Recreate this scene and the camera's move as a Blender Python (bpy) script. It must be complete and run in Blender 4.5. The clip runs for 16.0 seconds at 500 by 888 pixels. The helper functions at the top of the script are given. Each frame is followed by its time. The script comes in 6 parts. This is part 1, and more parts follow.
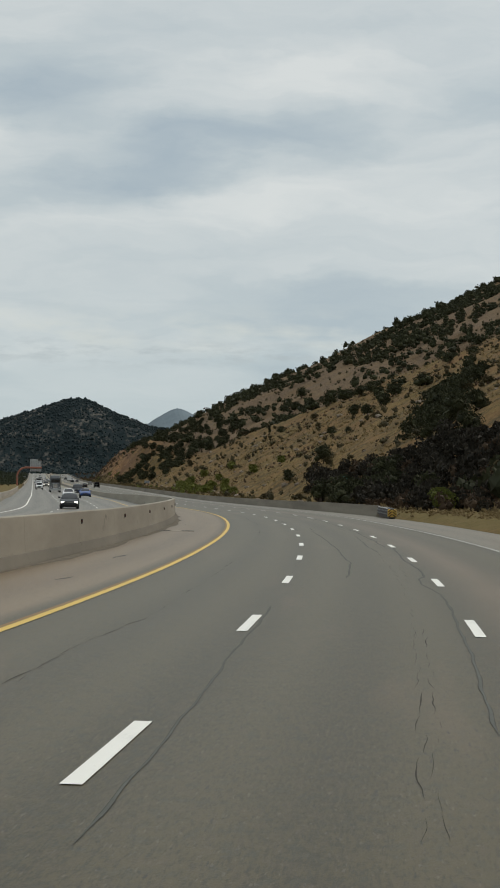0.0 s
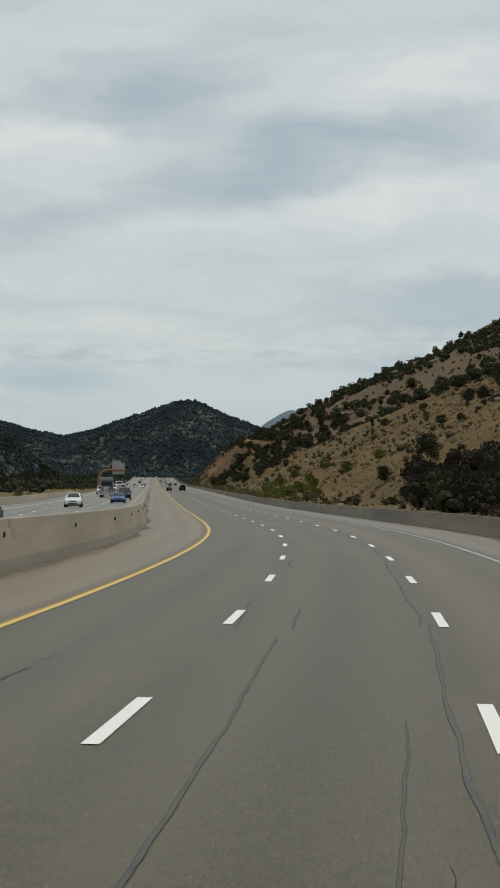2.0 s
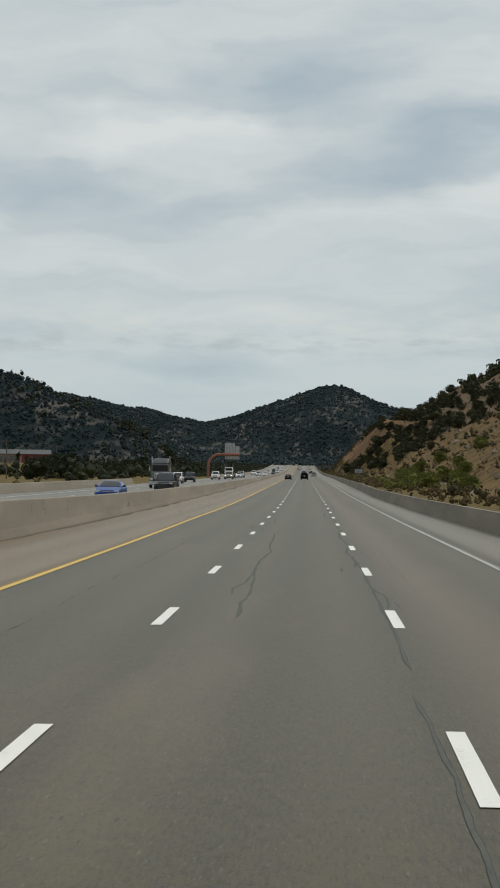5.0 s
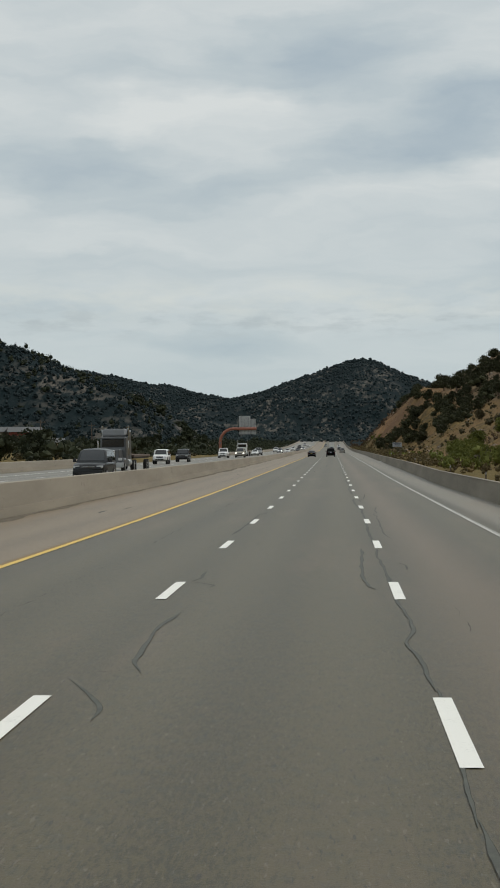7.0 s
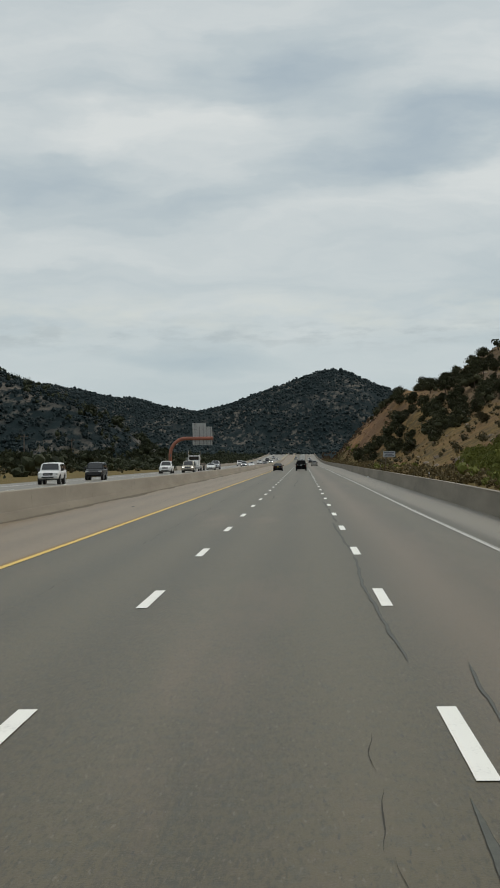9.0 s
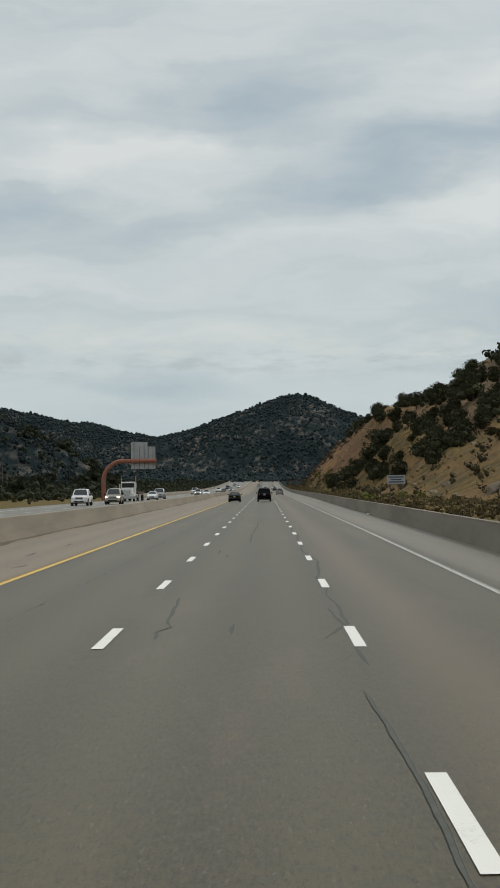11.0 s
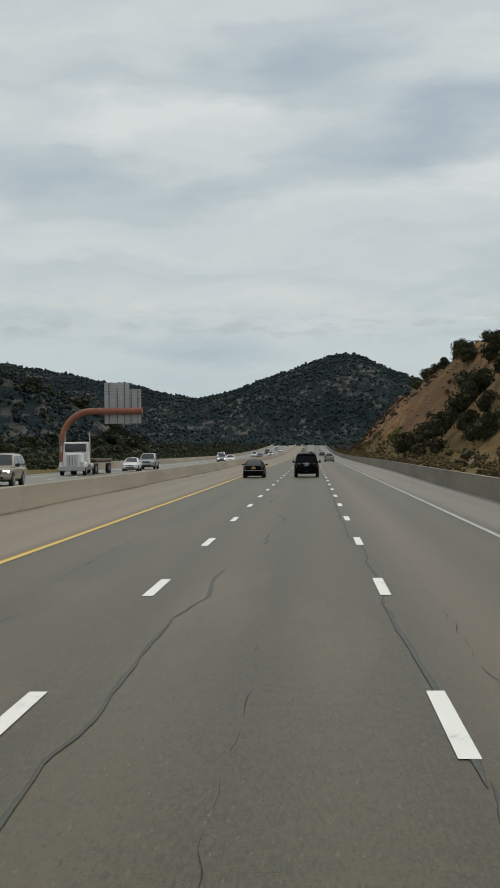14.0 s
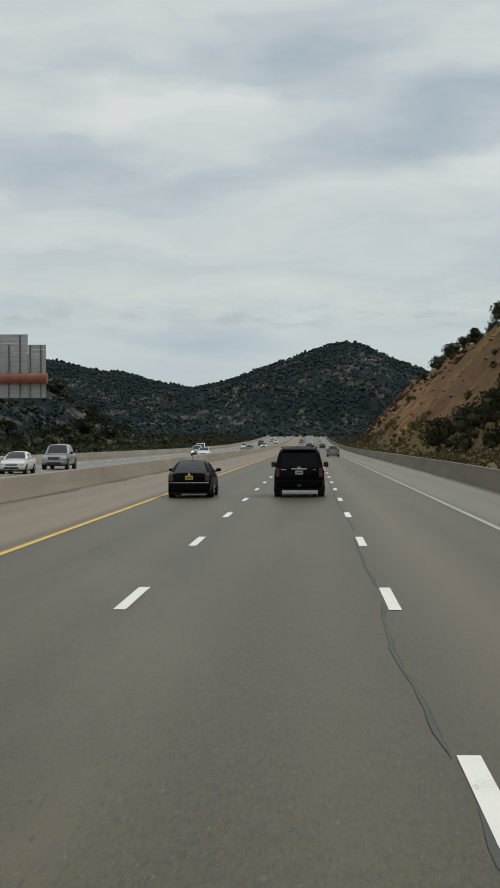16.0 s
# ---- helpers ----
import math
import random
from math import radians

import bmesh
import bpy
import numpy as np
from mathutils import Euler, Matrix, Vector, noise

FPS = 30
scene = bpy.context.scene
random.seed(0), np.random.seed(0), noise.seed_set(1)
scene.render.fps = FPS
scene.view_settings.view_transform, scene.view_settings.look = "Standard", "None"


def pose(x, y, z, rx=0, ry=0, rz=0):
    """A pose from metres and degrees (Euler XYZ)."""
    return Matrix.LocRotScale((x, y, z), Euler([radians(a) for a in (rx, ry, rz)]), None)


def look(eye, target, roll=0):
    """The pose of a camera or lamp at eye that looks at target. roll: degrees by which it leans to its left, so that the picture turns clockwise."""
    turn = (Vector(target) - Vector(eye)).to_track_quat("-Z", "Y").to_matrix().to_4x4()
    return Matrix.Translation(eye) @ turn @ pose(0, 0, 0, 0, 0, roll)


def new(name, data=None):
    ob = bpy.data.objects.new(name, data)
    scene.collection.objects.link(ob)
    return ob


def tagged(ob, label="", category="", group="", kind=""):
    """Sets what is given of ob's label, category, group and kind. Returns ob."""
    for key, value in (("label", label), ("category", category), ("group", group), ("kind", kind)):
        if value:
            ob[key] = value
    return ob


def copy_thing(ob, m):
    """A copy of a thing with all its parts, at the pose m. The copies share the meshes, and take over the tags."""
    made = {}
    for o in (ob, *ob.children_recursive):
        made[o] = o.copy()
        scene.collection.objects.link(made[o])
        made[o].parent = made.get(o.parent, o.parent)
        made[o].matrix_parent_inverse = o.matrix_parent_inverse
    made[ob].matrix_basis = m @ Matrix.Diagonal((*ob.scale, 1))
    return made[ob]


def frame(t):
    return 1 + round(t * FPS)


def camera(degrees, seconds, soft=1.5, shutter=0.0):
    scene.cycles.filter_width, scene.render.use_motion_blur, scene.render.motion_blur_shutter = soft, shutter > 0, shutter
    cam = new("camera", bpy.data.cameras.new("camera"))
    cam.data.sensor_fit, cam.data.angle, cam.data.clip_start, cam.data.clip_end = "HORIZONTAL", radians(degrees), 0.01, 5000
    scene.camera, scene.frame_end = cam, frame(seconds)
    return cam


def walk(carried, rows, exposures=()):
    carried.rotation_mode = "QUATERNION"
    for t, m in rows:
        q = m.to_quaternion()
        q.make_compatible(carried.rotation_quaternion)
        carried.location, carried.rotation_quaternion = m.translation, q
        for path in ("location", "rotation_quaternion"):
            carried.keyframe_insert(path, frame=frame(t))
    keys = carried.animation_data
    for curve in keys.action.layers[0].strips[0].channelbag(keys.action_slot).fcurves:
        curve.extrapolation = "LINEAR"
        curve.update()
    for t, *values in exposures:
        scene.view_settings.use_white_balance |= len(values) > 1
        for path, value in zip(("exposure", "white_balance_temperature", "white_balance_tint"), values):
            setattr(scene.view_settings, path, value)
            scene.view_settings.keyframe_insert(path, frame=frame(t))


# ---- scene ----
import itertools
cam = camera(18.78, 16.0, soft=1.8)

# seconds, place, yaw, pitch, roll
ROWS = [
    (0.0, -20.80, 1.70, 3.92, -8.14, 1.35, -0.98),
    (0.5, -17.00, 15.70, 3.86, -6.70, 1.38, -0.77),
    (1.0, -13.56, 29.96, 3.81, -5.88, 1.66, -0.10),
    (1.5, -10.46, 44.51, 3.69, -4.84, 1.65, -0.71),
    (2.0, -7.73, 59.24, 3.58, -3.68, 1.40, -0.40),
    (2.5, -5.45, 73.90, 3.47, -2.41, 1.47, -1.23),
    (3.0, -3.47, 88.57, 3.34, -0.20, 0.97, -0.61),
    (3.2, -2.69, 94.43, 3.30, 0.66, 0.66, -0.70),
    (3.6, -1.27, 106.16, 3.22, 1.35, 0.60, -0.70),
    (4.2, 0.47, 123.80, 3.10, 1.80, 0.70, -0.65),
    (4.8, 1.62, 141.52, 2.98, 2.00, 0.90, -0.60),
    (5.3, 2.12, 156.29, 2.88, 2.10, 0.95, -0.60),
    (5.5, 2.23, 162.19, 2.85, 2.14, 0.85, -0.59),
    (6.0, 2.56, 177.45, 2.75, 2.71, 0.59, -0.35),
    (6.5, 2.63, 192.86, 2.63, 3.13, 0.30, -0.14),
    (7.0, 2.54, 208.25, 2.55, 3.15, 0.09, 0.24),
    (7.5, 2.46, 223.42, 2.47, 2.49, 1.55, 2.04),
    (8.0, 2.47, 238.69, 2.38, 1.53, 0.68, 1.27),
    (8.5, 2.47, 254.25, 2.30, 1.84, 0.43, 0.78),
    (9.0, 2.45, 269.93, 2.21, 2.03, 0.61, 0.75),
    (9.2, 2.45, 276.19, 2.26, 2.07, 0.75, 0.70),
    (9.7, 2.43, 291.83, 2.23, 1.90, 0.90, 0.60),
    (10.5, 2.39, 316.85, 2.21, 1.20, 1.30, 0.60),
    (11.3, 2.35, 341.87, 2.21, 0.50, 1.72, 0.65),
    (11.5, 2.34, 348.12, 2.20, 1.02, 1.60, 0.67),
    (12.0, 2.33, 364.06, 2.17, 1.41, 0.62, 1.18),
    (12.5, 2.32, 379.95, 2.21, 1.50, 0.19, 1.31),
    (13.0, 2.35, 396.00, 2.19, 1.73, 0.23, 1.23),
    (13.5, 2.41, 412.09, 2.22, 2.34, 0.20, 0.00),
    (14.0, 2.52, 428.14, 2.21, 2.39, 0.30, 0.50),
    (14.5, 2.60, 444.17, 2.19, 2.10, -0.02, 1.00),
    (15.0, 2.56, 460.22, 2.22, 1.88, -0.26, 0.09),
    (15.5, 2.49, 476.30, 2.25, 2.20, -0.22, 0.27),
    (16.0, 2.48, 492.41, 2.25, 2.35, -0.04, 0.09),
]
walk(cam, [(t, pose(x, y, z, 90 + pitch, roll, yaw)) for t, x, y, z, yaw, pitch, roll in ROWS])

# ---- light ----
SUN_AZ, SUN_EL = radians(62), radians(56)      # from +y towards +x
sun = new("sun", bpy.data.lights.new("sun", "SUN"))
sun.data.energy, sun.data.angle, sun.data.color = 1.5, radians(11), (1.0, 0.95, 0.88)
sun_way = Vector((math.sin(SUN_AZ) * math.cos(SUN_EL), math.cos(SUN_AZ) * math.cos(SUN_EL), math.sin(SUN_EL)))
sun.matrix_world = look(sun_way * 100, (0, 0, 0))

world = bpy.data.worlds.new("overcast_sky")
scene.world = world
world.use_nodes = True
wn, wl = world.node_tree.nodes, world.node_tree.links
wn.clear()


def wnode(kind, **values):
    n = wn.new(kind)
    for key, value in values.items():
        n.inputs[key].default_value = value
    return n


w_out = wn.new("ShaderNodeOutputWorld")
w_sky = wn.new("ShaderNodeTexSky")
w_sky.sky_type, w_sky.sun_disc = "NISHITA", False
w_sky.sun_elevation, w_sky.sun_rotation = SUN_EL, SUN_AZ
w_clear = wnode("ShaderNodeBackground", Strength=0.07)
wl.new(w_sky.outputs[0], w_clear.inputs["Color"])
# the cloud deck, laid out in degrees: across from straight ahead, and up from the horizon
w_dir = wn.new("ShaderNodeTexCoord")
w_sep = wn.new("ShaderNodeSeparateXYZ")
wl.new(w_dir.outputs["Generated"], w_sep.inputs[0])


def wmath(op, a, b=0.0):
    n = wn.new("ShaderNodeMath")
    n.operation = op
    for i, v in enumerate((a, b)):
        if isinstance(v, (int, float)):
            n.inputs[i].default_value = v
        else:
            wl.new(v, n.inputs[i])
    return n.outputs[0]


def wscaled(vector, scale, turn=0.0):
    n = wn.new("ShaderNodeMapping")
    n.inputs["Scale"].default_value = scale
    n.inputs["Rotation"].default_value = (0, 0, radians(turn))
    wl.new(vector, n.inputs["Vector"])
    return n.outputs[0]


def wnoise(vector, scale, detail, rough, distortion=0.0):
    n = wnode("ShaderNodeTexNoise", Scale=scale, Detail=detail, Roughness=rough, Distortion=distortion)
    wl.new(vector, n.inputs["Vector"])
    return n


def wrange(value, a, b, c, d, soft=False):
    n = wn.new("ShaderNodeMapRange")
    n.interpolation_type = "SMOOTHSTEP" if soft else "LINEAR"
    for key, v in (("From Min", a), ("From Max", b), ("To Min", c), ("To Max", d)):
        n.inputs[key].default_value = v
    wl.new(value, n.inputs["Value"])
    return n.outputs[0]


w_across = wmath("MULTIPLY", wmath("ARCTAN2", w_sep.outputs["X"], w_sep.outputs["Y"]), 180 / math.pi)
w_upward = wmath("MULTIPLY", wmath("ARCSINE", w_sep.outputs["Z"]), 180 / math.pi)
w_flat = wn.new("ShaderNodeCombineXYZ")
wl.new(w_across, w_flat.inputs[0])
wl.new(w_upward, w_flat.inputs[1])
# ragged edges: the deck's own coordinates are stirred before the clouds are drawn
w_stir = wnoise(wscaled(w_flat.outputs[0], (0.16, 0.42, 1)), 1.0, 5.0, 0.55)
w_off = wn.new("ShaderNodeVectorMath")
w_off.operation = "SUBTRACT"
w_off.inputs[1].default_value = (0.5, 0.5, 0.5)
wl.new(w_stir.outputs["Color"], w_off.inputs[0])
w_push = wn.new("ShaderNodeVectorMath")
w_push.operation = "MULTIPLY_ADD"
w_push.inputs[1].default_value = (9.0, 3.4, 0)
wl.new(w_off.outputs[0], w_push.inputs[0])
wl.new(w_flat.outputs[0], w_push.inputs[2])
w_stirred = w_push.outputs[0]
w_wisp = wnoise(wscaled(w_stirred, (0.075, 0.30, 1), -7), 1.0, 5.0, 0.5)
w_streak = wnoise(wscaled(w_stirred, (0.11, 0.85, 1), -3), 1.0, 4.0, 0.55)
w_tone = wmath("ADD", wrange(w_wisp.outputs["Fac"], 0.32, 0.68, -0.20, 0.20), wrange(w_streak.outputs["Fac"], 0.3, 0.7, -0.11, 0.11))
w_tone = wmath("ADD", w_tone, 0.70)
# thicker blue-grey banks and brighter breaks: across, up, half length, half depth, tilt, depth of tone
for az, el, long, deep, tilt, amount in ((-0.2, 14.4, 6.0, 2.0, 3, -0.50), (4.4, 11.8, 8.0, 1.7, 15, -0.52), (11.0, 12.9, 5.5, 1.3, 6, -0.40), (-3.0, 9.6, 6.5, 1.2, 5, -0.30),
                                         (-10.0, 10.9, 4.5, 1.7, 0, -0.46), (17.0, 14.2, 4.0, 1.4, 5, -0.45), (10.8, 6.7, 8.5, 2.0, 2, -0.40), (8.9, 4.2, 4.5, 1.4, 0, -0.42),
                                         (-4.2, 3.9, 5.0, 1.1, 3, -0.38), (-5.4, 12.4, 8.0, 1.6, 3, 0.26), (7.2, 10.2, 6.5, 1.6, 14, 0.28), (9.5, 15.4, 6.5, 1.9, 0, 0.30), (8.9, 5.5, 5.0, 0.8, 3, 0.20)):
    n = wn.new("ShaderNodeMapping")
    n.vector_type = "TEXTURE"
    n.inputs["Location"].default_value = (az, el, 0)
    n.inputs["Rotation"].default_value = (0, 0, radians(tilt))
    n.inputs["Scale"].default_value = (long, deep, 1)
    wl.new(w_stirred, n.inputs["Vector"])
    d = wn.new("ShaderNodeVectorMath")
    d.operation = "LENGTH"
    wl.new(n.outputs[0], d.inputs[0])
    w_tone = wmath("ADD", w_tone, wrange(d.outputs["Value"], 0.0, 1.0, amount, 0.0, True))
w_ramp = wn.new("ShaderNodeValToRGB")
w_ramp.color_ramp.elements[0].position, w_ramp.color_ramp.elements[0].color = 0.0, (0.385, 0.465, 0.520, 1)
w_ramp.color_ramp.elements[1].position, w_ramp.color_ramp.elements[1].color = 1.0, (0.715, 0.745, 0.730, 1)
w_half = w_ramp.color_ramp.elements.new(0.5)
w_half.color = (0.520, 0.585, 0.605, 1)
wl.new(w_tone, w_ramp.inputs[0])
w_cloud = wnode("ShaderNodeBackground", Strength=1.0)


def wblend(fac, base, colour):
    n = wn.new("ShaderNodeMix")
    n.data_type = "RGBA"
    n.inputs[7].default_value = (*colour, 1)
    wl.new(fac, n.inputs[0])
    wl.new(base, n.inputs[6])
    return n.outputs[2]


def wbelt(up, deep):
    return wmath("SUBTRACT", 1.0, wmath("MINIMUM", wmath("DIVIDE", wmath("ABSOLUTE", wmath("SUBTRACT", w_upward, up)), deep), 1.0))


# thinner, bluer cloud low down, and small flat-based cumulus with pale tops over the hills
w_colour = wblend(wrange(w_upward, 7.5, 1.8, 0.0, 0.5), w_ramp.outputs[0], (0.45, 0.555, 0.60))
w_puff = wnoise(wscaled(w_flat.outputs[0], (0.55, 2.1, 1)), 1.0, 5.0, 0.6)
w_puffs = wrange(w_puff.outputs["Fac"], 0.47, 0.62, 0.0, 1.0)
w_crown = wnoise(wscaled(w_flat.outputs[0], (0.34, 1.1, 1)), 1.0, 4.0, 0.55)
w_colour = wblend(wmath("MULTIPLY", wmath("MULTIPLY", wrange(w_crown.outputs["Fac"], 0.42, 0.66, 0.0, 1.0), wbelt(5.5, 1.2)), 0.6), w_colour, (0.70, 0.72, 0.665))
w_colour = wblend(wmath("MULTIPLY", wmath("MULTIPLY", w_puffs, wbelt(4.7, 0.8)), 0.6), w_colour, (0.43, 0.485, 0.505))
wl.new(w_colour, w_cloud.inputs["Color"])
w_mix = wnode("ShaderNodeMixShader", Fac=0.9)
wl.new(w_clear.outputs[0], w_mix.inputs[1])
wl.new(w_cloud.outputs[0], w_mix.inputs[2])
wl.new(w_mix.outputs[0], w_out.inputs["Surface"])


# ---- materials ----
def mat(name):
    m = bpy.data.materials.new(name)
    m.use_nodes = True
    t = m.node_tree
    return m, t, t.nodes["Principled BSDF"]


def link(t, a, b):
    t.links.new(a, b)


def noise_tex(t, scale, detail=4.0, rough=0.55, vector=None, stretch=None, distortion=0.0):
    n = t.nodes.new("ShaderNodeTexNoise")
    n.inputs["Scale"].default_value, n.inputs["Detail"].default_value = scale, detail
    n.inputs["Roughness"].default_value, n.inputs["Distortion"].default_value = rough, distortion
    if vector is not None:
        if stretch:
            mp = t.nodes.new("ShaderNodeMapping")
            mp.inputs["Scale"].default_value = stretch
            link(t, vector, mp.inputs["Vector"])
            vector = mp.outputs[0]
        link(t, vector, n.inputs["Vector"])
    return n.outputs["Fac"]


def ramp(t, fac, stops):
    r = t.nodes.new("ShaderNodeValToRGB")
    e = r.color_ramp.elements
    while len(e) < len(stops):
        e.new(0.5)
    for el, (p, c) in zip(e, stops):
        el.position, el.color = p, (*c, 1) if len(c) == 3 else c
    link(t, fac, r.inputs[0])
    return r.outputs["Color"]


def blend(t, fac, a, b, mode="MIX"):
    n = t.nodes.new("ShaderNodeMix")
    n.data_type, n.blend_type = "RGBA", mode
    for s, v in ((n.inputs[0], fac), (n.inputs[6], a), (n.inputs[7], b)):
        if isinstance(v, (int, float)):
            s.default_value = v
        elif isinstance(v, tuple):
            s.default_value = (*v, 1)
        else:
            link(t, v, s)
    return n.outputs[2]


def calc(t, op, a, b=0.0):
    n = t.nodes.new("ShaderNodeMath")
    n.operation = op
    for i, v in enumerate((a, b)):
        if isinstance(v, (int, float)):
            n.inputs[i].default_value = v
        else:
            link(t, v, n.inputs[i])
    return n.outputs[0]


def bump(t, b, height, strength=0.3, distance=0.02):
    n = t.nodes.new("ShaderNodeBump")
    n.inputs["Strength"].default_value, n.inputs["Distance"].default_value = strength, distance
    link(t, height, n.inputs["Height"])
    link(t, n.outputs[0], b.inputs["Normal"])


def where(t):
    return t.nodes.new("ShaderNodeNewGeometry").outputs["Position"]


def uv_of(t):
    n = t.nodes.new("ShaderNodeUVMap")
    n.uv_map = "road"
    return n.outputs[0]


def plain(name, colour, rough=0.6, metal=0.0, vary=0.18, scale=3.0, coat=0.0):
    """A surface of one colour with grime at two scales."""
    m, t, b = mat(name)
    p = where(t)
    a = noise_tex(t, scale, 5, 0.6, p)
    c = noise_tex(t, scale * 12, 3, 0.6, p)
    f = calc(t, "ADD", calc(t, "MULTIPLY", a, 0.7), calc(t, "MULTIPLY", c, 0.3))
    lo, hi = tuple(v * (1 - vary) for v in colour), tuple(min(1, v * (1 + vary)) for v in colour)
    link(t, ramp(t, f, [(0.35, lo), (0.65, hi)]), b.inputs["Base Color"])
    b.inputs["Roughness"].default_value, b.inputs["Metallic"].default_value = rough, metal
    b.inputs["Coat Weight"].default_value = coat
    return m


def asphalt_material(name, tone, tint, shoulders=False):
    """Worn asphalt laid out along the road: UV holds metres across and along."""
    m, t, b = mat(name)
    uv = uv_of(t)
    sep = t.nodes.new("ShaderNodeSeparateXYZ")
    link(t, uv, sep.inputs[0])
    streak = noise_tex(t, 0.55, 5, 0.6, uv, (1.0, 0.025, 1))
    patch = noise_tex(t, 0.2, 4, 0.55, uv, (1.0, 0.10, 1))
    grit = calc(t, "ADD", calc(t, "MULTIPLY", noise_tex(t, 16, 4, 0.8, uv), 0.6), calc(t, "MULTIPLY", noise_tex(t, 4.5, 4, 0.7, uv, (1, 0.4, 1)), 0.4))
    fleck = noise_tex(t, 48, 3, 0.7, uv)
    # polished wheel tracks, two to a lane
    wave = calc(t, "COSINE", calc(t, "MULTIPLY", calc(t, "SUBTRACT", sep.outputs["X"], 0.98), 2 * math.pi * 2 / 3.63))
    track = calc(t, "MULTIPLY", calc(t, "ADD", wave, 1.0), 0.5)
    f = calc(t, "ADD", calc(t, "MULTIPLY", streak, 0.15), calc(t, "MULTIPLY", patch, 0.12))
    f = calc(t, "ADD", calc(t, "ADD", f, 0.07), calc(t, "MULTIPLY", grit, 0.38))
    f = calc(t, "ADD", f, calc(t, "MULTIPLY", fleck, 0.28))
    f = calc(t, "ADD", f, calc(t, "MULTIPLY", calc(t, "SUBTRACT", track, 0.5), 0.06))
    clod = noise_tex(t, 34, 4, 0.8, uv, (1, 0.16, 1))
    f = calc(t, "ADD", f, calc(t, "MULTIPLY", calc(t, "SUBTRACT", clod, 0.5), 1.0))
    f = calc(t, "ADD", calc(t, "MULTIPLY", calc(t, "SUBTRACT", f, 0.5), 3.3), 0.5)
    lo = tuple(tone * 0.55 * v for v in tint)
    mid = tuple(tone * v for v in tint)
    hi = tuple(tone * 1.42 * v for v in tint)
    c = ramp(t, f, [(0.32, lo), (0.5, mid), (0.68, hi)])
    stone = ramp(t, noise_tex(t, 30, 2, 0.5, uv, (1, 0.18, 1)), [(0.64, (0, 0, 0)), (0.70, (1, 1, 1))])
    c = blend(t, calc(t, "MULTIPLY", stone, 0.34), c, (0.30, 0.265, 0.215))
    tint_ = noise_tex(t, 7, 3, 0.6, uv, (1, 0.5, 1))
    c = blend(t, ramp(t, tint_, [(0.50, (0, 0, 0)), (0.64, (0.45, 0.45, 0.45))]), c, (0.10, 0.076, 0.046))
    c = blend(t, ramp(t, tint_, [(0.34, (0.45, 0.45, 0.45)), (0.48, (0, 0, 0))]), c, (0.05, 0.053, 0.042))
    # broad tints: brown stains between lanes, a greyer polish in the tracks, olive oil film mid-lane
    c = blend(t, calc(t, "MULTIPLY", track, 0.22), c, (0.082, 0.077, 0.055))
    film = calc(t, "MULTIPLY", calc(t, "SUBTRACT", 1.0, track), noise_tex(t, 0.8, 5, 0.65, uv, (1, 0.05, 1)))
    c = blend(t, calc(t, "MULTIPLY", film, 0.55), c, (0.048, 0.044, 0.026))
    if shoulders:
        # the median shoulder is older and paler, the right one a little
        left = t.nodes.new("ShaderNodeMapRange")
        left.inputs["From Min"].default_value, left.inputs["From Max"].default_value = -3.85, -4.25
        link(t, sep.outputs["X"], left.inputs["Value"])
        right = t.nodes.new("ShaderNodeMapRange")
        right.inputs["From Min"].default_value, right.inputs["From Max"].default_value = 7.3, 7.7
        link(t, sep.outputs["X"], right.inputs["Value"])
        c = blend(t, left.outputs[0], c, blend(t, 0.85, c, ramp(t, f, [(0.3, (0.112, 0.080, 0.047)), (0.7, (0.235, 0.172, 0.106))])))
        c = blend(t, right.outputs[0], c, blend(t, 0.6, c, ramp(t, f, [(0.3, (0.12, 0.104, 0.08)), (0.7, (0.25, 0.217, 0.168))])))
    rust = ramp(t, noise_tex(t, 0.4, 5, 0.65, uv, (1, 0.12, 1)), [(0.54, (0, 0, 0)), (0.7, (1, 1, 1))])
    c = blend(t, calc(t, "MULTIPLY", rust, 0.32), c, (0.20, 0.135, 0.085))
    pit = ramp(t, noise_tex(t, 22, 2, 0.6, uv, (1, 0.16, 1)), [(0.30, (1, 1, 1)), (0.36, (0, 0, 0))])
    c = blend(t, calc(t, "MULTIPLY", pit, 0.85), c, (0.03, 0.027, 0.023))
    # brown spill along the left of the slow lane
    strip = calc(t, "SUBTRACT", 1.0, calc(t, "DIVIDE", calc(t, "ABSOLUTE", calc(t, "SUBTRACT", sep.outputs["X"], 4.7)), 1.2))
    strip = calc(t, "MULTIPLY", calc(t, "MAXIMUM", strip, 0.0), noise_tex(t, 0.5, 5, 0.6, uv, (1, 0.06, 1)))
    c = blend(t, strip, c, (0.165, 0.115, 0.075))
    oil = ramp(t, noise_tex(t, 0.5, 5, 0.6, uv, (1, 0.03, 1)), [(0.56, (0, 0, 0)), (0.72, (1, 1, 1))])
    c = blend(t, calc(t, "MULTIPLY", oil, 0.2), c, (0.055, 0.052, 0.046))
    link(t, c, b.inputs["Base Color"])
    b.inputs["Roughness"].default_value = 0.47
    b.inputs["Specular IOR Level"].default_value = 0.42
    b.inputs["Specular Tint"].default_value = (1.0, 0.95, 0.85, 1)
    bump(t, b, calc(t, "ADD", grit, fleck), 0.25, 0.01)
    return m


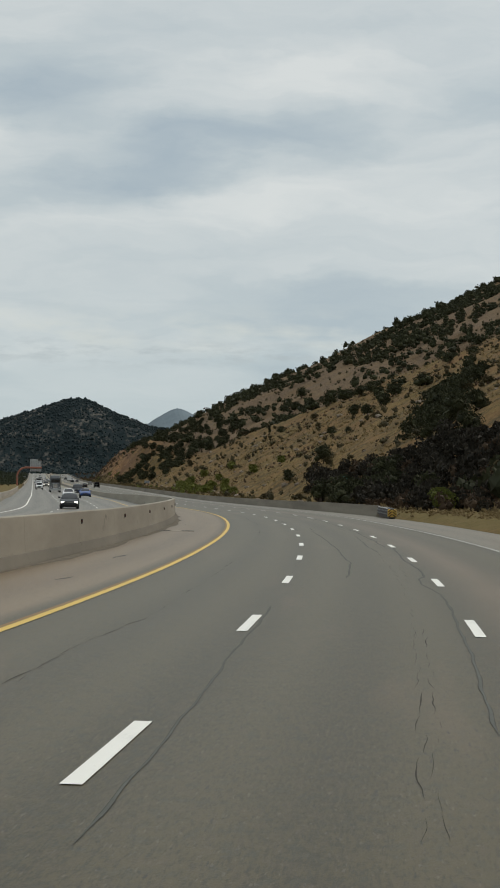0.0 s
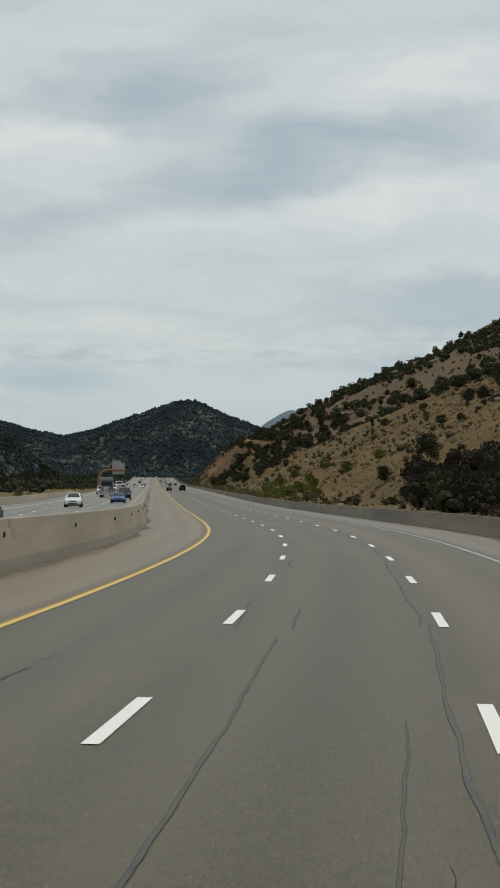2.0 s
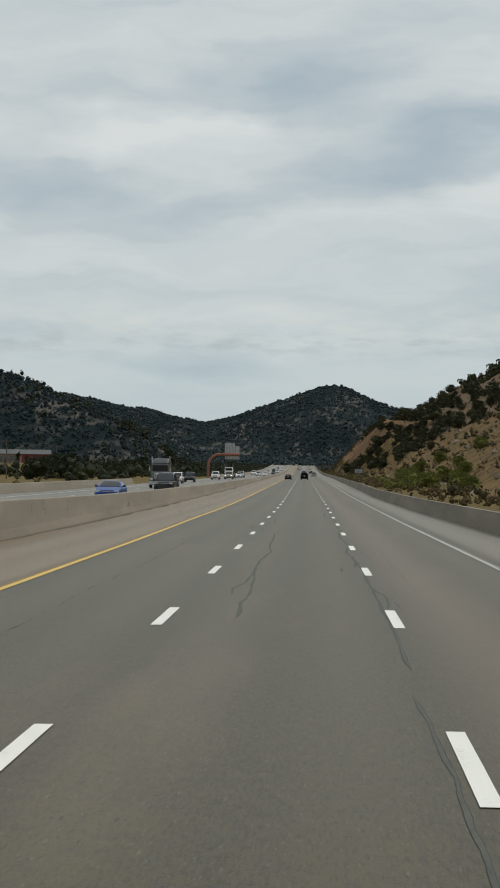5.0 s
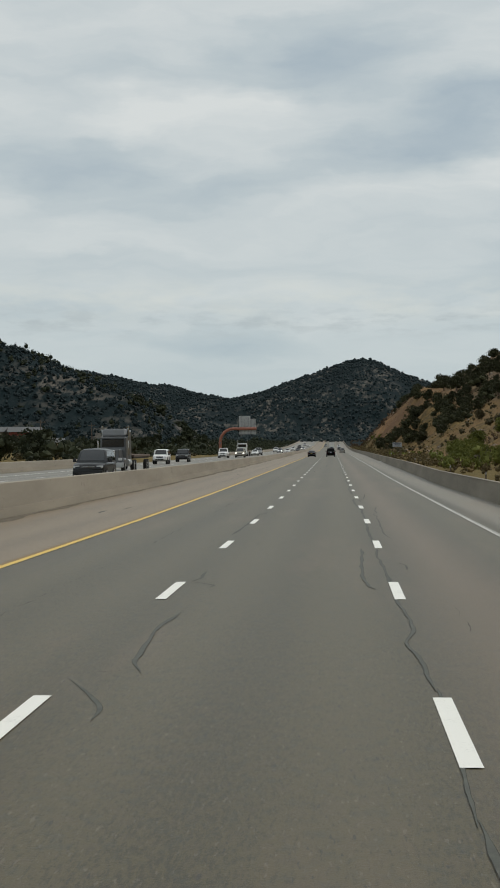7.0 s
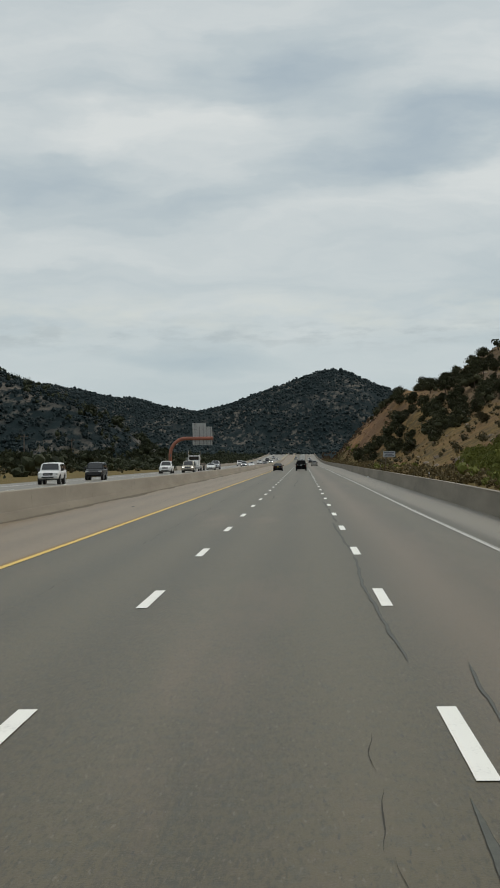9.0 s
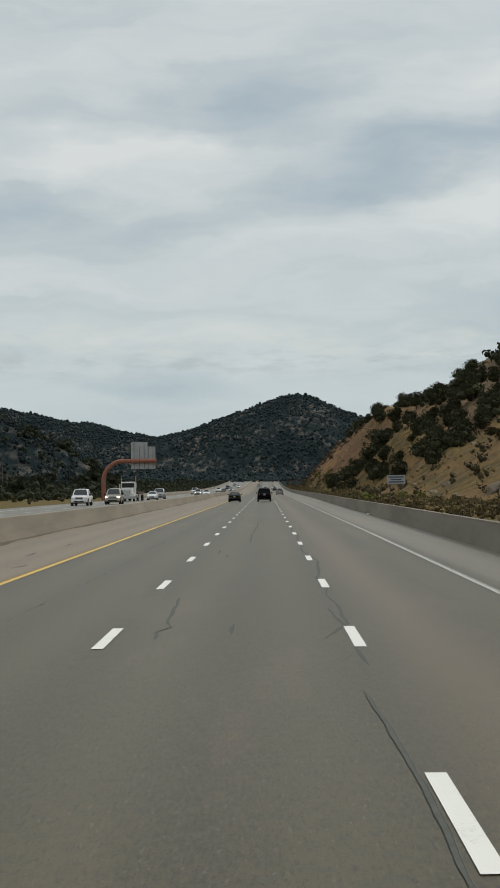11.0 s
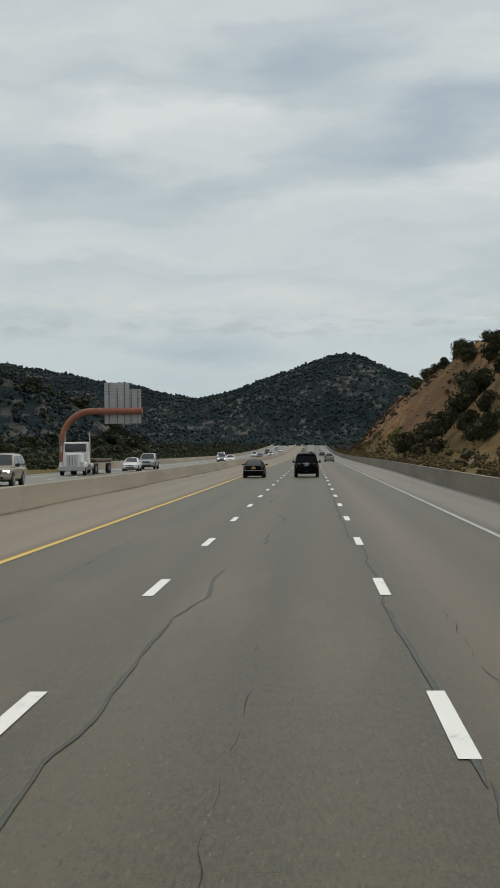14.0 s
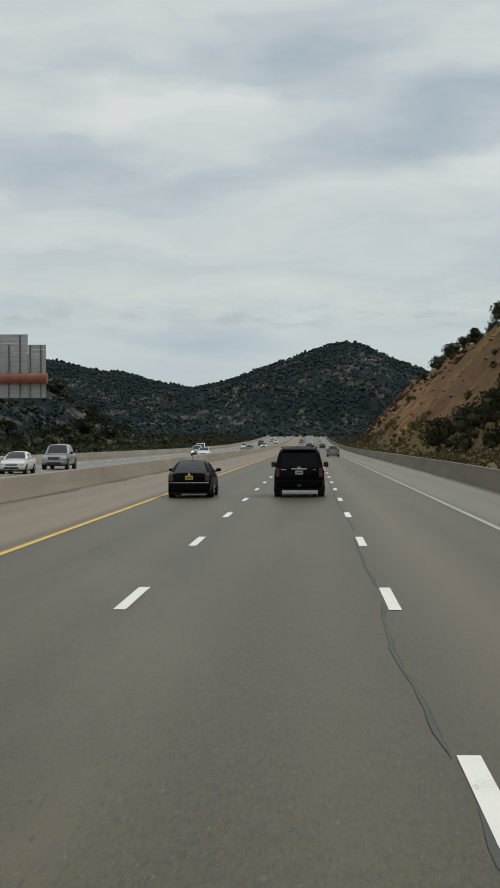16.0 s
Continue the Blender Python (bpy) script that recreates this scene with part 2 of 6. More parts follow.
def concrete_material(name, light, dark):
    m, t, b = mat(name)
    p = where(t)
    sep = t.nodes.new("ShaderNodeSeparateXYZ")
    link(t, p, sep.inputs[0])
    cloud = noise_tex(t, 0.6, 6, 0.6, p, (1, 0.12, 1))
    drip = noise_tex(t, 0.7, 5, 0.65, p, (1, 1, 0.12))
    pore = noise_tex(t, 22, 3, 0.7, p)
    f = calc(t, "ADD", calc(t, "MULTIPLY", cloud, 0.74), calc(t, "MULTIPLY", drip, 0.08))
    f = calc(t, "ADD", f, calc(t, "MULTIPLY", pore, 0.18))
    c = ramp(t, f, [(0.30, dark), (0.48, tuple((x + y) / 2 for x, y in zip(light, dark))), (0.62, light)])
    info = t.nodes.new("ShaderNodeObjectInfo")
    c = blend(t, 0.05, c, ramp(t, info.outputs["Random"], [(0, (0.75, 0.73, 0.70)), (1, (1, 1, 1))]), "MULTIPLY")
    mark = ramp(t, noise_tex(t, 0.33, 6, 0.7, p, (1, 1, 2.2)), [(0.63, (0, 0, 0)), (0.69, (1, 1, 1))])
    c = blend(t, calc(t, "MULTIPLY", mark, 0.55), c, (0.10, 0.09, 0.08))
    link(t, c, b.inputs["Base Color"])
    b.inputs["Roughness"].default_value = 0.85
    bump(t, b, pore, 0.35, 0.01)
    return m


def paint_material(name, colour, worn):
    """Road paint, worn through to the asphalt in places."""
    m, t, b = mat(name)
    uv = uv_of(t)
    wear = calc(t, "ADD", calc(t, "MULTIPLY", noise_tex(t, 2.2, 6, 0.7, uv, (1, 0.5, 1)), 0.6), calc(t, "MULTIPLY", noise_tex(t, 30, 3, 0.7, uv), 0.4))
    c = ramp(t, wear, [(0.34, worn), (0.375, tuple(v * 0.8 for v in colour)), (0.46, colour)])
    link(t, c, b.inputs["Base Color"])
    b.inputs["Roughness"].default_value = 0.6
    return m


def ground_material():
    """Dry grass, bare cut soil, haze-tinted rock and verge, by the weights kept in the mesh."""
    m, t, b = mat("dry_hillside")
    p = where(t)
    att = t.nodes.new("ShaderNodeAttribute")
    att.attribute_name = "cover"
    sep = t.nodes.new("ShaderNodeSeparateColor")
    link(t, att.outputs["Color"], sep.inputs[0])
    fine = noise_tex(t, 1.1, 7, 0.75, p)
    broad = noise_tex(t, 0.07, 5, 0.6, p)
    mid = noise_tex(t, 0.26, 6, 0.68, p)
    grass = blend(t, ramp(t, fine, [(0.32, (0, 0, 0)), (0.68, (1, 1, 1))]), (0.05, 0.034, 0.014), (0.26, 0.18, 0.074))
    grass = blend(t, ramp(t, broad, [(0.4, (0, 0, 0)), (0.62, (1, 1, 1))]), grass, blend(t, fine, (0.08, 0.05, 0.025), (0.28, 0.172, 0.08)))
    grass = blend(t, ramp(t, mid, [(0.47, (0, 0, 0)), (0.62, (1, 1, 1))]), grass, blend(t, fine, (0.05, 0.041, 0.022), (0.12, 0.092, 0.05)))
    soil = blend(t, noise_tex(t, 0.9, 7, 0.72, p, (1, 1, 0.3)), (0.08, 0.042, 0.02), (0.62, 0.35, 0.15))
    soil = blend(t, ramp(t, noise_tex(t, 0.16, 6, 0.7, p, (1, 1, 0.5)), [(0.44, (0, 0, 0)), (0.60, (1, 1, 1))]), soil, blend(t, fine, (0.07, 0.04, 0.028), (0.24, 0.13, 0.075)))
    soil = blend(t, ramp(t, mid, [(0.5, (0, 0, 0)), (0.66, (1, 1, 1))]), soil, (0.20, 0.135, 0.10))
    soil = blend(t, ramp(t, noise_tex(t, 0.035, 5, 0.65, p), [(0.43, (0, 0, 0)), (0.58, (1, 1, 1))]), soil, blend(t, noise_tex(t, 0.7, 6, 0.75, p), (0.05, 0.03, 0.02), (0.28, 0.17, 0.10)))
    # dark far ground, with a blue-green haze tint mixed into its base tone
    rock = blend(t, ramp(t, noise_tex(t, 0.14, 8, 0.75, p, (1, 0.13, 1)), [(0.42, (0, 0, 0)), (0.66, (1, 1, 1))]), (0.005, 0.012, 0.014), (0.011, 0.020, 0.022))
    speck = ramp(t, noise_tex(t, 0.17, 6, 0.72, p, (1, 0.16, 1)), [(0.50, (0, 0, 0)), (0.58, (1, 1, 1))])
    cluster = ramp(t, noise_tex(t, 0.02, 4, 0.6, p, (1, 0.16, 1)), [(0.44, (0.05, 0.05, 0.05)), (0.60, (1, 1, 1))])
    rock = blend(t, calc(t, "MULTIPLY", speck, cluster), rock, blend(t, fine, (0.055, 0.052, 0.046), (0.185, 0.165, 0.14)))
    verge = blend(t, fine, (0.06, 0.05, 0.022), (0.22, 0.165, 0.07))
    upper = blend(t, ramp(t, fine, [(0.3, (0, 0, 0)), (0.7, (1, 1, 1))]), (0.07, 0.050, 0.033), (0.25, 0.178, 0.115))
    upper = blend(t, ramp(t, broad, [(0.42, (0, 0, 0)), (0.6, (1, 1, 1))]), upper, blend(t, fine, (0.06, 0.042, 0.026), (0.30, 0.205, 0.115)))
    c = blend(t, att.outputs["Alpha"], upper, grass)
    c = blend(t, sep.outputs[0], c, soil)
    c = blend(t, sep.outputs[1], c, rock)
    c = blend(t, sep.outputs[2], c, verge)
    link(t, c, b.inputs["Base Color"])
    b.inputs["Roughness"].default_value = 0.95
    b.inputs["Specular IOR Level"].default_value = 0.06
    bump(t, b, calc(t, "ADD", fine, mid), 0.6, 0.25)
    return m


def leaf_material(name, dark, light):
    m, t, b = mat(name)
    p = where(t)
    geo = t.nodes.new("ShaderNodeNewGeometry")
    info = t.nodes.new("ShaderNodeObjectInfo")
    f = calc(t, "ADD", calc(t, "MULTIPLY", geo.outputs["Random Per Island"], 0.55), calc(t, "MULTIPLY", noise_tex(t, 0.5, 3, 0.6, p), 0.25))
    f = calc(t, "ADD", f, calc(t, "MULTIPLY", info.outputs["Random"], 0.2))
    link(t, blend(t, f, dark, light), b.inputs["Base Color"])
    b.inputs["Roughness"].default_value = 0.8
    b.inputs["Specular IOR Level"].default_value = 0.2
    return m


ASPHALT = asphalt_material("worn_asphalt", 0.050, (1.30, 1.01, 0.42), True)
ASPHALT_FAR = asphalt_material("pale_asphalt", 0.15, (1.09, 1.0, 0.83))
CONCRETE = concrete_material("barrier_concrete", (0.36, 0.325, 0.265), (0.235, 0.21, 0.168))
PLINTH = concrete_material("dirty_plinth_concrete", (0.18, 0.157, 0.119), (0.105, 0.091, 0.068))
PLINTH_CLEAN = concrete_material("plain_plinth_concrete", (0.26, 0.225, 0.168), (0.165, 0.143, 0.108))
CONCRETE_DARK = concrete_material("stained_concrete", (0.245, 0.215, 0.168), (0.135, 0.117, 0.09))
WHITE_PAINT = paint_material("white_road_paint", (0.82, 0.81, 0.75), (0.17, 0.165, 0.15))
EDGE_PAINT = paint_material("worn_edge_paint", (0.47, 0.46, 0.42), (0.15, 0.14, 0.12))
YELLOW_PAINT = paint_material("yellow_road_paint", (0.66, 0.45, 0.10), (0.30, 0.2, 0.07))
GHOST_WHITE = paint_material("worn_white_paint", (0.34, 0.33, 0.30), (0.13, 0.12, 0.10))
GHOST_PAINT = paint_material("worn_yellow_paint", (0.25, 0.145, 0.05), (0.16, 0.11, 0.055))
SEALANT = plain("crack_sealant", (0.058, 0.060, 0.045), 0.6, 0, 0.35, 5)
CRACK = plain("crack_and_shade", (0.048, 0.043, 0.035), 0.95, 0, 0.3, 6)
PATCH = plain("asphalt_patch", (0.075, 0.072, 0.066), 0.85, 0, 0.25, 5)
GRIME = plain("roadside_grime", (0.125, 0.104, 0.074), 0.95, 0, 0.45, 2.5)
GROUND = ground_material()
JUNIPER = leaf_material("juniper_foliage", (0.014, 0.017, 0.008), (0.062, 0.064, 0.029))
VERGE_LEAF = leaf_material("verge_foliage", (0.045, 0.037, 0.017), (0.185, 0.135, 0.058))
RED_SCRUB = leaf_material("brown_scrub_foliage", (0.03, 0.02, 0.013), (0.12, 0.08, 0.048))
SCRUB = leaf_material("scrub_foliage", (0.022, 0.021, 0.011), (0.105, 0.085, 0.04))
BRIGHT = leaf_material("spring_green_foliage", (0.045, 0.055, 0.012), (0.19, 0.20, 0.045))
# base colour holds the blue of the air in front of the hill
FAR_HILL = plain("haze_tinted_hillside", (0.135, 0.175, 0.20), 1.0, 0, 0.14, 0.02)
VALLEY_LEAF = leaf_material("valley_tree_foliage", (0.012, 0.017, 0.010), (0.055, 0.062, 0.030))
DARK_SCRUB = leaf_material("dark_brush_foliage", (0.010, 0.010, 0.008), (0.055, 0.046, 0.032))
# distance haze is put into this leaf colour as a blue-green tint
HAZE_LEAF = leaf_material("hazed_juniper_foliage", (0.009, 0.018, 0.020), (0.030, 0.047, 0.050))
DRY = leaf_material("dry_grass_blades", (0.11, 0.078, 0.035), (0.30, 0.22, 0.105))
BARK = plain("bark", (0.09, 0.065, 0.05), 0.95, 0, 0.35, 8)
CUT_ROCK = plain("tan_cut_rock", (0.19, 0.115, 0.062), 0.95, 0, 0.45, 0.8)
ROCK = plain("grey_rock", (0.20, 0.16, 0.12), 0.9, 0, 0.35, 1.5)
STEEL_RED = plain("weathering_red_steel", (0.30, 0.115, 0.075), 0.65, 0.1, 0.16, 1.2)
ALU = plain("dull_aluminium", (0.42, 0.43, 0.43), 0.5, 0.35, 0.12, 1.5)
ALU_DARK = plain("aluminium_stringer", (0.16, 0.165, 0.17), 0.55, 0.3, 0.15, 3)
GALV = plain("galvanised_steel", (0.40, 0.41, 0.41), 0.45, 0.6, 0.15, 4)
RUBBER = plain("tyre_rubber", (0.018, 0.018, 0.018), 0.85, 0, 0.2, 6)
CHROME = plain("chrome", (0.68, 0.69, 0.70), 0.16, 1.0, 0.06, 5)
BLACK_TRIM = plain("black_plastic", (0.02, 0.02, 0.021), 0.55, 0, 0.2, 6)
PLATE = plain("plate_white", (0.42, 0.45, 0.50), 0.5, 0, 0.06, 8)
PLATE_YELLOW = plain("plate_yellow", (0.62, 0.45, 0.04), 0.5, 0, 0.08, 8)
INK = plain("dark_lettering", (0.05, 0.06, 0.09), 0.6, 0, 0.1, 8)
SIGN_FACE = plain("sign_face", (0.34, 0.36, 0.38), 0.5, 0, 0.1, 2)
HAZARD_YELLOW = plain("hazard_yellow", (0.60, 0.37, 0.05), 0.5, 0, 0.12, 4)
HAZARD_BLACK = plain("hazard_black", (0.025, 0.022, 0.02), 0.6, 0, 0.2, 4)
TEAL = plain("teal_paint", (0.03, 0.16, 0.13), 0.6, 0, 0.2, 2)
RED_WALL = plain("red_stucco", (0.17, 0.04, 0.028), 0.85, 0, 0.2, 0.6)
TAN_WALL = plain("tan_stucco", (0.20, 0.165, 0.13), 0.9, 0, 0.2, 0.6)
ROOFING = plain("grey_metal_roof", (0.10, 0.10, 0.098), 0.5, 0.3, 0.15, 0.8)
TIMBER = plain("weathered_timber", (0.12, 0.09, 0.07), 0.9, 0, 0.25, 5)


def car_paint(name, colour, metal=0.25):
    m = plain(name, colour, 0.34, metal, 0.08, 2.0, 0.25)
    m.node_tree.nodes["Principled BSDF"].inputs["Coat Roughness"].default_value = 0.06
    m.node_tree.nodes["Principled BSDF"].inputs["Specular IOR Level"].default_value = 0.3
    return m


BLACK_CAR = car_paint("black_car_paint", (0.0022, 0.0022, 0.0026), 0.0)
BLACK_CAR.node_tree.nodes["Principled BSDF"].inputs["Specular IOR Level"].default_value = 0.04
BLACK_CAR.node_tree.nodes["Principled BSDF"].inputs["Coat Weight"].default_value = 0.07
DARK_CAR = car_paint("charcoal_car_paint", (0.02, 0.022, 0.024))
WHITE_CAR = car_paint("white_car_paint", (0.72, 0.72, 0.71), 0.0)
SILVER_CAR = car_paint("silver_car_paint", (0.38, 0.39, 0.40), 0.5)
GREY_CAR = car_paint("grey_beige_car_paint", (0.27, 0.26, 0.24), 0.3)
BLUE_CAR = car_paint("blue_car_paint", (0.012, 0.06, 0.25), 0.2)
TAN_CAR = car_paint("tan_car_paint", (0.36, 0.33, 0.27), 0.3)


def glass_material(name, colour, rough):
    m, t, b = mat(name)
    b.inputs["Base Color"].default_value = (*colour, 1)
    b.inputs["Roughness"].default_value, b.inputs["Specular IOR Level"].default_value = rough, 0.9
    return m


GLASS = glass_material("tinted_window_glass", (0.016, 0.018, 0.021), 0.05)
DARK_GLASS = glass_material("black_privacy_glass", (0.004, 0.004, 0.005), 0.08)
DARK_GLASS.node_tree.nodes["Principled BSDF"].inputs["Specular IOR Level"].default_value = 0.12
TAIL = glass_material("red_lamp_lens", (0.07, 0.006, 0.007), 0.2)
LAMP_CLEAR = glass_material("clear_lamp_lens", (0.55, 0.56, 0.56), 0.12)


def glow(name, colour, strength):
    m, t, b = mat(name)
    b.inputs["Base Color"].default_value = (*colour, 1)
    b.inputs["Emission Color"].default_value = (*colour, 1)
    b.inputs["Emission Strength"].default_value = strength
    return m


BRAKE = glow("lit_tail_lamp", (0.75, 0.03, 0.03), 0.5)
HEADLAMP = glow("lit_headlamp", (1.0, 0.97, 0.9), 3.0)

# ---- the road's line ----
# curvature (1/1000 m) and height of the dashed line between the two left lanes, every 40 m from s = -20
KNOTS = [-20 + 40 * i for i in range(17)] + [1080]
KAP = [1.55, 1.55, 1.44, 1.35, 2.16, 0.10, -0.04, 0.10, 0.02, -0.02, 0, 0.03, -0.02, 0.01, -0.01, 0, 0, 0]
STEP = np.arange(-300.0, 1800.0, 1.0)
_theta = np.cumsum(np.interp(STEP, KNOTS, KAP) / 1000)
_ref = int(360 + 300)
_theta -= _theta[_ref]
_rx, _ry = np.cumsum(-np.sin(_theta)), np.cumsum(np.cos(_theta))
_rx -= _rx[_ref]
_ry -= _ry[_ref] - 360
HEIGHTS_S = [-300, -20, 20, 60, 100, 140, 180, 220, 260, 300, 340, 380, 460, 540, 640, 700, 760, 850, 1000, 1150, 1400, 1800]
HEIGHTS_Z = [3.9, 1.90, 1.62, 1.34, 1.05, 0.78, 0.52, 0.28, 0.10, 0.02, 0, 0, 0.02, 0.07, 0.14, 0.16, 0.2, 0.3, 0.9, 2.1, 5.3, 13.0]
_rz = np.interp(STEP, HEIGHTS_S, HEIGHTS_Z)
_k = np.hanning(41)
_rz = np.convolve(np.pad(_rz, 20, mode="edge"), _k / _k.sum(), mode="valid")


def road_point(s, off, z=0.0):
    """Places in the world for metres along (s), across to the right (off) and above the road."""
    s, off, z = np.broadcast_arrays(np.asarray(s, float), off, z)
    th = np.interp(s, STEP, _theta)
    return np.stack([np.interp(s, STEP, _rx) + off * np.cos(th), np.interp(s, STEP, _ry) + off * np.sin(th), np.interp(s, STEP, _rz) + z], -1)


def road_heading(s):
    return math.degrees(float(np.interp(s, STEP, _theta)))


def median_off(s):
    return np.interp(s, [-300, 125, 150, 180, 230, 260, 350, 800, 1800], [-7.1, -7.15, -7.7, -7.9, -8.35, -8.6, -8.65, -8.5, -8.5])


def right_off(s):
    return np.interp(s, [-300, 100, 140, 155, 175, 205, 237, 258, 311, 340, 440, 520, 590, 1800], [11.5, 11.1, 10.75, 10.5, 10.2, 9.95, 9.65, 9.5, 9.35, 9.65, 10.15, 10.45, 10.95, 10.95])


def median_height(s):
    return np.interp(s, [-300, 60, 100, 130, 190, 230, 270, 370, 440, 520, 620, 1800], [1.35, 1.36, 1.46, 1.44, 1.38, 1.24, 1.22, 1.08, 0.98, 0.9, 0.9, 0.9])


def right_height(s):
    return np.interp(s, [130, 160, 205, 310, 350, 1800], [1.0, 0.98, 0.9, 0.88, 0.95, 0.95])


def yellow_off(s):
    return np.interp(s, [-200, 40, 60, 130, 200, 225, 340, 420, 490, 520, 800], [-3.53, -3.54, -3.62, -3.68, -3.76, -3.90, -3.93, -3.83, -3.68, -3.6, -3.6])


def white_off(s):
    return np.interp(s, [-200, 60, 95, 160, 230, 330, 410, 540, 800], [7.5, 7.45, 7.1, 7.0, 6.95, 6.98, 7.18, 7.27, 7.2])


def opposite_rise(s):
    return np.interp(s, [-300, 100, 150, 200, 300, 450, 600, 800], [0, 0, 0.15, 0.45, 0.45, 0.3, 0.1, 0])


OUTER = -24.3
OPP_LINES = (-10.4, -13.95, -17.55, -21.15)
DASH = 12.223
LANE = 3.63


def mesh_of(name, verts, faces, material, uvs=None):
    me = bpy.data.meshes.new(name)
    me.from_pydata([tuple(v) for v in verts], [], faces)
    me.materials.append(material)
    if uvs is not None:
        layer = me.uv_layers.new(name="road")
        idx = np.empty(len(me.loops), dtype=np.int32)
        me.loops.foreach_get("vertex_index", idx)
        layer.data.foreach_set("uv", np.asarray(uvs, dtype=np.float32)[idx].ravel())
    me.update()
    return me


def sweep(name, s_values, section, material, closed=False, caps=False):
    """A strip along the road. section(s): rows of (off, z)."""
    s_values = list(s_values)
    verts, uvs = [], []
    for s in s_values:
        pts = section(s)
        n = len(pts)
        o, z = np.array([p[0] for p in pts]), np.array([p[1] for p in pts])
        verts += list(road_point(s, o, z))
        uvs += [(a + b * 0.5, s) for a, b in pts]
    faces = []
    for i in range(len(s_values) - 1):
        for j in range(n if closed else n - 1):
            k = (j + 1) % n
            faces.append((i * n + j, i * n + k, (i + 1) * n + k, (i + 1) * n + j))
    if caps:
        faces.append(tuple(range(n))[::-1])
        faces.append(tuple((len(s_values) - 1) * n + j for j in range(n)))
    return mesh_of(name, verts, faces, material, uvs)


def fix_normals(me):
    bm = bmesh.new()
    bm.from_mesh(me)
    bmesh.ops.recalc_face_normals(bm, faces=bm.faces)
    bm.to_mesh(me)
    bm.free()
    return me


def part(name, bm, material, parent, label=""):
    """Links a bmesh as one mesh object under a thing or a part."""
    me = bpy.data.meshes.new(name)
    bmesh.ops.recalc_face_normals(bm, faces=bm.faces)
    bm.to_mesh(me)
    bm.free()
    me.materials.append(material)
    ob = new(name, me)
    ob.parent = parent
    if label:
        tagged(ob, label)
    return ob


def attach(name, me, parent, label=""):
    ob = new(name, me)
    ob.parent = parent
    if label:
        tagged(ob, label)
    return ob


def add_box(bm, c, size, bevel=0.0, taper=(1, 1), rot=None):
    """A box at c; its top may be tapered in x and y."""
    r = bmesh.ops.create_cube(bm, size=1)
    for v in r["verts"]:
        top = v.co.z > 0
        v.co = Vector((v.co.x * size[0] * (taper[0] if top else 1), v.co.y * size[1] * (taper[1] if top else 1), v.co.z * size[2]))
    if rot is not None:
        bmesh.ops.rotate(bm, verts=r["verts"], matrix=rot)
    for v in r["verts"]:
        v.co += Vector(c)
    if bevel:
        edges = {e for v in r["verts"] for e in v.link_edges}
        bmesh.ops.bevel(bm, geom=list(edges), offset=bevel, segments=2, affect="EDGES", profile=0.6)
    return bm


def box(c, size, bevel=0.0, taper=(1, 1), rot=None):
    return add_box(bmesh.new(), c, size, bevel, taper, rot)


def add_cyl(bm, c, r, h, axis="z", n=16, r2=None):
    turn = {"z": Matrix(), "x": Matrix.Rotation(radians(90), 4, "Y"), "y": Matrix.Rotation(radians(-90), 4, "X")}[axis]
    bmesh.ops.create_cone(bm, cap_ends=True, segments=n, radius1=r, radius2=r if r2 is None else r2, depth=h, matrix=Matrix.Translation(c) @ turn)
    return bm


def cyl(c, r, h, axis="z", n=16, r2=None):
    return add_cyl(bmesh.new(), c, r, h, axis, n, r2)


# ---- road surfaces ----
S_MAIN = [*range(-200, 760, 4), *range(760, 1700, 10)]


def main_section(s):
    a, b = float(median_off(s)), float(right_off(s))
    return [(a + (b - a) * i / 10, 0.0) for i in range(11)]


road = tagged(new("road", sweep("road", S_MAIN, main_section, ASPHALT)), "worn grey-brown asphalt motorway with sealed cracks", "road", kind="structure")


def opposite_section(s):
    a, b, z = OUTER - 0.1, float(median_off(s)) - 0.5, float(opposite_rise(s))
    return [(a + (b - a) * i / 6, z) for i in range(7)]


road_opposite = tagged(new("road_opposite", sweep("road_opposite", S_MAIN, opposite_section, ASPHALT_FAR)), "pale asphalt carriageway for oncoming traffic", "road", kind="structure")


def line_strip(name, off, width, s0, s1, material, parent, rise=None, step=4):
    def section(s):
        z = (float(rise(s)) if rise else 0.0) + 0.009
        o = float(off(s)) if callable(off) else off
        return [(o - width / 2, z), (o + width / 2, z)]
    n = max(2, int((s1 - s0) / step) + 1)
    return attach(name, sweep(name, np.linspace(s0, s1, n), section, material), parent)


line_strip("yellow_edge_line", yellow_off, 0.165, -200, 1600, YELLOW_PAINT, road)
line_strip("old_edge_line", lambda s: yellow_off(s) - 0.14, 0.09, -200, 1600, GHOST_PAINT, road)
line_strip("white_edge_line", white_off, 0.10, -200, 1600, EDGE_PAINT, road)
line_strip("old_edge_line", lambda s: white_off(s) + 0.09, 0.05, -200, 1600, GHOST_WHITE, road)
line_strip("yellow_edge_line", OPP_LINES[0], 0.14, -200, 1600, YELLOW_PAINT, road_opposite, opposite_rise)
line_strip("white_edge_line", OPP_LINES[3], 0.16, -200, 1600, WHITE_PAINT, road_opposite, opposite_rise)
for k in range(-4, 90):
    s = 11.1 + DASH * k
    for off in (0.0, LANE):
        line_strip("lane_dash", off, 0.17, s, s + 3.05, WHITE_PAINT, road, None, 1.1)
for k in range(-4, 80):
    s = 4.0 + DASH * k
    for off in OPP_LINES[1:3]:
        line_strip("lane_dash", off, 0.15, s, s + 3.05, WHITE_PAINT, road_opposite, opposite_rise, 1.6)

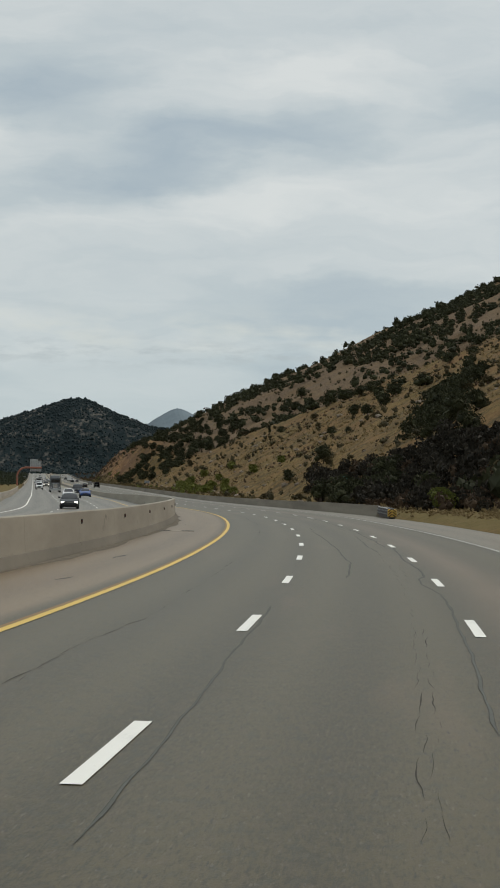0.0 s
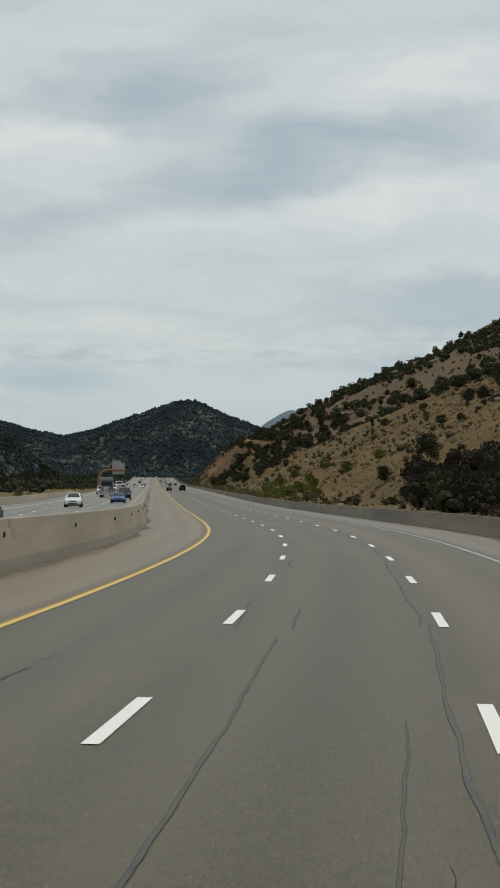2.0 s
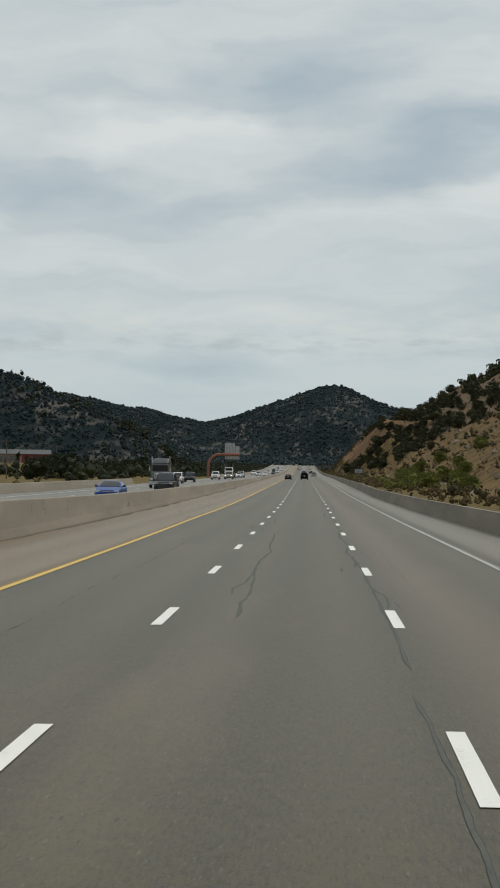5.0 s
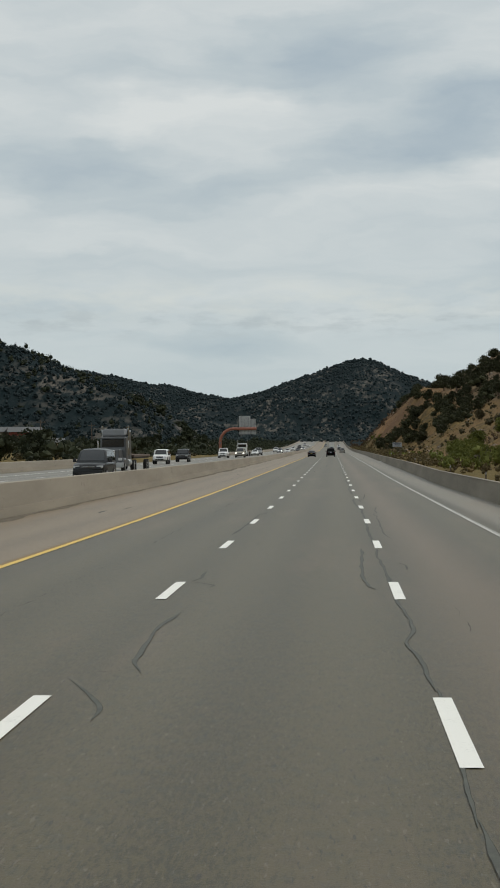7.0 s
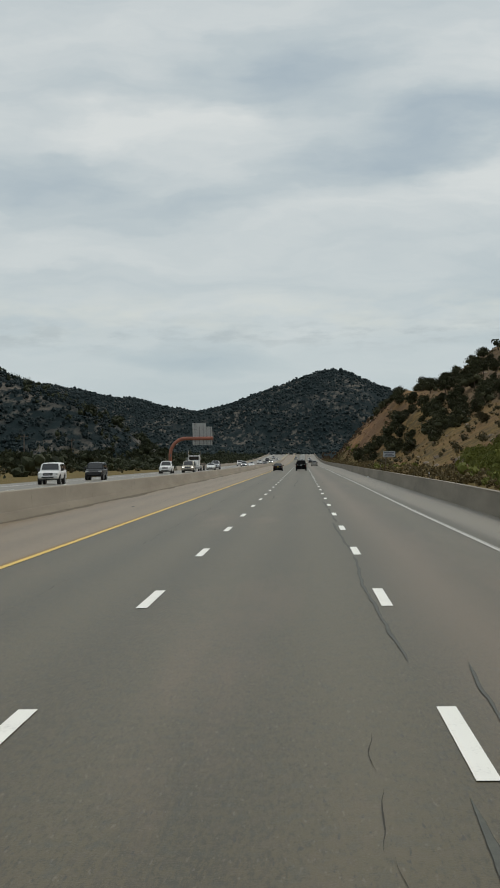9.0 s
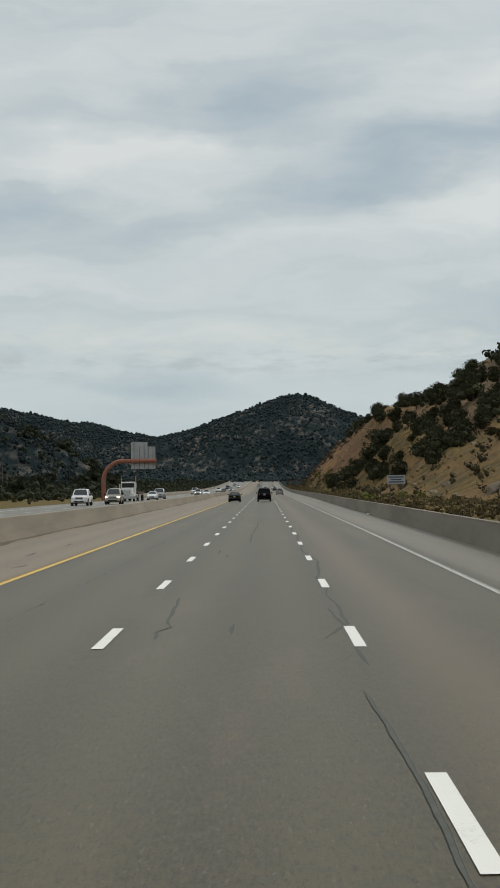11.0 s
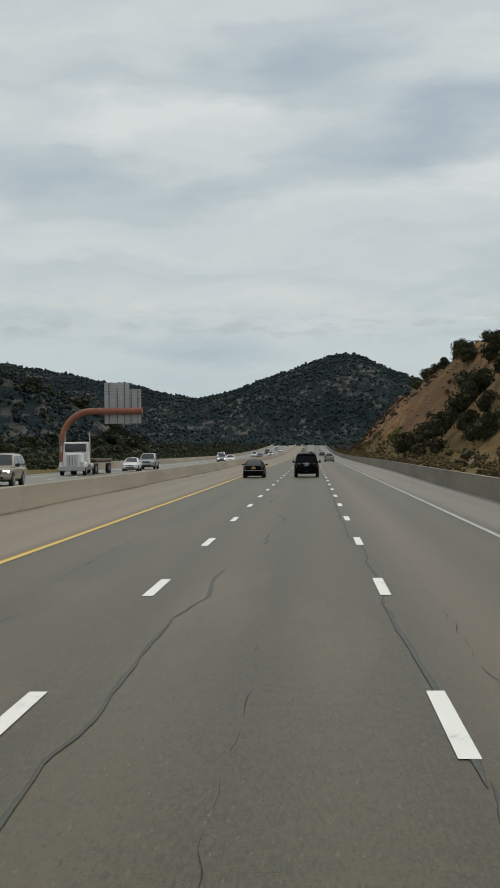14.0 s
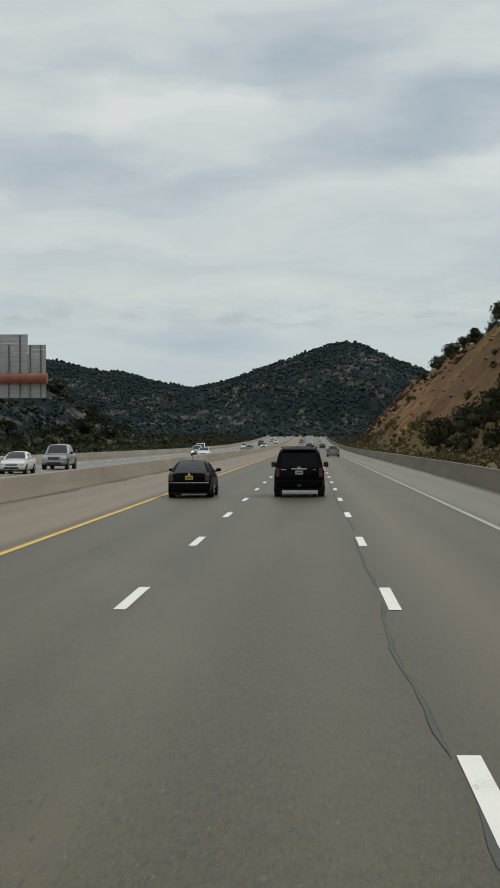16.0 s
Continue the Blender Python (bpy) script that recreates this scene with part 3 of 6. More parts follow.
# ---- barriers ----
def barrier_section(base, side, height, foot=0.72):
    """The wall of a concrete safety barrier; side +1 faces right (base is its right foot)."""
    s = side
    return [(base - s * 0.182, 0.30), (base - s * 0.185, 0.37), (base - s * 0.245, height - 0.03), (base - s * 0.27, height),
            (base - s * 0.45, height), (base - s * 0.475, height - 0.03), (base - s * 0.535, 0.37), (base - s * 0.538, 0.30)]


def plinth_section(base, side, height, foot=0.72):
    """The kicked-out toe that the wall stands on."""
    s = side
    return [(base, 0.0), (base - s * 0.015, 0.06), (base - s * 0.165, 0.33), (base - s * 0.19, 0.345), (base - s * (foot - 0.19), 0.345), (base - s * (foot - 0.165), 0.33), (base - s * (foot - 0.015), 0.06), (base - s * foot, -0.1)]


def wall_section(base, side, height, foot=0.5):
    """A concrete wall with one sloping face and a thin coping."""
    s = side
    return [(base, 0.0), (base - s * 0.125, height - 0.05), (base - s * 0.115, height - 0.04), (base - s * 0.118, height), (base - s * 0.36, height), (base - s * 0.38, height - 0.04), (base - s * foot, -0.1)]


def barrier(name, label, base_of, side, height, s0, s1, length, material, rise=None, profile=barrier_section):
    wall = tagged(new(name), label, "barrier", kind="structure")
    s = s0
    while s < s1:
        e = min(s + length - 0.012, s1)
        r = rise or (lambda q: 0.0)
        me = sweep("panel", np.linspace(s, e, 3), lambda q: [(o, z + float(r(q))) for o, z in profile(float(base_of(q)), side, float(height(q)) if callable(height) else height)], material, True, True)
        panel = attach("panel", fix_normals(me), wall)
        if profile is barrier_section:
            me = sweep("plinth", np.linspace(s, e, 3), lambda q: [(o, z + float(r(q))) for o, z in plinth_section(float(base_of(q)), side, 0.0)], PLINTH if s < 150 else PLINTH_CLEAN, True, True)
            attach("plinth", fix_normals(me), panel)
        s += length
    return wall


barrier("median_barrier", "tall stained concrete median barrier with panel joints", median_off, 1, median_height, -150, 760, 9.1, CONCRETE)
barrier("median_barrier", "tall stained concrete median barrier with panel joints", median_off, 1, median_height, 760, 1600, 40, CONCRETE)
barrier("roadside_barrier", "grey concrete barrier beside the hillside shoulder", right_off, -1, right_height, 134, 760, 9.1, CONCRETE_DARK, None, wall_section)
barrier("roadside_barrier", "grey concrete barrier beside the hillside shoulder", right_off, -1, right_height, 760, 1600, 40, CONCRETE_DARK, None, wall_section)
barrier("outer_barrier", "pale concrete barrier along the oncoming carriageway", lambda s: OUTER, 1, 0.9, -150, 380, 12, CONCRETE, opposite_rise)
barrier("outer_barrier", "pale concrete barrier along the oncoming carriageway", lambda s: OUTER, 1, 0.9, 592, 1500, 24, CONCRETE, opposite_rise)

# ---- ground, hills and mountains ----
def fbm(x, y, scale, octaves=5, seed=0.0):
    """Smooth value noise on arrays, about -1 to 1."""
    total, amp, norm = np.zeros_like(x), 1.0, 0.0
    for o in range(octaves):
        f = 2 ** o / scale
        u, v = x * f + 17.3 * o + seed, y * f - 9.1 * o + seed * 1.7
        iu, iv = np.floor(u), np.floor(v)
        fu, fv = u - iu, v - iv
        fu, fv = fu * fu * (3 - 2 * fu), fv * fv * (3 - 2 * fv)

        def corner(a, b):
            h = np.sin(a * 127.1 + b * 311.7) * 43758.5453
            return h - np.floor(h)
        n = (corner(iu, iv) * (1 - fu) + corner(iu + 1, iv) * fu) * (1 - fv) + (corner(iu, iv + 1) * (1 - fu) + corner(iu + 1, iv + 1) * fu) * fv
        total += amp * (2 * n - 1)
        norm += amp
        amp *= 0.5
    return total / norm


def smooth(a, b, x):
    t = np.clip((x - a) / (b - a), 0, 1)
    return t * t * (3 - 2 * t)


def soft_max(a, b, k=4.0):
    h = np.clip(0.5 + 0.5 * (a - b) / k, 0, 1)
    return b * (1 - h) + a * h + k * h * (1 - h)


CREST_X = [-1500, -900, -600, -460, -400, -340, -295, -255, -231, -190, -141, -100, -76, -40, 0, 25, 41, 60, 90, 143, 200, 330, 600, 1500]
CREST_Z = [z - 4 for z in (159, 150, 138, 128, 121, 112, 103, 94, 93, 81, 72, 81, 90, 103, 117, 127, 129, 126, 110, 88, 80, 78, 80, 90)]


def hill_parts(x, y):
    """Height above the road of the ground right of it, and the weight of the bare cut."""
    n1 = fbm(x, y, 60, 5, 3.0)
    n2 = fbm(x, y, 14, 4, 8.0)
    yc = 499 - 4.1 * (x - 65)                        # crest of the grassy spur
    back = np.maximum(0, y - yc)
    za = 0.55 * (x - 20) - 0.26 * back + 1.6 * n1 * smooth(20, 50, x)
    near = smooth(330, 200, y)
    za = za + near * smooth(18, 34, x) * 3
    toe = 14.0 + 2.0 * fbm(y, y * 0, 50, 3, 1.0)
    cut = np.clip((x - toe) * 1.05, 0, 19 + 3 * n1)
    upper = np.clip(x - 34, 0, 24) * 0.52 + np.maximum(0, x - 58) * 0.465
    rill = fbm(y * 1.0, x * 0.55, 12, 4, 14.0)                 # water-worn rills down the cut
    zb = cut + upper - 0.10 * np.maximum(0, 690 - y) - 0.055 * np.maximum(0, y - 930) + 2.6 * n1 * smooth(25, 60, x) + 3.2 * rill * smooth(14, 20, x) * smooth(44, 32, x)
    z = soft_max(za, zb, 3.0)
    base = 0.35 + 0.05 * np.maximum(0, x - 13) + 0.25 * n2
    z = soft_max(z, base, 1.2)
    z = z + 0.9 * n2 * smooth(14, 26, x)
    bare = smooth(0, 2.5, zb - za) * (0.55 + 0.6 * smooth(-0.35, 0.25, fbm(x, y * 0.6, 16, 4, 77.0))) * smooth(640, 700, y) * smooth(1230, 1100, y) * smooth(14.5, 17, x) * smooth(46, 33, x)
    return z, bare, zb - za


def left_hill(x, y):
    """Height of the wooded hill that rises beyond the valley left of the road."""
    rise = np.clip(0.4 * -x - 12.6 + 3.0 * fbm(x, y, 70, 4, 16.0), 0, 95) * smooth(-62, -98, x)
    return rise * smooth(690, 950, y) * (1 - smooth(960, 1340, y))


def ground_height(x, y):
    s = np.interp(y, _ry, STEP)
    th = np.interp(s, STEP, _theta)
    off = (x - np.interp(s, STEP, _rx)) * np.cos(th)
    rz = np.interp(s, STEP, _rz)
    z = rz - 0.45
    hill, bare, _ = hill_parts(off, y)
    fade = smooth(1750, 1250, y) * smooth(-330, -120, y)
    right = np.where(off > 11.6, smooth(11.6, 13.5, off) * (hill * fade + 0.45), 0)
    left_flat = np.where(off < OUTER - 0.6, smooth(OUTER - 0.6, OUTER - 3, off) * (0.35 + opposite_rise(s) + 0.5 * fbm(x, y, 30, 4, 5.0) + 2.0 * smooth(-40, -160, off) * fbm(x, y, 120, 4, 2.0)), 0)
    terrace = 3.7 * smooth(-66, -80, x) * smooth(-150, -110, x) * smooth(600, 626, y) * smooth(720, 670, y)
    z = z + right + left_flat + terrace + left_hill(x, y)
    # the far range, with gullies running down its face
    crest = np.interp(x + 14 * fbm(x, y, 90, 3, 4.0) * smooth(2390, 2200, y), CREST_X, CREST_Z)
    pass_ = smooth(120, 45, np.abs(off + 7)) * smooth(1850, 1700, y)
    front = smooth(1380 + 120 * fbm(x, y, 300, 3, 6.0), 2395, y) ** 1.15
    rear = 1 - 0.6 * smooth(2395, 3000, y)
    gully = fbm(x + 0.15 * y, y * 0.35, 130, 5, 9.0)
    mount = crest * front * rear + (20 * gully * smooth(1450, 1650, y) * smooth(2150, 1780, y)) + 2.5 * fbm(x, y, 25, 4, 11.0) * smooth(1450, 1600, y)
    z = np.where(y > 1380, soft_max(mount, z, 6.0) * (1 - pass_) + z * pass_, z)
    return z, bare * fade, off


GX = np.concatenate([np.array([-4500, -3000, -2000, -1500, -1200, -1000]), np.arange(-880, -60, 13.0), np.arange(-60, -22, 4.0), np.arange(-22, 8, 3.0),
                     np.arange(8, 75, 1.7), np.arange(75, 150, 3.0), np.arange(150, 320, 7.0), np.arange(320, 640, 16.0), np.array([700, 900, 1200, 1600, 2200, 3200, 4500])])
GY = np.concatenate([np.array([-1500, -800, -400]), np.arange(-250, 120, 10.0), np.arange(120, 1000, 2.9), np.arange(1000, 1400, 9.0),
                     np.arange(1400, 2460, 11.0), np.arange(2460, 3100, 60.0), np.arange(3100, 3900, 45.0), np.array([4000, 4400, 4900])])
gx, gy = np.meshgrid(GX, GY)
gz, g_bare, g_off = ground_height(gx, gy)
nx, ny = len(GX), len(GY)
g_idx = np.arange(nx * ny).reshape(ny, nx)
g_faces = np.stack([g_idx[:-1, :-1], g_idx[:-1, 1:], g_idx[1:, 1:], g_idx[1:, :-1]], -1).reshape(-1, 4)
g_me = bpy.data.meshes.new("ground")
g_me.from_pydata(np.stack([gx, gy, gz], -1).reshape(-1, 3).tolist(), [], g_faces.tolist())
g_me.polygons.foreach_set("use_smooth", np.ones(len(g_me.polygons), dtype=bool))
g_me.materials.append(GROUND)
cover = g_me.color_attributes.new("cover", "FLOAT_COLOR", "POINT")
g_rgb = np.ones((ny, nx, 4), dtype=np.float32)
g_rgb[..., 0] = np.clip(g_bare * (0.75 + 0.5 * fbm(gx, gy, 20, 3, 2.0)), 0, 1)
g_back = hill_parts(g_off, gy)[2]
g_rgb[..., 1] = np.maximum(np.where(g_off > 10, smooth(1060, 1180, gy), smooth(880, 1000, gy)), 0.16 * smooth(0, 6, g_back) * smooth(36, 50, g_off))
g_rgb[..., 3] = 1 - smooth(0, 5, g_back) * smooth(30, 45, g_off) * smooth(1000, 800, gy)
g_left = smooth(0.2, 3, left_hill(gx, gy))
g_rgb[..., 1] = np.maximum(g_rgb[..., 1], g_left)
g_rgb[..., 2] = np.clip(smooth(OUTER - 1, OUTER - 3, g_off) + smooth(11, 12, g_off) * smooth(21, 15, g_off + 3 * fbm(gx, gy, 18, 3, 12.0)), 0, 1) * smooth(1200, 1020, gy) * (1 - g_left)
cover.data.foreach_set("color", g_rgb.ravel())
ground = tagged(new("ground", g_me), "dry grass hillsides, bare cuts and scrubby mountains", "ground", kind="structure")


# a hill far behind the range; its pale blue is haze painted into the colour
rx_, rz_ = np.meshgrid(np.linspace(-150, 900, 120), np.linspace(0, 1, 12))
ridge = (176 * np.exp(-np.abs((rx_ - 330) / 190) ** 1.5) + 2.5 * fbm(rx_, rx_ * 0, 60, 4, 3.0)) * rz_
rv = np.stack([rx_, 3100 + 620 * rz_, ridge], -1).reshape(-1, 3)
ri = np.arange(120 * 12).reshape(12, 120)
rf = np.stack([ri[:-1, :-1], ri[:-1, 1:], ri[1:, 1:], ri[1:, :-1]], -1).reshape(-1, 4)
tagged(new("backdrop", mesh_of("backdrop", rv, rf.tolist(), FAR_HILL)), "hill far beyond the range, tinted pale blue-grey for haze", "hill", kind="structure")


def height_at(x, y):
    z, bare, off = ground_height(np.array([float(x)]), np.array([float(y)]))
    return float(z[0])


# ---- shrubs and trees ----
def leaf_cloud(rng, lobes, count, leaf, core=0.62):
    """Vertices and faces of a crown: ragged lobes, each a small dark core wrapped in many tilted leaf tufts."""
    verts, faces = [], []
    phi = (1 + 5 ** 0.5) / 2
    ico = np.array([(-1, phi, 0), (1, phi, 0), (-1, -phi, 0), (1, -phi, 0), (0, -1, phi), (0, 1, phi), (0, -1, -phi), (0, 1, -phi), (phi, 0, -1), (phi, 0, 1), (-phi, 0, -1), (-phi, 0, 1)]) / math.hypot(1, phi)
    tri = [(0, 11, 5), (0, 5, 1), (0, 1, 7), (0, 7, 10), (0, 10, 11), (1, 5, 9), (5, 11, 4), (11, 10, 2), (10, 7, 6), (7, 1, 8), (3, 9, 4), (3, 4, 2), (3, 2, 6), (3, 6, 8), (3, 8, 9), (4, 9, 5), (2, 4, 11), (6, 2, 10), (8, 6, 7), (9, 8, 1)]
    for cx, cy, cz, r, rz in lobes:
        n0 = len(verts)
        jitter = rng.uniform(0.75, 1.15, 12)
        verts += [(cx + a * r * core * j, cy + b * r * core * j, cz + c * rz * core * j) for (a, b, c), j in zip(ico, jitter)]
        faces += [(a + n0, b + n0, c + n0) for a, b, c in tri]
        for _ in range(count):
            d = rng.normal(size=3)
            d /= np.linalg.norm(d)
            if d[2] < -0.6:
                d[2] *= -1
            k = 1.1 * rng.uniform(0.12, 1.0) ** 0.33
            c = np.array([cx, cy, cz]) + d * np.array([r, r, rz]) * k
            u = np.cross(d, rng.normal(size=3))
            u /= np.linalg.norm(u) + 1e-9
            w = np.cross(d, u)
            a, b = leaf * rng.uniform(0.6, 1.4), leaf * rng.uniform(0.5, 1.2)
            tip = d * leaf * rng.uniform(0.2, 0.9) + np.array([0, 0, leaf * 0.3])
            n1 = len(verts)
            verts += [tuple(c - u * a), tuple(c + w * b * 0.4 - d * leaf * 0.3), tuple(c + u * a), tuple(c + tip + w * b * 0.3)]
            faces += [(n1, n1 + 1, n1 + 3), (n1 + 1, n1 + 2, n1 + 3)]
    return verts, faces


def shrub_lobes(rng, width, height, n):
    lobes = []
    for i in range(n):
        a, q = rng.uniform(0, 2 * math.pi), rng.uniform(0.05, 0.32) * width
        r = width * rng.uniform(0.2, 0.34)
        z = height * rng.uniform(0.26, 0.70)
        lobes.append((q * math.cos(a), q * math.sin(a), z, r, min(height * 0.36, r * rng.uniform(0.75, 1.1))))
    return lobes


def trunk_mesh(rng, height, radius, name="trunk"):
    """A tapered leaning trunk that forks into limbs."""
    bm = bmesh.new()

    def limb(a, b, r0, r1):
        way = Vector(b) - Vector(a)
        m = Matrix.Translation((Vector(a) + Vector(b)) / 2) @ way.to_track_quat("Z", "Y").to_matrix().to_4x4()
        bmesh.ops.create_cone(bm, cap_ends=True, segments=6, radius1=r0, radius2=r1, depth=way.length * 1.05, matrix=m)
    top = (rng.uniform(-0.1, 0.1) * height, rng.uniform(-0.1, 0.1) * height, height * 0.4)
    limb((0, 0, -0.5), top, radius, radius * 0.7)
    for i in range(4):
        a = i * 1.57 + rng.uniform(-0.5, 0.5)
        limb(top, (top[0] + math.cos(a) * height * 0.28, top[1] + math.sin(a) * height * 0.28, height * rng.uniform(0.6, 0.8)), radius * 0.6, radius * 0.15)
    me = bpy.data.meshes.new(name)
    bm.to_mesh(me)
    bm.free()
    me.materials.append(BARK)
    return me


def tree_template(kind, seed, width, height, lobes, count, leaf, material, label, category):
    rng = np.random.default_rng(seed)
    root = tagged(new(kind), label, category)
    attach("trunk", trunk_mesh(rng, height, 0.05 * height ** 0.9), root)
    v, f = leaf_cloud(rng, shrub_lobes(rng, width, height, lobes), count, leaf)
    attach("crown", mesh_of("crown", v, f, material), root)
    return root


rng = np.random.default_rng(7)
JUN = [tree_template("juniper", 20 + i, w, h, n, c * 2, 0.2, JUNIPER, "dark green rounded juniper on the dry hillside", "shrub")
       for i, (w, h, n, c) in enumerate([(4.0, 3.4, 9, 42), (5.2, 3.6, 11, 42), (3.2, 3.6, 8, 40), (4.6, 4.4, 11, 40)])]
SCR = [tree_template("scrub_bush", 40 + i, w, h, n, c * 2, 0.17, SCRUB, "low olive-brown scrub bush on dry ground", "shrub")
       for i, (w, h, n, c) in enumerate([(2.2, 1.5, 6, 40), (2.8, 1.6, 7, 40), (1.8, 1.7, 5, 40)])]
GRN = [tree_template("green_bush", 60 + i, w, h, n, c * 3, 0.17, BRIGHT, "tall fresh green bush behind the concrete barrier", "shrub")
       for i, (w, h, n, c) in enumerate([(5.0, 4.6, 12, 60), (6.2, 4.2, 13, 60), (4.0, 4.0, 10, 60)])]
CYP = [tree_template("slender_juniper", 70, 1.5, 4.2, 6, 40, 0.22, JUNIPER, "slender dark juniper standing alone on the grassy slope", "tree")]
COT = [tree_template("roadside_tree", 80 + i, w, h, n, c, 0.5, VALLEY_LEAF, "dark green broad tree beyond the oncoming carriageway", "tree")
       for i, (w, h, n, c) in enumerate([(9, 7.5, 14, 60), (11, 8, 16, 60), (8, 6.5, 12, 60)])]
used = {}


def plant(pool, x, y, scale, group, sink=0.25):
    i = int(rng.integers(len(pool)))
    src = pool[i]
    z = height_at(x, y) - sink * scale
    m = pose(x, y, z, 0, 0, float(rng.uniform(0, 360)))
    if src.name not in used:
        used[src.name] = True
        src["group"] = group
        src.matrix_basis = m @ Matrix.Diagonal((scale, scale, scale, 1))
        return src
    ob = copy_thing(src, m)
    ob["group"] = group
    ob.matrix_basis = m @ Matrix.Diagonal((scale, scale, scale, 1))
    return ob


# single junipers and bushes nearest the road; the rest of the hillside cover is one mass
hill_spots = []
for _ in range(16000):
    y = float(rng.uniform(110, 1150))
    x = float(rng.uniform(16, 170 + 0.14 * y))
    hill_spots.append((x, y))
hx, hy = np.array(hill_spots).T
h_hill, h_bare, h_back = hill_parts(hx, hy)
dens = np.where(h_back > 0, 0.42 + 2.1 * fbm(hx, hy, 34, 4, 21.0), 0.5 + 1.3 * fbm(hx, hy, 32, 4, 21.0))
gully = np.exp(-((h_back - 1.5) / 4.5) ** 2) * smooth(19, 25, hx) * smooth(790, 700, hy) * smooth(470, 520, hy)
crest = smooth(33, 36, hx) * smooth(48, 42, hx)
woods = np.where(h_back > 0, 0.26 + 0.38 * gully + 0.4 * crest + 0.75 * smooth(38, 55, hx), 0.15 + 0.3 * gully) + 1.4 * smooth(205, 188, hy) * smooth(46, 38, hx) + 0.6 * np.exp(-((hx - 146) / 26) ** 2 - ((hy - 610) / 90) ** 2)
woods = woods * (1 - 0.75 * smooth(196, 206, hy) * smooth(430, 400, hy) * smooth(80, 70, hx))
woods = woods - 0.25 * smooth(300, 380, hy) * smooth(700, 560, hy) * smooth(60, 40, hx)
p_keep = np.clip(woods * dens, 0, 1) * (1 - 0.93 * np.clip(h_bare * 1.3, 0, 1)) * np.where(h_back > 0, 1.0, 0.6)
pick = rng.random(len(hx)) < p_keep
singles, mass = [], []
taken = {}
for x, y, b in zip(hx[pick], hy[pick], h_back[pick]):
    cell = 3.2 if b <= 0 or x < 40 else 5.6
    key = (int(x // cell), int(y // cell), cell)
    if key in taken:
        continue
    taken[key] = True
    (singles if (x < 62 and 150 < y < 900) else mass).append((x, y, b))
singles.sort(key=lambda q: q[0])
mass += singles[280:]
for x, y, b in singles[:280]:
    if b > 0 or y < 210 or rng.random() < 0.4:
        plant(JUN, x, y, float(rng.uniform(0.5, 1.25) if y > 560 else rng.uniform(0.6, 1.2)), "junipers on the hillside")
    else:
        plant(SCR, x, y, float(rng.uniform(0.6, 1.35)), "scrub bushes on the hillside")
plant(CYP, 53.2, 477.7, 1.0, "junipers on the hillside")
for x, y, k in [(19.2, 632, 0.9), (21, 645, 1.1), (24.5, 642, 1.1), (26.5, 652, 1.0), (25, 628, 0.8), (24, 652, 1.1), (28, 662, 1.2), (30, 648, 1.1), (27, 672, 1.1), (31, 674, 1.2), (33.5, 660, 1.0), (29, 686, 0.9),
                (65.5, 358, 0.85), (64.7, 328, 1.0), (68, 386, 0.8), (60, 348, 1.1), (57, 369, 1.0), (52.6, 331, 0.9), (55, 345, 0.8), (36, 229, 0.6), (47.5, 346, 0.55), (46, 320, 0.5), (81, 368, 0.7),
                (28.5, 842, 0.7), (29.3, 815, 0.8), (30.2, 795, 0.9), (31.2, 778, 1.0), (32, 767, 1.0), (30, 735, 0.9), (30.5, 718, 0.9), (31, 705, 1.0), (28.2, 803, 0.6), (29.2, 757, 0.7),
                (83, 352, 0.7), (90, 371, 0.8), (68, 481, 1.1), (70.5, 465, 1.2), (73, 456, 1.1), (71.5, 441, 1.2), (71, 426, 1.2), (73, 418, 1.0), (88, 617, 1.2), (82, 597, 1.0)]:
    plant(JUN, x, y, k, "junipers on the hillside")
for x, y, k in [(19.5, 416, 1.0), (23, 424, 1.15), (21, 432, 0.9), (27, 428, 1.05), (18.5, 400, 0.7), (26, 385, 0.9), (24, 356, 0.85), (29, 345, 1.0), (31, 398, 0.95), (33, 330, 0.8), (22, 446, 0.7), (18.5, 300, 0.75), (19, 316, 0.9), (20.5, 330, 1.0), (18, 344, 0.8), (21.5, 362, 1.1), (19, 378, 0.9), (17.8, 390, 0.7), (20, 408, 0.9), (15.8, 135, 1.0)]:
    plant(GRN, x, y, k * 0.66, "green bushes behind the barrier")


def clump_mass(name, label, category, spots, material, size, tufts, lobes=3):
    """Many small crowns in one mesh."""
    r = np.random.default_rng(5)
    verts, faces = [], []
    base = []
    for i in range(6):
        v, f = leaf_cloud(np.random.default_rng(90 + i), shrub_lobes(np.random.default_rng(190 + i), 1.0, 0.85, lobes), tufts, 0.11 if tufts < 20 else 0.085, 0.95 if tufts == 0 else 0.72 if tufts < 30 else 0.45)
        base.append((np.array(v), f))
    for x, y, z, k in spots:
        v, f = base[int(r.integers(6))]
        a = r.uniform(0, 6.283)
        c, s_ = math.cos(a), math.sin(a)
        q = v * k * size
        n0 = len(verts)
        verts += list(zip(x + q[:, 0] * c - q[:, 1] * s_, y + q[:, 0] * s_ + q[:, 1] * c, z + q[:, 2] * r.uniform(0.8, 1.2) - 0.15 * k * size))
        faces += [tuple(j + n0 for j in g) for g in f]
    return tagged(new(name, mesh_of(name, verts, faces, material)), label, category, kind="stuff")


mx, my = np.array([(m[0], m[1]) for m in mass]).T
mz = ground_height(mx, my)[0]
clump_mass("hillside_scrub", "dark junipers scattered over the upper hillside", "shrubs", [(x, y, z, float(rng.uniform(0.6, 1.25))) for x, y, z in zip(mx, my, mz)], JUNIPER, 5.0, 14)

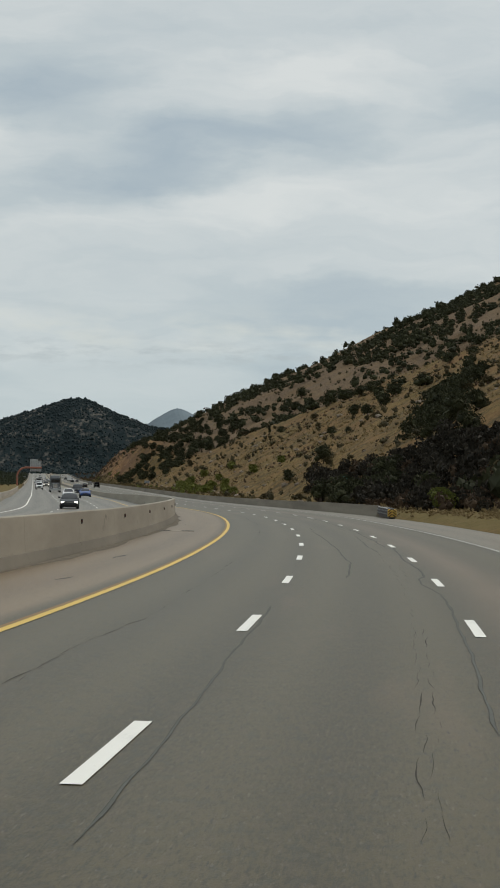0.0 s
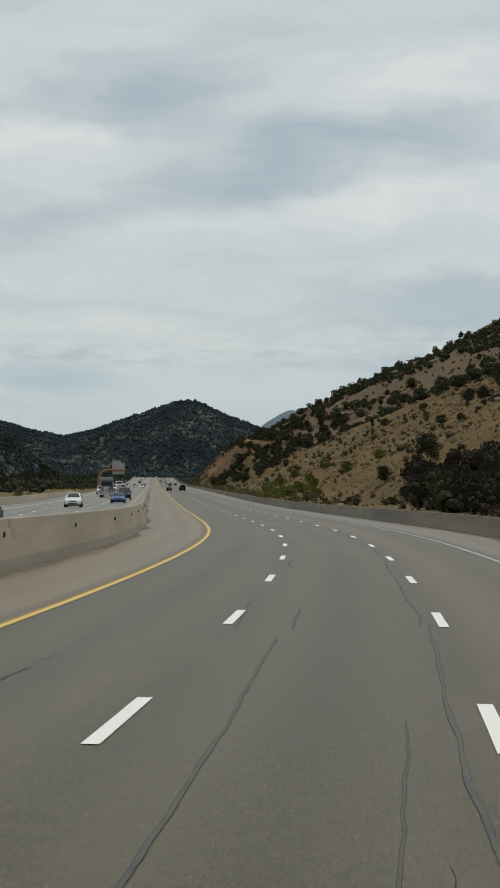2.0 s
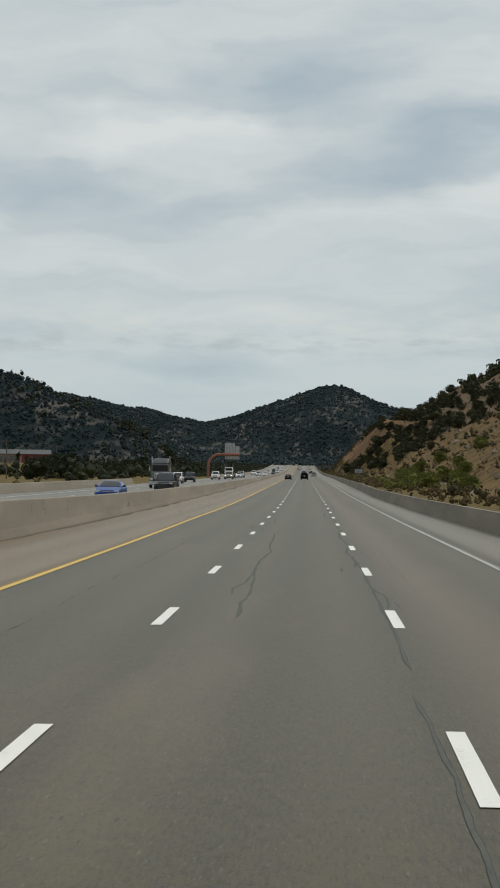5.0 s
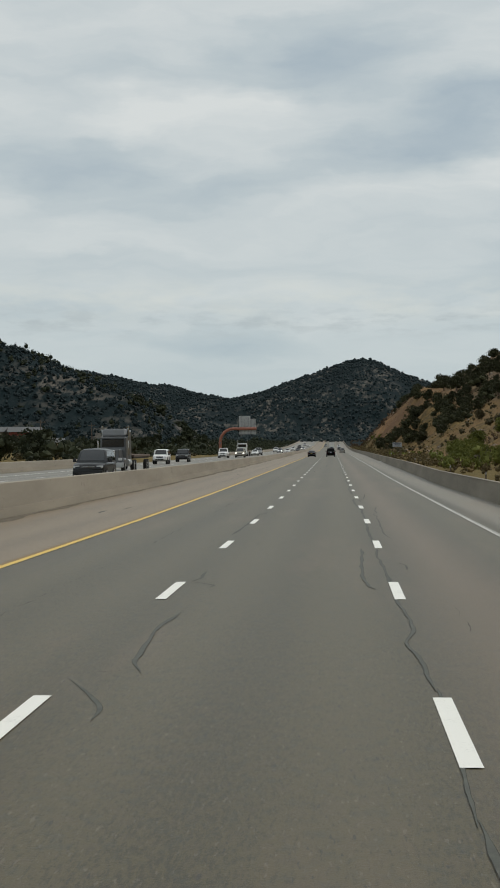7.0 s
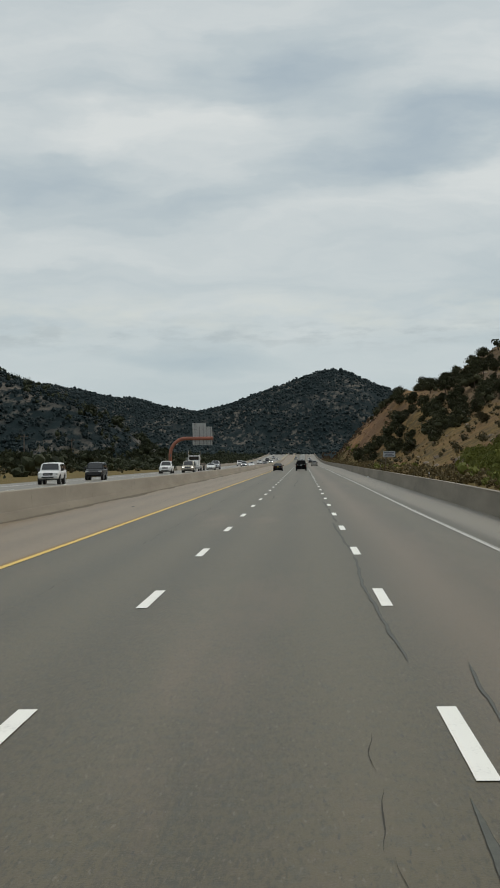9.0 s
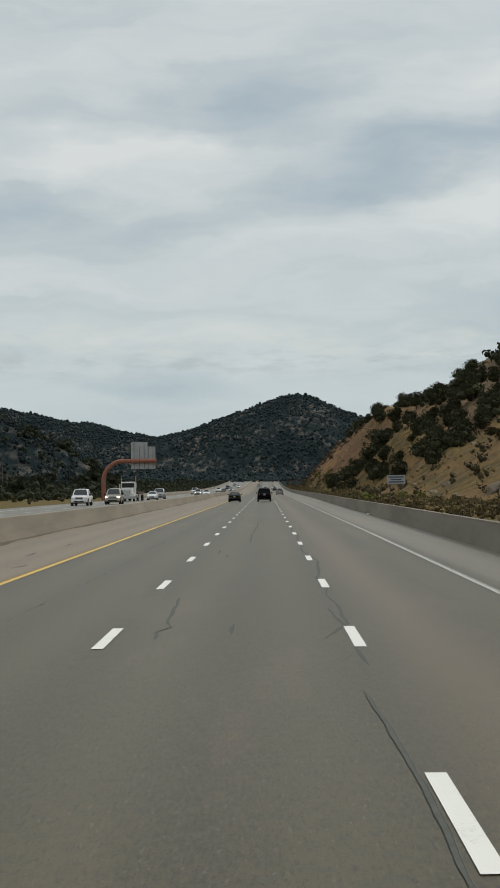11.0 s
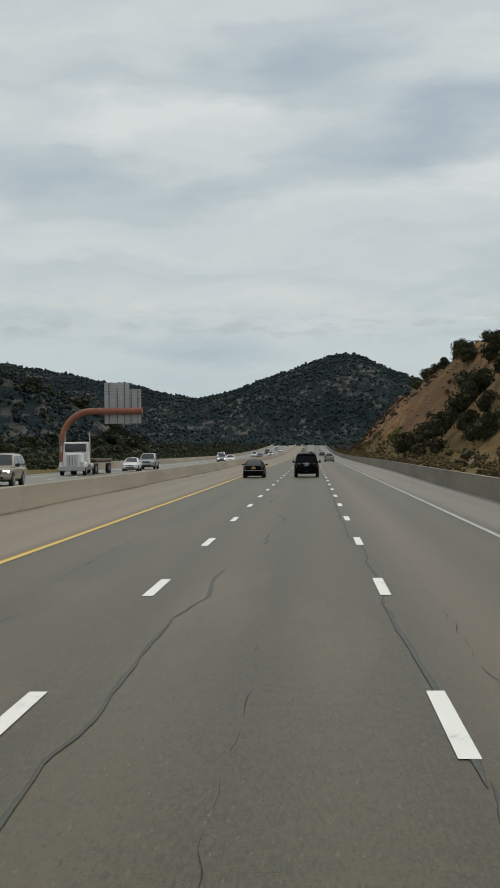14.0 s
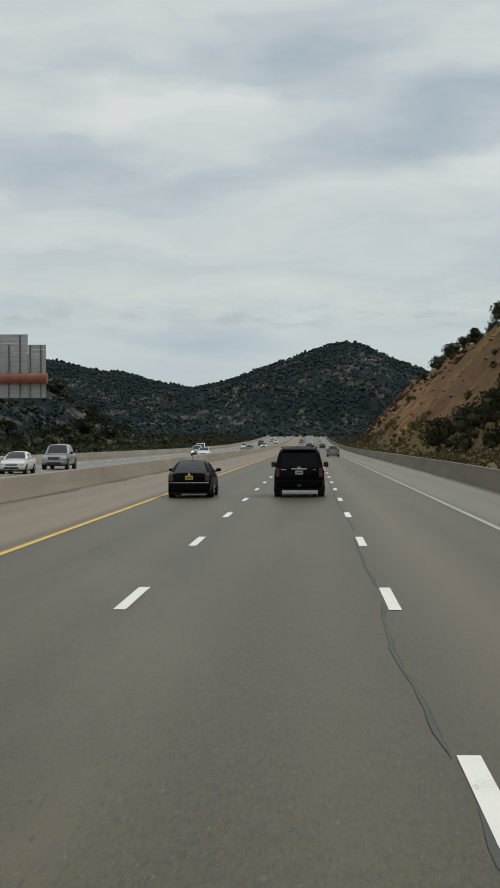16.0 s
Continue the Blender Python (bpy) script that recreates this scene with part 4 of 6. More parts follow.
# tufts and low brush on the grassy spur and the verges
tx = rng.uniform(13, 75, 5200)
ty = rng.uniform(130, 860, 5200)
tz, tb, _o = ground_height(tx, ty)
t_keep = (rng.random(5200) < 0.28 + 0.5 * fbm(tx, ty, 25, 3, 31.0)) & (tb < 0.5)
clump_mass("dry_brush", "tawny grass tufts and low brush on the slope", "grass", [(x, y, z, float(rng.uniform(0.4, 1.2))) for x, y, z in zip(tx[t_keep], ty[t_keep], tz[t_keep])], DRY, 0.9, 5)

# woods on the far range, their leaf colour tinted for haze
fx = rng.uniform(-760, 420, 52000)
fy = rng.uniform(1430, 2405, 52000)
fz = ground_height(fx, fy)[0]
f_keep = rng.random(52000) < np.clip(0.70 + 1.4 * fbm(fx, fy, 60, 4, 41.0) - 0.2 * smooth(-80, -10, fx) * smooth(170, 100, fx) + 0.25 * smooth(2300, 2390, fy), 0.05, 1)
clump_mass("mountain_woods", "dark juniper woods speckling the far mountainside", "trees", [(x, y, z, float(rng.uniform(0.5, 1.2))) for x, y, z in zip(fx[f_keep], fy[f_keep], fz[f_keep])], HAZE_LEAF, 5.6, 0, 1)

# woods on the nearer hill left of the valley, in the same haze-tinted leaf colour
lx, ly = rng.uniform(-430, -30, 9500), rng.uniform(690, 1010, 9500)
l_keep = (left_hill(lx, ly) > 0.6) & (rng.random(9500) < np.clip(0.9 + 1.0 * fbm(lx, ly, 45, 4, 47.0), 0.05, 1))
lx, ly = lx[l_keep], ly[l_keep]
clump_mass("hill_woods", "dark juniper woods on the hill beyond the valley", "trees", [(x, y, z, float(rng.uniform(0.5, 1.2))) for x, y, z in zip(lx, ly, ground_height(lx, ly)[0])], HAZE_LEAF, 3.8, 3, 2)

# trees and brush beyond the oncoming carriageway
for i in range(46):
    y = 380 + i * 17 + float(rng.uniform(-8, 8))
    plant(COT, float(rng.uniform(-75, -46)) - 0.05 * max(0, y - 600), y, float(rng.uniform(0.45, 0.85)), "trees beyond the oncoming carriageway", 0.6)


def scatter_mass(name, label, category, count, xs, ys, keep, material, size, tufts, lobes=3):
    x, y = rng.uniform(*xs, count), rng.uniform(*ys, count)
    k = rng.random(count) < keep(x, y)
    x, y = x[k], y[k]
    z = ground_height(x, y)[0]
    return clump_mass(name, label, category, [(a, b, c, float(rng.uniform(0.5, 1.25))) for a, b, c in zip(x, y, z)], material, size, tufts, lobes)


# dark brush on the steep slope beside the curve, and low scrub over the whole hillside
def brushy(x, y):
    """The dark foot of the slope beside the curve."""
    edge = 25.5 + 7.5 * smooth(198, 182, y) + 5 * fbm(x, y, 14, 3, 57.0)
    return smooth(258, 246, y + 14 * fbm(x, y, 18, 3, 58.0)) * smooth(edge + 1.5, edge - 1.5, x) * smooth(-1.2, 1.2, x - 15 - (y - 157) / 10.4 + 3 * fbm(x, y, 12, 3, 54.0))


def thicket(x, y):
    """A belt of dark junipers that climbs the slope behind it."""
    across = np.abs((x - 40) * 0.947 - (y - 225) * 0.321) + 3 * fbm(x, y, 10, 3, 52.0)
    return smooth(5.5, 3.0, across) * smooth(204, 214, y) * smooth(298, 288, y)


scatter_mass("slope_brush", "dense dark brown brush on the steep slope beside the curve", "shrubs", 2600, (15, 42), (90, 264), lambda x, y: np.clip(0.5 + 1.3 * fbm(x, y, 13, 3, 51.0), 0.05, 1) * brushy(x, y), DARK_SCRUB, 2.9, 40)
scatter_mass("slope_scrub", "rusty brown scrub between the dark brush", "shrubs", 1500, (15, 42), (90, 264), lambda x, y: np.clip(0.45 + 1.1 * fbm(x, y, 12, 3, 59.0), 0, 1) * brushy(x, y), RED_SCRUB, 2.2, 18)
scatter_mass("juniper_thicket", "thick belt of dark junipers climbing the dry slope", "shrubs", 1500, (33, 72), (200, 300), lambda x, y: 0.5 * thicket(x, y), JUNIPER, 3.4, 40)
scatter_mass("slope_tufts", "small tawny tufts and stones of brush on the grassy slope", "grass", 5200, (22, 95), (190, 480), lambda x, y: np.clip(0.4 + 1.3 * fbm(x, y, 14, 4, 63.0), 0.08, 1), DRY, 0.75, 3)
scatter_mass("slope_sage", "grey-brown low sage dotted over the grassy slope", "shrubs", 2200, (22, 95), (190, 480), lambda x, y: np.clip(0.3 + 1.4 * fbm(x, y, 18, 4, 64.0), 0.03, 1), RED_SCRUB, 0.9, 6)
scatter_mass("verge_grass", "rough golden-brown grass beside the end of the barrier", "grass", 1500, (10.6, 19), (88, 170), lambda x, y: np.clip(0.55 + 0.9 * fbm(x, y, 5, 3, 65.0), 0.1, 1) * smooth(0.2, 1.0, ground_height(x, y)[2] - 9.6), DRY, 0.42, 4)
scatter_mass("low_scrub", "low olive scrub dotted over the hillside", "shrubs", 6500, (15, 190), (130, 1150), lambda x, y: np.clip(0.42 + 0.9 * fbm(x, y, 22, 4, 61.0), 0.04, 1) * (1 - 0.85 * hill_parts(x, y)[1]), SCRUB, 1.9, 7)
# brush and woods on the flat beyond the oncoming carriageway
scatter_mass("valley_woods", "dark green woods on the valley floor", "trees", 5200, (-430, -30), (430, 1460), lambda x, y: np.clip(0.55 + 0.9 * fbm(x, y, 60, 3, 71.0), 0, 1) * smooth(-30, -42, x + 0.012 * np.maximum(0, y - 500)) * (1 - smooth(655, 640, y) * smooth(560, 590, y) * smooth(-64, -72, x) * smooth(-116, -108, x)), VALLEY_LEAF, 5.2, 4)
scatter_mass("verge_brush", "mixed green and tawny brush along the foot of the slope", "shrubs", 4200, (12.6, 18.0), (250, 1100), lambda x, y: np.clip(0.45 + 0.9 * fbm(x, y, 16, 3, 81.0), 0, 1) * smooth(12.4, 13.6, x), VERGE_LEAF, 0.95, 8)
scatter_mass("green_brush", "fresh green low brush along the foot of the slope", "shrubs", 330, (13, 19), (300, 900), lambda x, y: np.clip(0.1 + 1.1 * fbm(x, y, 28, 3, 91.0), 0, 1), BRIGHT, 1.6, 12)
scatter_mass("roadside_brush", "low dark brush beside the oncoming carriageway", "shrubs", 3600, (-75, -26.4), (600, 1480), lambda x, y: np.clip(0.6 + 0.8 * fbm(x, y, 22, 3, 33.0), 0, 1), VALLEY_LEAF, 2.4, 4)
scatter_mass("far_toe_brush", "dark scrub at the foot of the far hillside", "shrubs", 1500, (12.5, 90), (960, 1480), lambda x, y: np.clip(0.35 + 0.9 * fbm(x, y, 30, 3, 43.0), 0, 1) * np.maximum(smooth(33, 36, x), 0.3), RED_SCRUB, 2.6, 8)
scatter_mass("cut_scrub", "small brown scrub clinging to the bare cut", "shrubs", 1500, (16, 36), (680, 1060), lambda x, y: np.clip(0.1 + 0.5 * smooth(790, 880, y) + 0.9 * fbm(x, y, 14, 3, 17.0), 0, 1), RED_SCRUB, 1.5, 12)
scatter_mass("plain_scrub", "scattered low scrub on the valley floor", "shrubs", 1200, (-330, -28), (-80, 620), lambda x, y: np.clip(0.45 + 0.9 * fbm(x, y, 40, 3, 23.0), 0.05, 1), SCRUB, 1.9, 6)

# ---- vehicles ----
def loft(stations):
    """A body from cross-sections: rows of (y, [(half width, z), ...] from the sill up to the middle of the top)."""
    bm = bmesh.new()
    rings = []
    for y, pts in stations:
        ring = [bm.verts.new((x, y, z)) for x, z in pts] + [bm.verts.new((-x, y, z)) for x, z in reversed(pts)]
        rings.append(ring)
    n = len(rings[0])
    for a, b in zip(rings, rings[1:]):
        for j in range(n):
            k = (j + 1) % n
            bm.faces.new((a[j], a[k], b[k], b[j]))
    bm.faces.new(rings[0])
    bm.faces.new(rings[-1])
    return bm


def shade_smooth(ob, angle=35):
    me = ob.data
    me.polygons.foreach_set("use_smooth", np.ones(len(me.polygons), dtype=bool))
    me.set_sharp_from_angle(angle=radians(angle))
    return ob


def wheel(parent, x, y, r, width, rim):
    side = 1 if x > 0 else -1
    bm = cyl((x, y, r), r, width, "x", 26)
    bmesh.ops.bevel(bm, geom=[e for e in bm.edges if abs(e.verts[0].co.x - e.verts[1].co.x) < 1e-4], offset=r * 0.09, segments=2, affect="EDGES")
    w = part("wheel", cyl((x + side * width * 0.38, y, r), r * 0.16, width * 0.3, "x", 10), rim, parent)
    shade_smooth(part("tyre", bm, RUBBER, w))
    bm = bmesh.new()
    add_cyl(bm, (x + side * (width / 2 - 0.015), y, r), r * 0.68, 0.05, "x", 22)
    part("rim", bm, BLACK_TRIM, w)
    bm = bmesh.new()
    for i in range(6):
        a = i * math.pi / 3
        rot = Matrix.Rotation(a, 3, "X")
        c = rot @ Vector((0, 0, r * 0.36))
        add_box(bm, (x + side * (width / 2 + 0.012), y + c.y, r + c.z), (0.03, r * 0.2, r * 0.6), 0, (1, 1.4), rot)
    part("spokes", bm, rim, w)


def car(name, label, paint, P, category="car", group="", rear_lit=False, front_lit=False, plate=PLATE):
    """A road car. P: length, width, height, belt, sill, hood (length), deck (length behind the cabin), rake (front, rear), roof_in, wheel radius."""
    L, W, H, belt, sill = P["length"], P["width"] / 2, P["height"], P["belt"], P["sill"]
    hood, deck, rf, rr, roof_in, wr = P["hood"], P["deck"], P["rake_front"], P["rake_rear"], P["roof_in"], P["wheel"]
    yf, yr = L / 2, -L / 2
    root = tagged(new(name), label, category, group)
    nose, tail, hood_z, deck_z = P.get("nose", belt * 0.78), P.get("tail", belt * 0.97), P.get("hood_z", belt * 0.97), P.get("deck_z", belt)
    flare = P.get("flare", 0.03)

    def ring(y, top, k, low=sill):
        w = W * k
        mid = low + (top - low) * 0.55
        return (y, [(w * 0.86, low), (w * 0.97, low + 0.07), (w + flare * (k - 0.9) * 0, mid), (w * 0.985, top - 0.12), (w * 0.93, top - 0.02), (w * 0.55, top + 0.015), (w * 0.01, top + 0.03)])
    stations = [ring(yf, nose * 0.82, 0.80, sill + 0.12), ring(yf - 0.08, nose * 0.94, 0.89, sill + 0.05), ring(yf - 0.28, nose, 0.955), ring(yf - hood * 0.55, hood_z * 0.985, 0.99), ring(yf - hood, hood_z, 1.0),
                ring(yf - hood - 0.3, belt, 1.0), ring(0, belt, 1.0), ring(yr + deck + 0.25, belt, 1.0), ring(yr + max(deck, 0.3) * 0.6, deck_z, 0.985), ring(yr + 0.14, tail, 0.945), ring(yr + 0.03, tail * 0.97, 0.91, sill + 0.04), ring(yr, tail * 0.9, 0.87, sill + 0.1)]
    stations.sort(key=lambda q: -q[0])
    shade_smooth(part("body", loft(stations), paint, root), 50)
    # cabin: an arched roof over sides that lean in
    fb, rb = yf - hood, yr + deck                       # feet of the windscreen and the rear window
    ft, rt = fb - rf, rb + rr
    zb, wb, wt = belt - 0.03, W * 0.95, W * 0.95 - roof_in
    rise = H - zb
    line_y = [rb, rb + rr * 0.5, rt, rt + 0.35 * (ft - rt), ft, ft + rf * 0.5, fb]
    line_z = [0.0, 0.54, P.get("rear_top", 0.93), 1.0, 0.95, 0.53, 0.0]
    fine_y = np.linspace(rb, fb, 241)
    fine_z = np.interp(fine_y, line_y, line_z)
    k_soft = np.hanning(31) / np.hanning(31).sum()
    fine_z = np.minimum(np.convolve(np.pad(fine_z, 15, mode="reflect", reflect_type="odd"), k_soft, mode="valid"), 1.0)

    def roof_z(y):
        return zb + rise * float(np.interp(y, fine_y, fine_z))

    def half_width(z):
        return wb - (wb - wt) * max(0.0, (z - zb) / rise) ** 1.15

    def on_top(y, k, lift=0.0):
        """A point of the roof or of the front or rear slope; k: -1 to 1 across."""
        z = roof_z(y)
        return (half_width(z) * 0.93 * k, y, z + 0.035 * (1 - k * k) * (z - zb) / rise + lift)

    def on_side(y, k, sx, lift=0.0):
        """A point of a side, k from the belt up to the roof rail."""
        z = zb + (max(roof_z(y) - 0.05, zb)) * k - zb * k
        return (sx * (half_width(z) + lift), y, z)
    bm = bmesh.new()
    rings = []
    for y in sorted({*np.linspace(rb, rt, 6), *np.linspace(rt, ft, 6), *np.linspace(ft, fb, 6)}):
        y = float(y)
        pts = [on_side(y, k, 1) for k in (0, 0.5, 0.9, 1.0)] + [on_top(y, k) for k in (0.97, 0.85, 0.45, 0, -0.45, -0.85, -0.97)] + [on_side(y, k, -1) for k in (1.0, 0.9, 0.5, 0)]
        rings.append([bm.verts.new(p) for p in pts])
    for p, q in zip(rings, rings[1:]):
        for j in range(len(p) - 1):
            bm.faces.new((p[j], p[j + 1], q[j + 1], q[j]))
    bmesh.ops.remove_doubles(bm, verts=bm.verts, dist=0.002)
    shade_smooth(part("cabin", bm, paint, root), 50)

    def pane(at, u0, u1, v0, v1, nu=5, nv=5):
        """A thin curved pane laid on the cabin."""
        bm = bmesh.new()
        g = [[bm.verts.new(at(u0 + (u1 - u0) * i / nu, v0 + (v1 - v0) * j / nv)) for j in range(nv + 1)] for i in range(nu + 1)]
        for i in range(nu):
            for j in range(nv):
                bm.faces.new((g[i][j], g[i + 1][j], g[i + 1][j + 1], g[i][j + 1]))
        shade_smooth(part("window", bm, P.get("glass", GLASS), root), 60)
    pane(lambda u, v: on_top(u, v, 0.014), rb + rr * P.get("rear_low", 0.1), rt - 0.02 * rr, -0.86, 0.86)
    pane(lambda u, v: on_top(u, v, 0.014), ft + 0.06 * rf, fb - 0.1 * rf, -0.9, 0.9)
    for c0, c1 in P["panes"]:
        for sx in (1, -1):
            pane(lambda u, v: on_side(u, v, sx, 0.012), rb + (fb - rb) * c0 + 0.05 * rr, rb + (fb - rb) * c1, 0.14, 0.9)
    # wheels in dark arches
    for y in (yf - P["front_axle"], yr + P["rear_axle"]):
        for sx in (1, -1):
            part("wheel_arch", cyl((sx * (W - 0.115), y, wr * 1.04), wr * 1.14, 0.245, "x", 22), BLACK_TRIM, root)
            wheel(root, sx * (W - 0.105), y, wr, 0.24, P.get("rim", GALV))
    # underside, lamps, bumpers, mirrors, plate
    part("underbody", box((0, 0, sill + 0.02), (W * 1.55, L * 0.86, 0.22), 0.03), BLACK_TRIM, root)
    part("rear_bumper", box((0, yr + 0.05, sill + 0.18), (W * 1.86, 0.26, 0.30), 0.05), P.get("bumper", paint), root)
    part("front_bumper", box((0, yf - 0.06, sill + 0.2), (W * 1.8, 0.24, 0.22), 0.05), P.get("bumper", paint), root)
    lz, lh, lw = P["lamp_z"], P["lamp_h"], P["lamp_w"]
    for sx in (1, -1):
        part("tail_lamp", box((sx * (W * 0.93 - lw / 2), yr + 0.07, lz), (lw, 0.2, lh), 0.025), BRAKE if rear_lit and sx > 0 else TAIL, root, "red tail lamp")
        part("headlamp", box((sx * W * 0.70, yf - 0.10, nose * 0.84), (W * 0.40, 0.16, 0.15), 0.03), HEADLAMP if front_lit else LAMP_CLEAR, root, "headlamp")
        m = part("mirror", box((sx * (W + 0.10), fb - rf * 0.45, belt + 0.08), (0.20, 0.12, P.get("mirror_h", 0.16)), 0.04), P.get("mirror", paint), root)
        part("mirror_arm", box((sx * (W - 0.02), fb - rf * 0.40, belt + 0.03), (0.16, 0.07, 0.06), 0.01), BLACK_TRIM, m)
        for y in P["handles"]:
            part("door_handle", box((sx * (W + 0.005), y, belt - 0.16), (0.03, 0.2, 0.035), 0.01), P.get("handle", paint), root)
    part("grille", box((0, yf - 0.045, nose * 0.82), (W * 0.92, 0.1, nose * 0.22), 0.03), BLACK_TRIM, root)
    part("grille_bar", box((0, yf + 0.008, nose * 0.84), (W * 0.9, 0.02, 0.03), 0.008), CHROME, root)
    part("lower_grille", box((0, yf + 0.055, sill + 0.15), (W * 1.1, 0.03, 0.13), 0.012), BLACK_TRIM, root)
    pz = P["plate_z"]
    pl = part("number_plate", box((0, yr - 0.015, pz), (0.31, 0.02, 0.155), 0.004), plate, root, "number plate with plain bars")
    part("plate_bar", box((0, yr - 0.028, pz - 0.005), (0.22, 0.006, 0.05)), INK, pl)
    return root


def place(ob, s, off, facing=1, rise=None, turn=0.0):
    z = float(rise(s)) if rise else 0.0
    p = road_point(s, off, z + 0.004)
    ob.matrix_basis = pose(*[float(v) for v in p], 0, 0, road_heading(s) + (0 if facing > 0 else 180) + turn)
    return ob


SUV_P = dict(length=5.24, width=2.0, height=1.96, belt=1.18, sill=0.36, hood=1.45, deck=0.06, rake_front=0.75, rake_rear=0.28, roof_in=0.20, wheel=0.41, nose=1.05, tail=1.16, hood_z=1.14,
             panes=[(0.04, 0.30), (0.335, 0.60), (0.63, 0.90)], front_axle=0.93, rear_axle=1.29, lamp_z=0.99, lamp_h=0.36, lamp_w=0.15, plate_z=0.985, handles=(0.35, -0.85), rim=CHROME, rear_low=0.05, mirror_h=0.22, mirror=BLACK_TRIM)
SEDAN_P = dict(length=4.70, width=1.76, height=1.46, belt=0.98, sill=0.24, hood=1.25, deck=0.62, rake_front=0.85, rake_rear=0.85, roof_in=0.27, wheel=0.32, nose=0.74, tail=0.95, hood_z=0.92, deck_z=0.99,
               panes=[(0.14, 0.42), (0.45, 0.80)], front_axle=0.88, rear_axle=1.10, lamp_z=0.80, lamp_h=0.24, lamp_w=0.20, plate_z=0.80, handles=(0.25, -0.75), round=0.085)
HATCH_P = dict(SEDAN_P, length=4.5, width=1.82, height=1.66, belt=1.02, sill=0.27, hood=1.1, deck=0.12, rake_rear=0.45, wheel=0.34, tail=1.0, lamp_z=0.95, lamp_h=0.3, lamp_w=0.16, plate_z=0.75, panes=[(0.06, 0.30), (0.33, 0.58), (0.61, 0.86)])
COUPE_P = dict(SEDAN_P, length=4.72, width=1.88, height=1.36, belt=0.94, hood=1.5, deck=0.5, rake_rear=1.1, panes=[(0.3, 0.75)])
JEEP_P = dict(SUV_P, length=4.6, width=1.88, height=1.85, hood=1.3, rake_front=0.35, rake_rear=0.15, roof_in=0.12, wheel=0.42, sill=0.45, rim=GALV)
PICKUP_P = dict(SUV_P, length=5.8, width=2.0, height=1.93, belt=1.2, hood=1.5, deck=2.0, rake_front=0.7, rake_rear=0.12, rear_axle=1.25, front_axle=0.95, panes=[(0.06, 0.46), (0.5, 0.88)], tail=1.18, deck_z=1.19, rim=GALV, handles=(0.6, -0.3))

# the black SUV ahead in the same lane
suv = car("suv", "black full-size SUV with roof rack and chrome wheels", BLACK_CAR, dict(SUV_P, glass=DARK_GLASS), "car")
rack = part("roof_rack", box((0.72, -0.55, 1.985), (0.05, 2.5, 0.045), 0.015), BLACK_TRIM, suv)
part("roof_rack", box((-0.72, -0.55, 1.985), (0.05, 2.5, 0.045), 0.015), BLACK_TRIM, suv)
for y in (-1.55, 0.35):
    part("rack_bar", box((0, y, 2.0), (1.44, 0.07, 0.035), 0.012), BLACK_TRIM, rack)
part("liftgate_trim", box((0, -2.625, 1.125), (0.62, 0.03, 0.05), 0.012), CHROME, suv, "chrome liftgate trim")
part("badge", box((0, -2.63, 1.19), (0.13, 0.02, 0.05), 0.01), ALU, suv)
part("badge", box((-0.62, -2.60, 1.10), (0.22, 0.02, 0.04), 0.008), ALU, suv)
part("badge", box((0.60, -2.60, 1.10), (0.12, 0.02, 0.03), 0.008), ALU, suv)
part("hitch", box((0, -2.66, 0.46), (0.16, 0.16, 0.12), 0.02), BLACK_TRIM, suv)
part("rear_spoiler", box((0, -2.32, 1.885), (1.36, 0.2, 0.05), 0.02), BLACK_CAR, suv)
for sx in (1, -1):
    part("running_board", box((sx * 0.98, -0.1, 0.40), (0.20, 2.2, 0.06), 0.02), ALU, suv)
    part("door_moulding", box((sx * 1.002, -0.2, 0.78), (0.02, 2.6, 0.03), 0.006), CHROME, suv)
place(suv, 555.2, 2.05)

# the charcoal saloon in the fast lane
saloon = car("saloon_car", "black saloon car with a yellow rear number plate", BLACK_CAR, dict(SEDAN_P, rim=ALU, round=0.10, roof_in=0.28, deck_z=1.02, tail=0.99, mirror_h=0.13, lamp_h=0.28, lamp_z=0.79), "car", plate=PLATE_YELLOW)
part("antenna", cyl((0, -0.75, 1.58), 0.012, 0.26, "z", 8, 0.006), BLACK_TRIM, saloon)
part("badge", cyl((0, -2.345, 0.93), 0.05, 0.02, "y", 14), CHROME, saloon)
part("chrome_strip", box((0, -2.36, 0.60), (1.56, 0.02, 0.025), 0.006), CHROME, saloon)
part("rear_shelf", box((0, -1.2, 1.0), (1.1, 0.2, 0.03), 0.008), ALU_DARK, saloon)
place(saloon, 554.2, -2.28)

place(car("hatchback", "grey-beige estate car in the slow lane", GREY_CAR, HATCH_P, "car"), 720, 5.75)
place(car("hatchback", "dark estate car farther up the road", DARK_CAR, HATCH_P, "car"), 900, 2.0)
place(car("saloon_car", "dark saloon car far up the road", DARK_CAR, SEDAN_P, "car"), 935, 5.7)


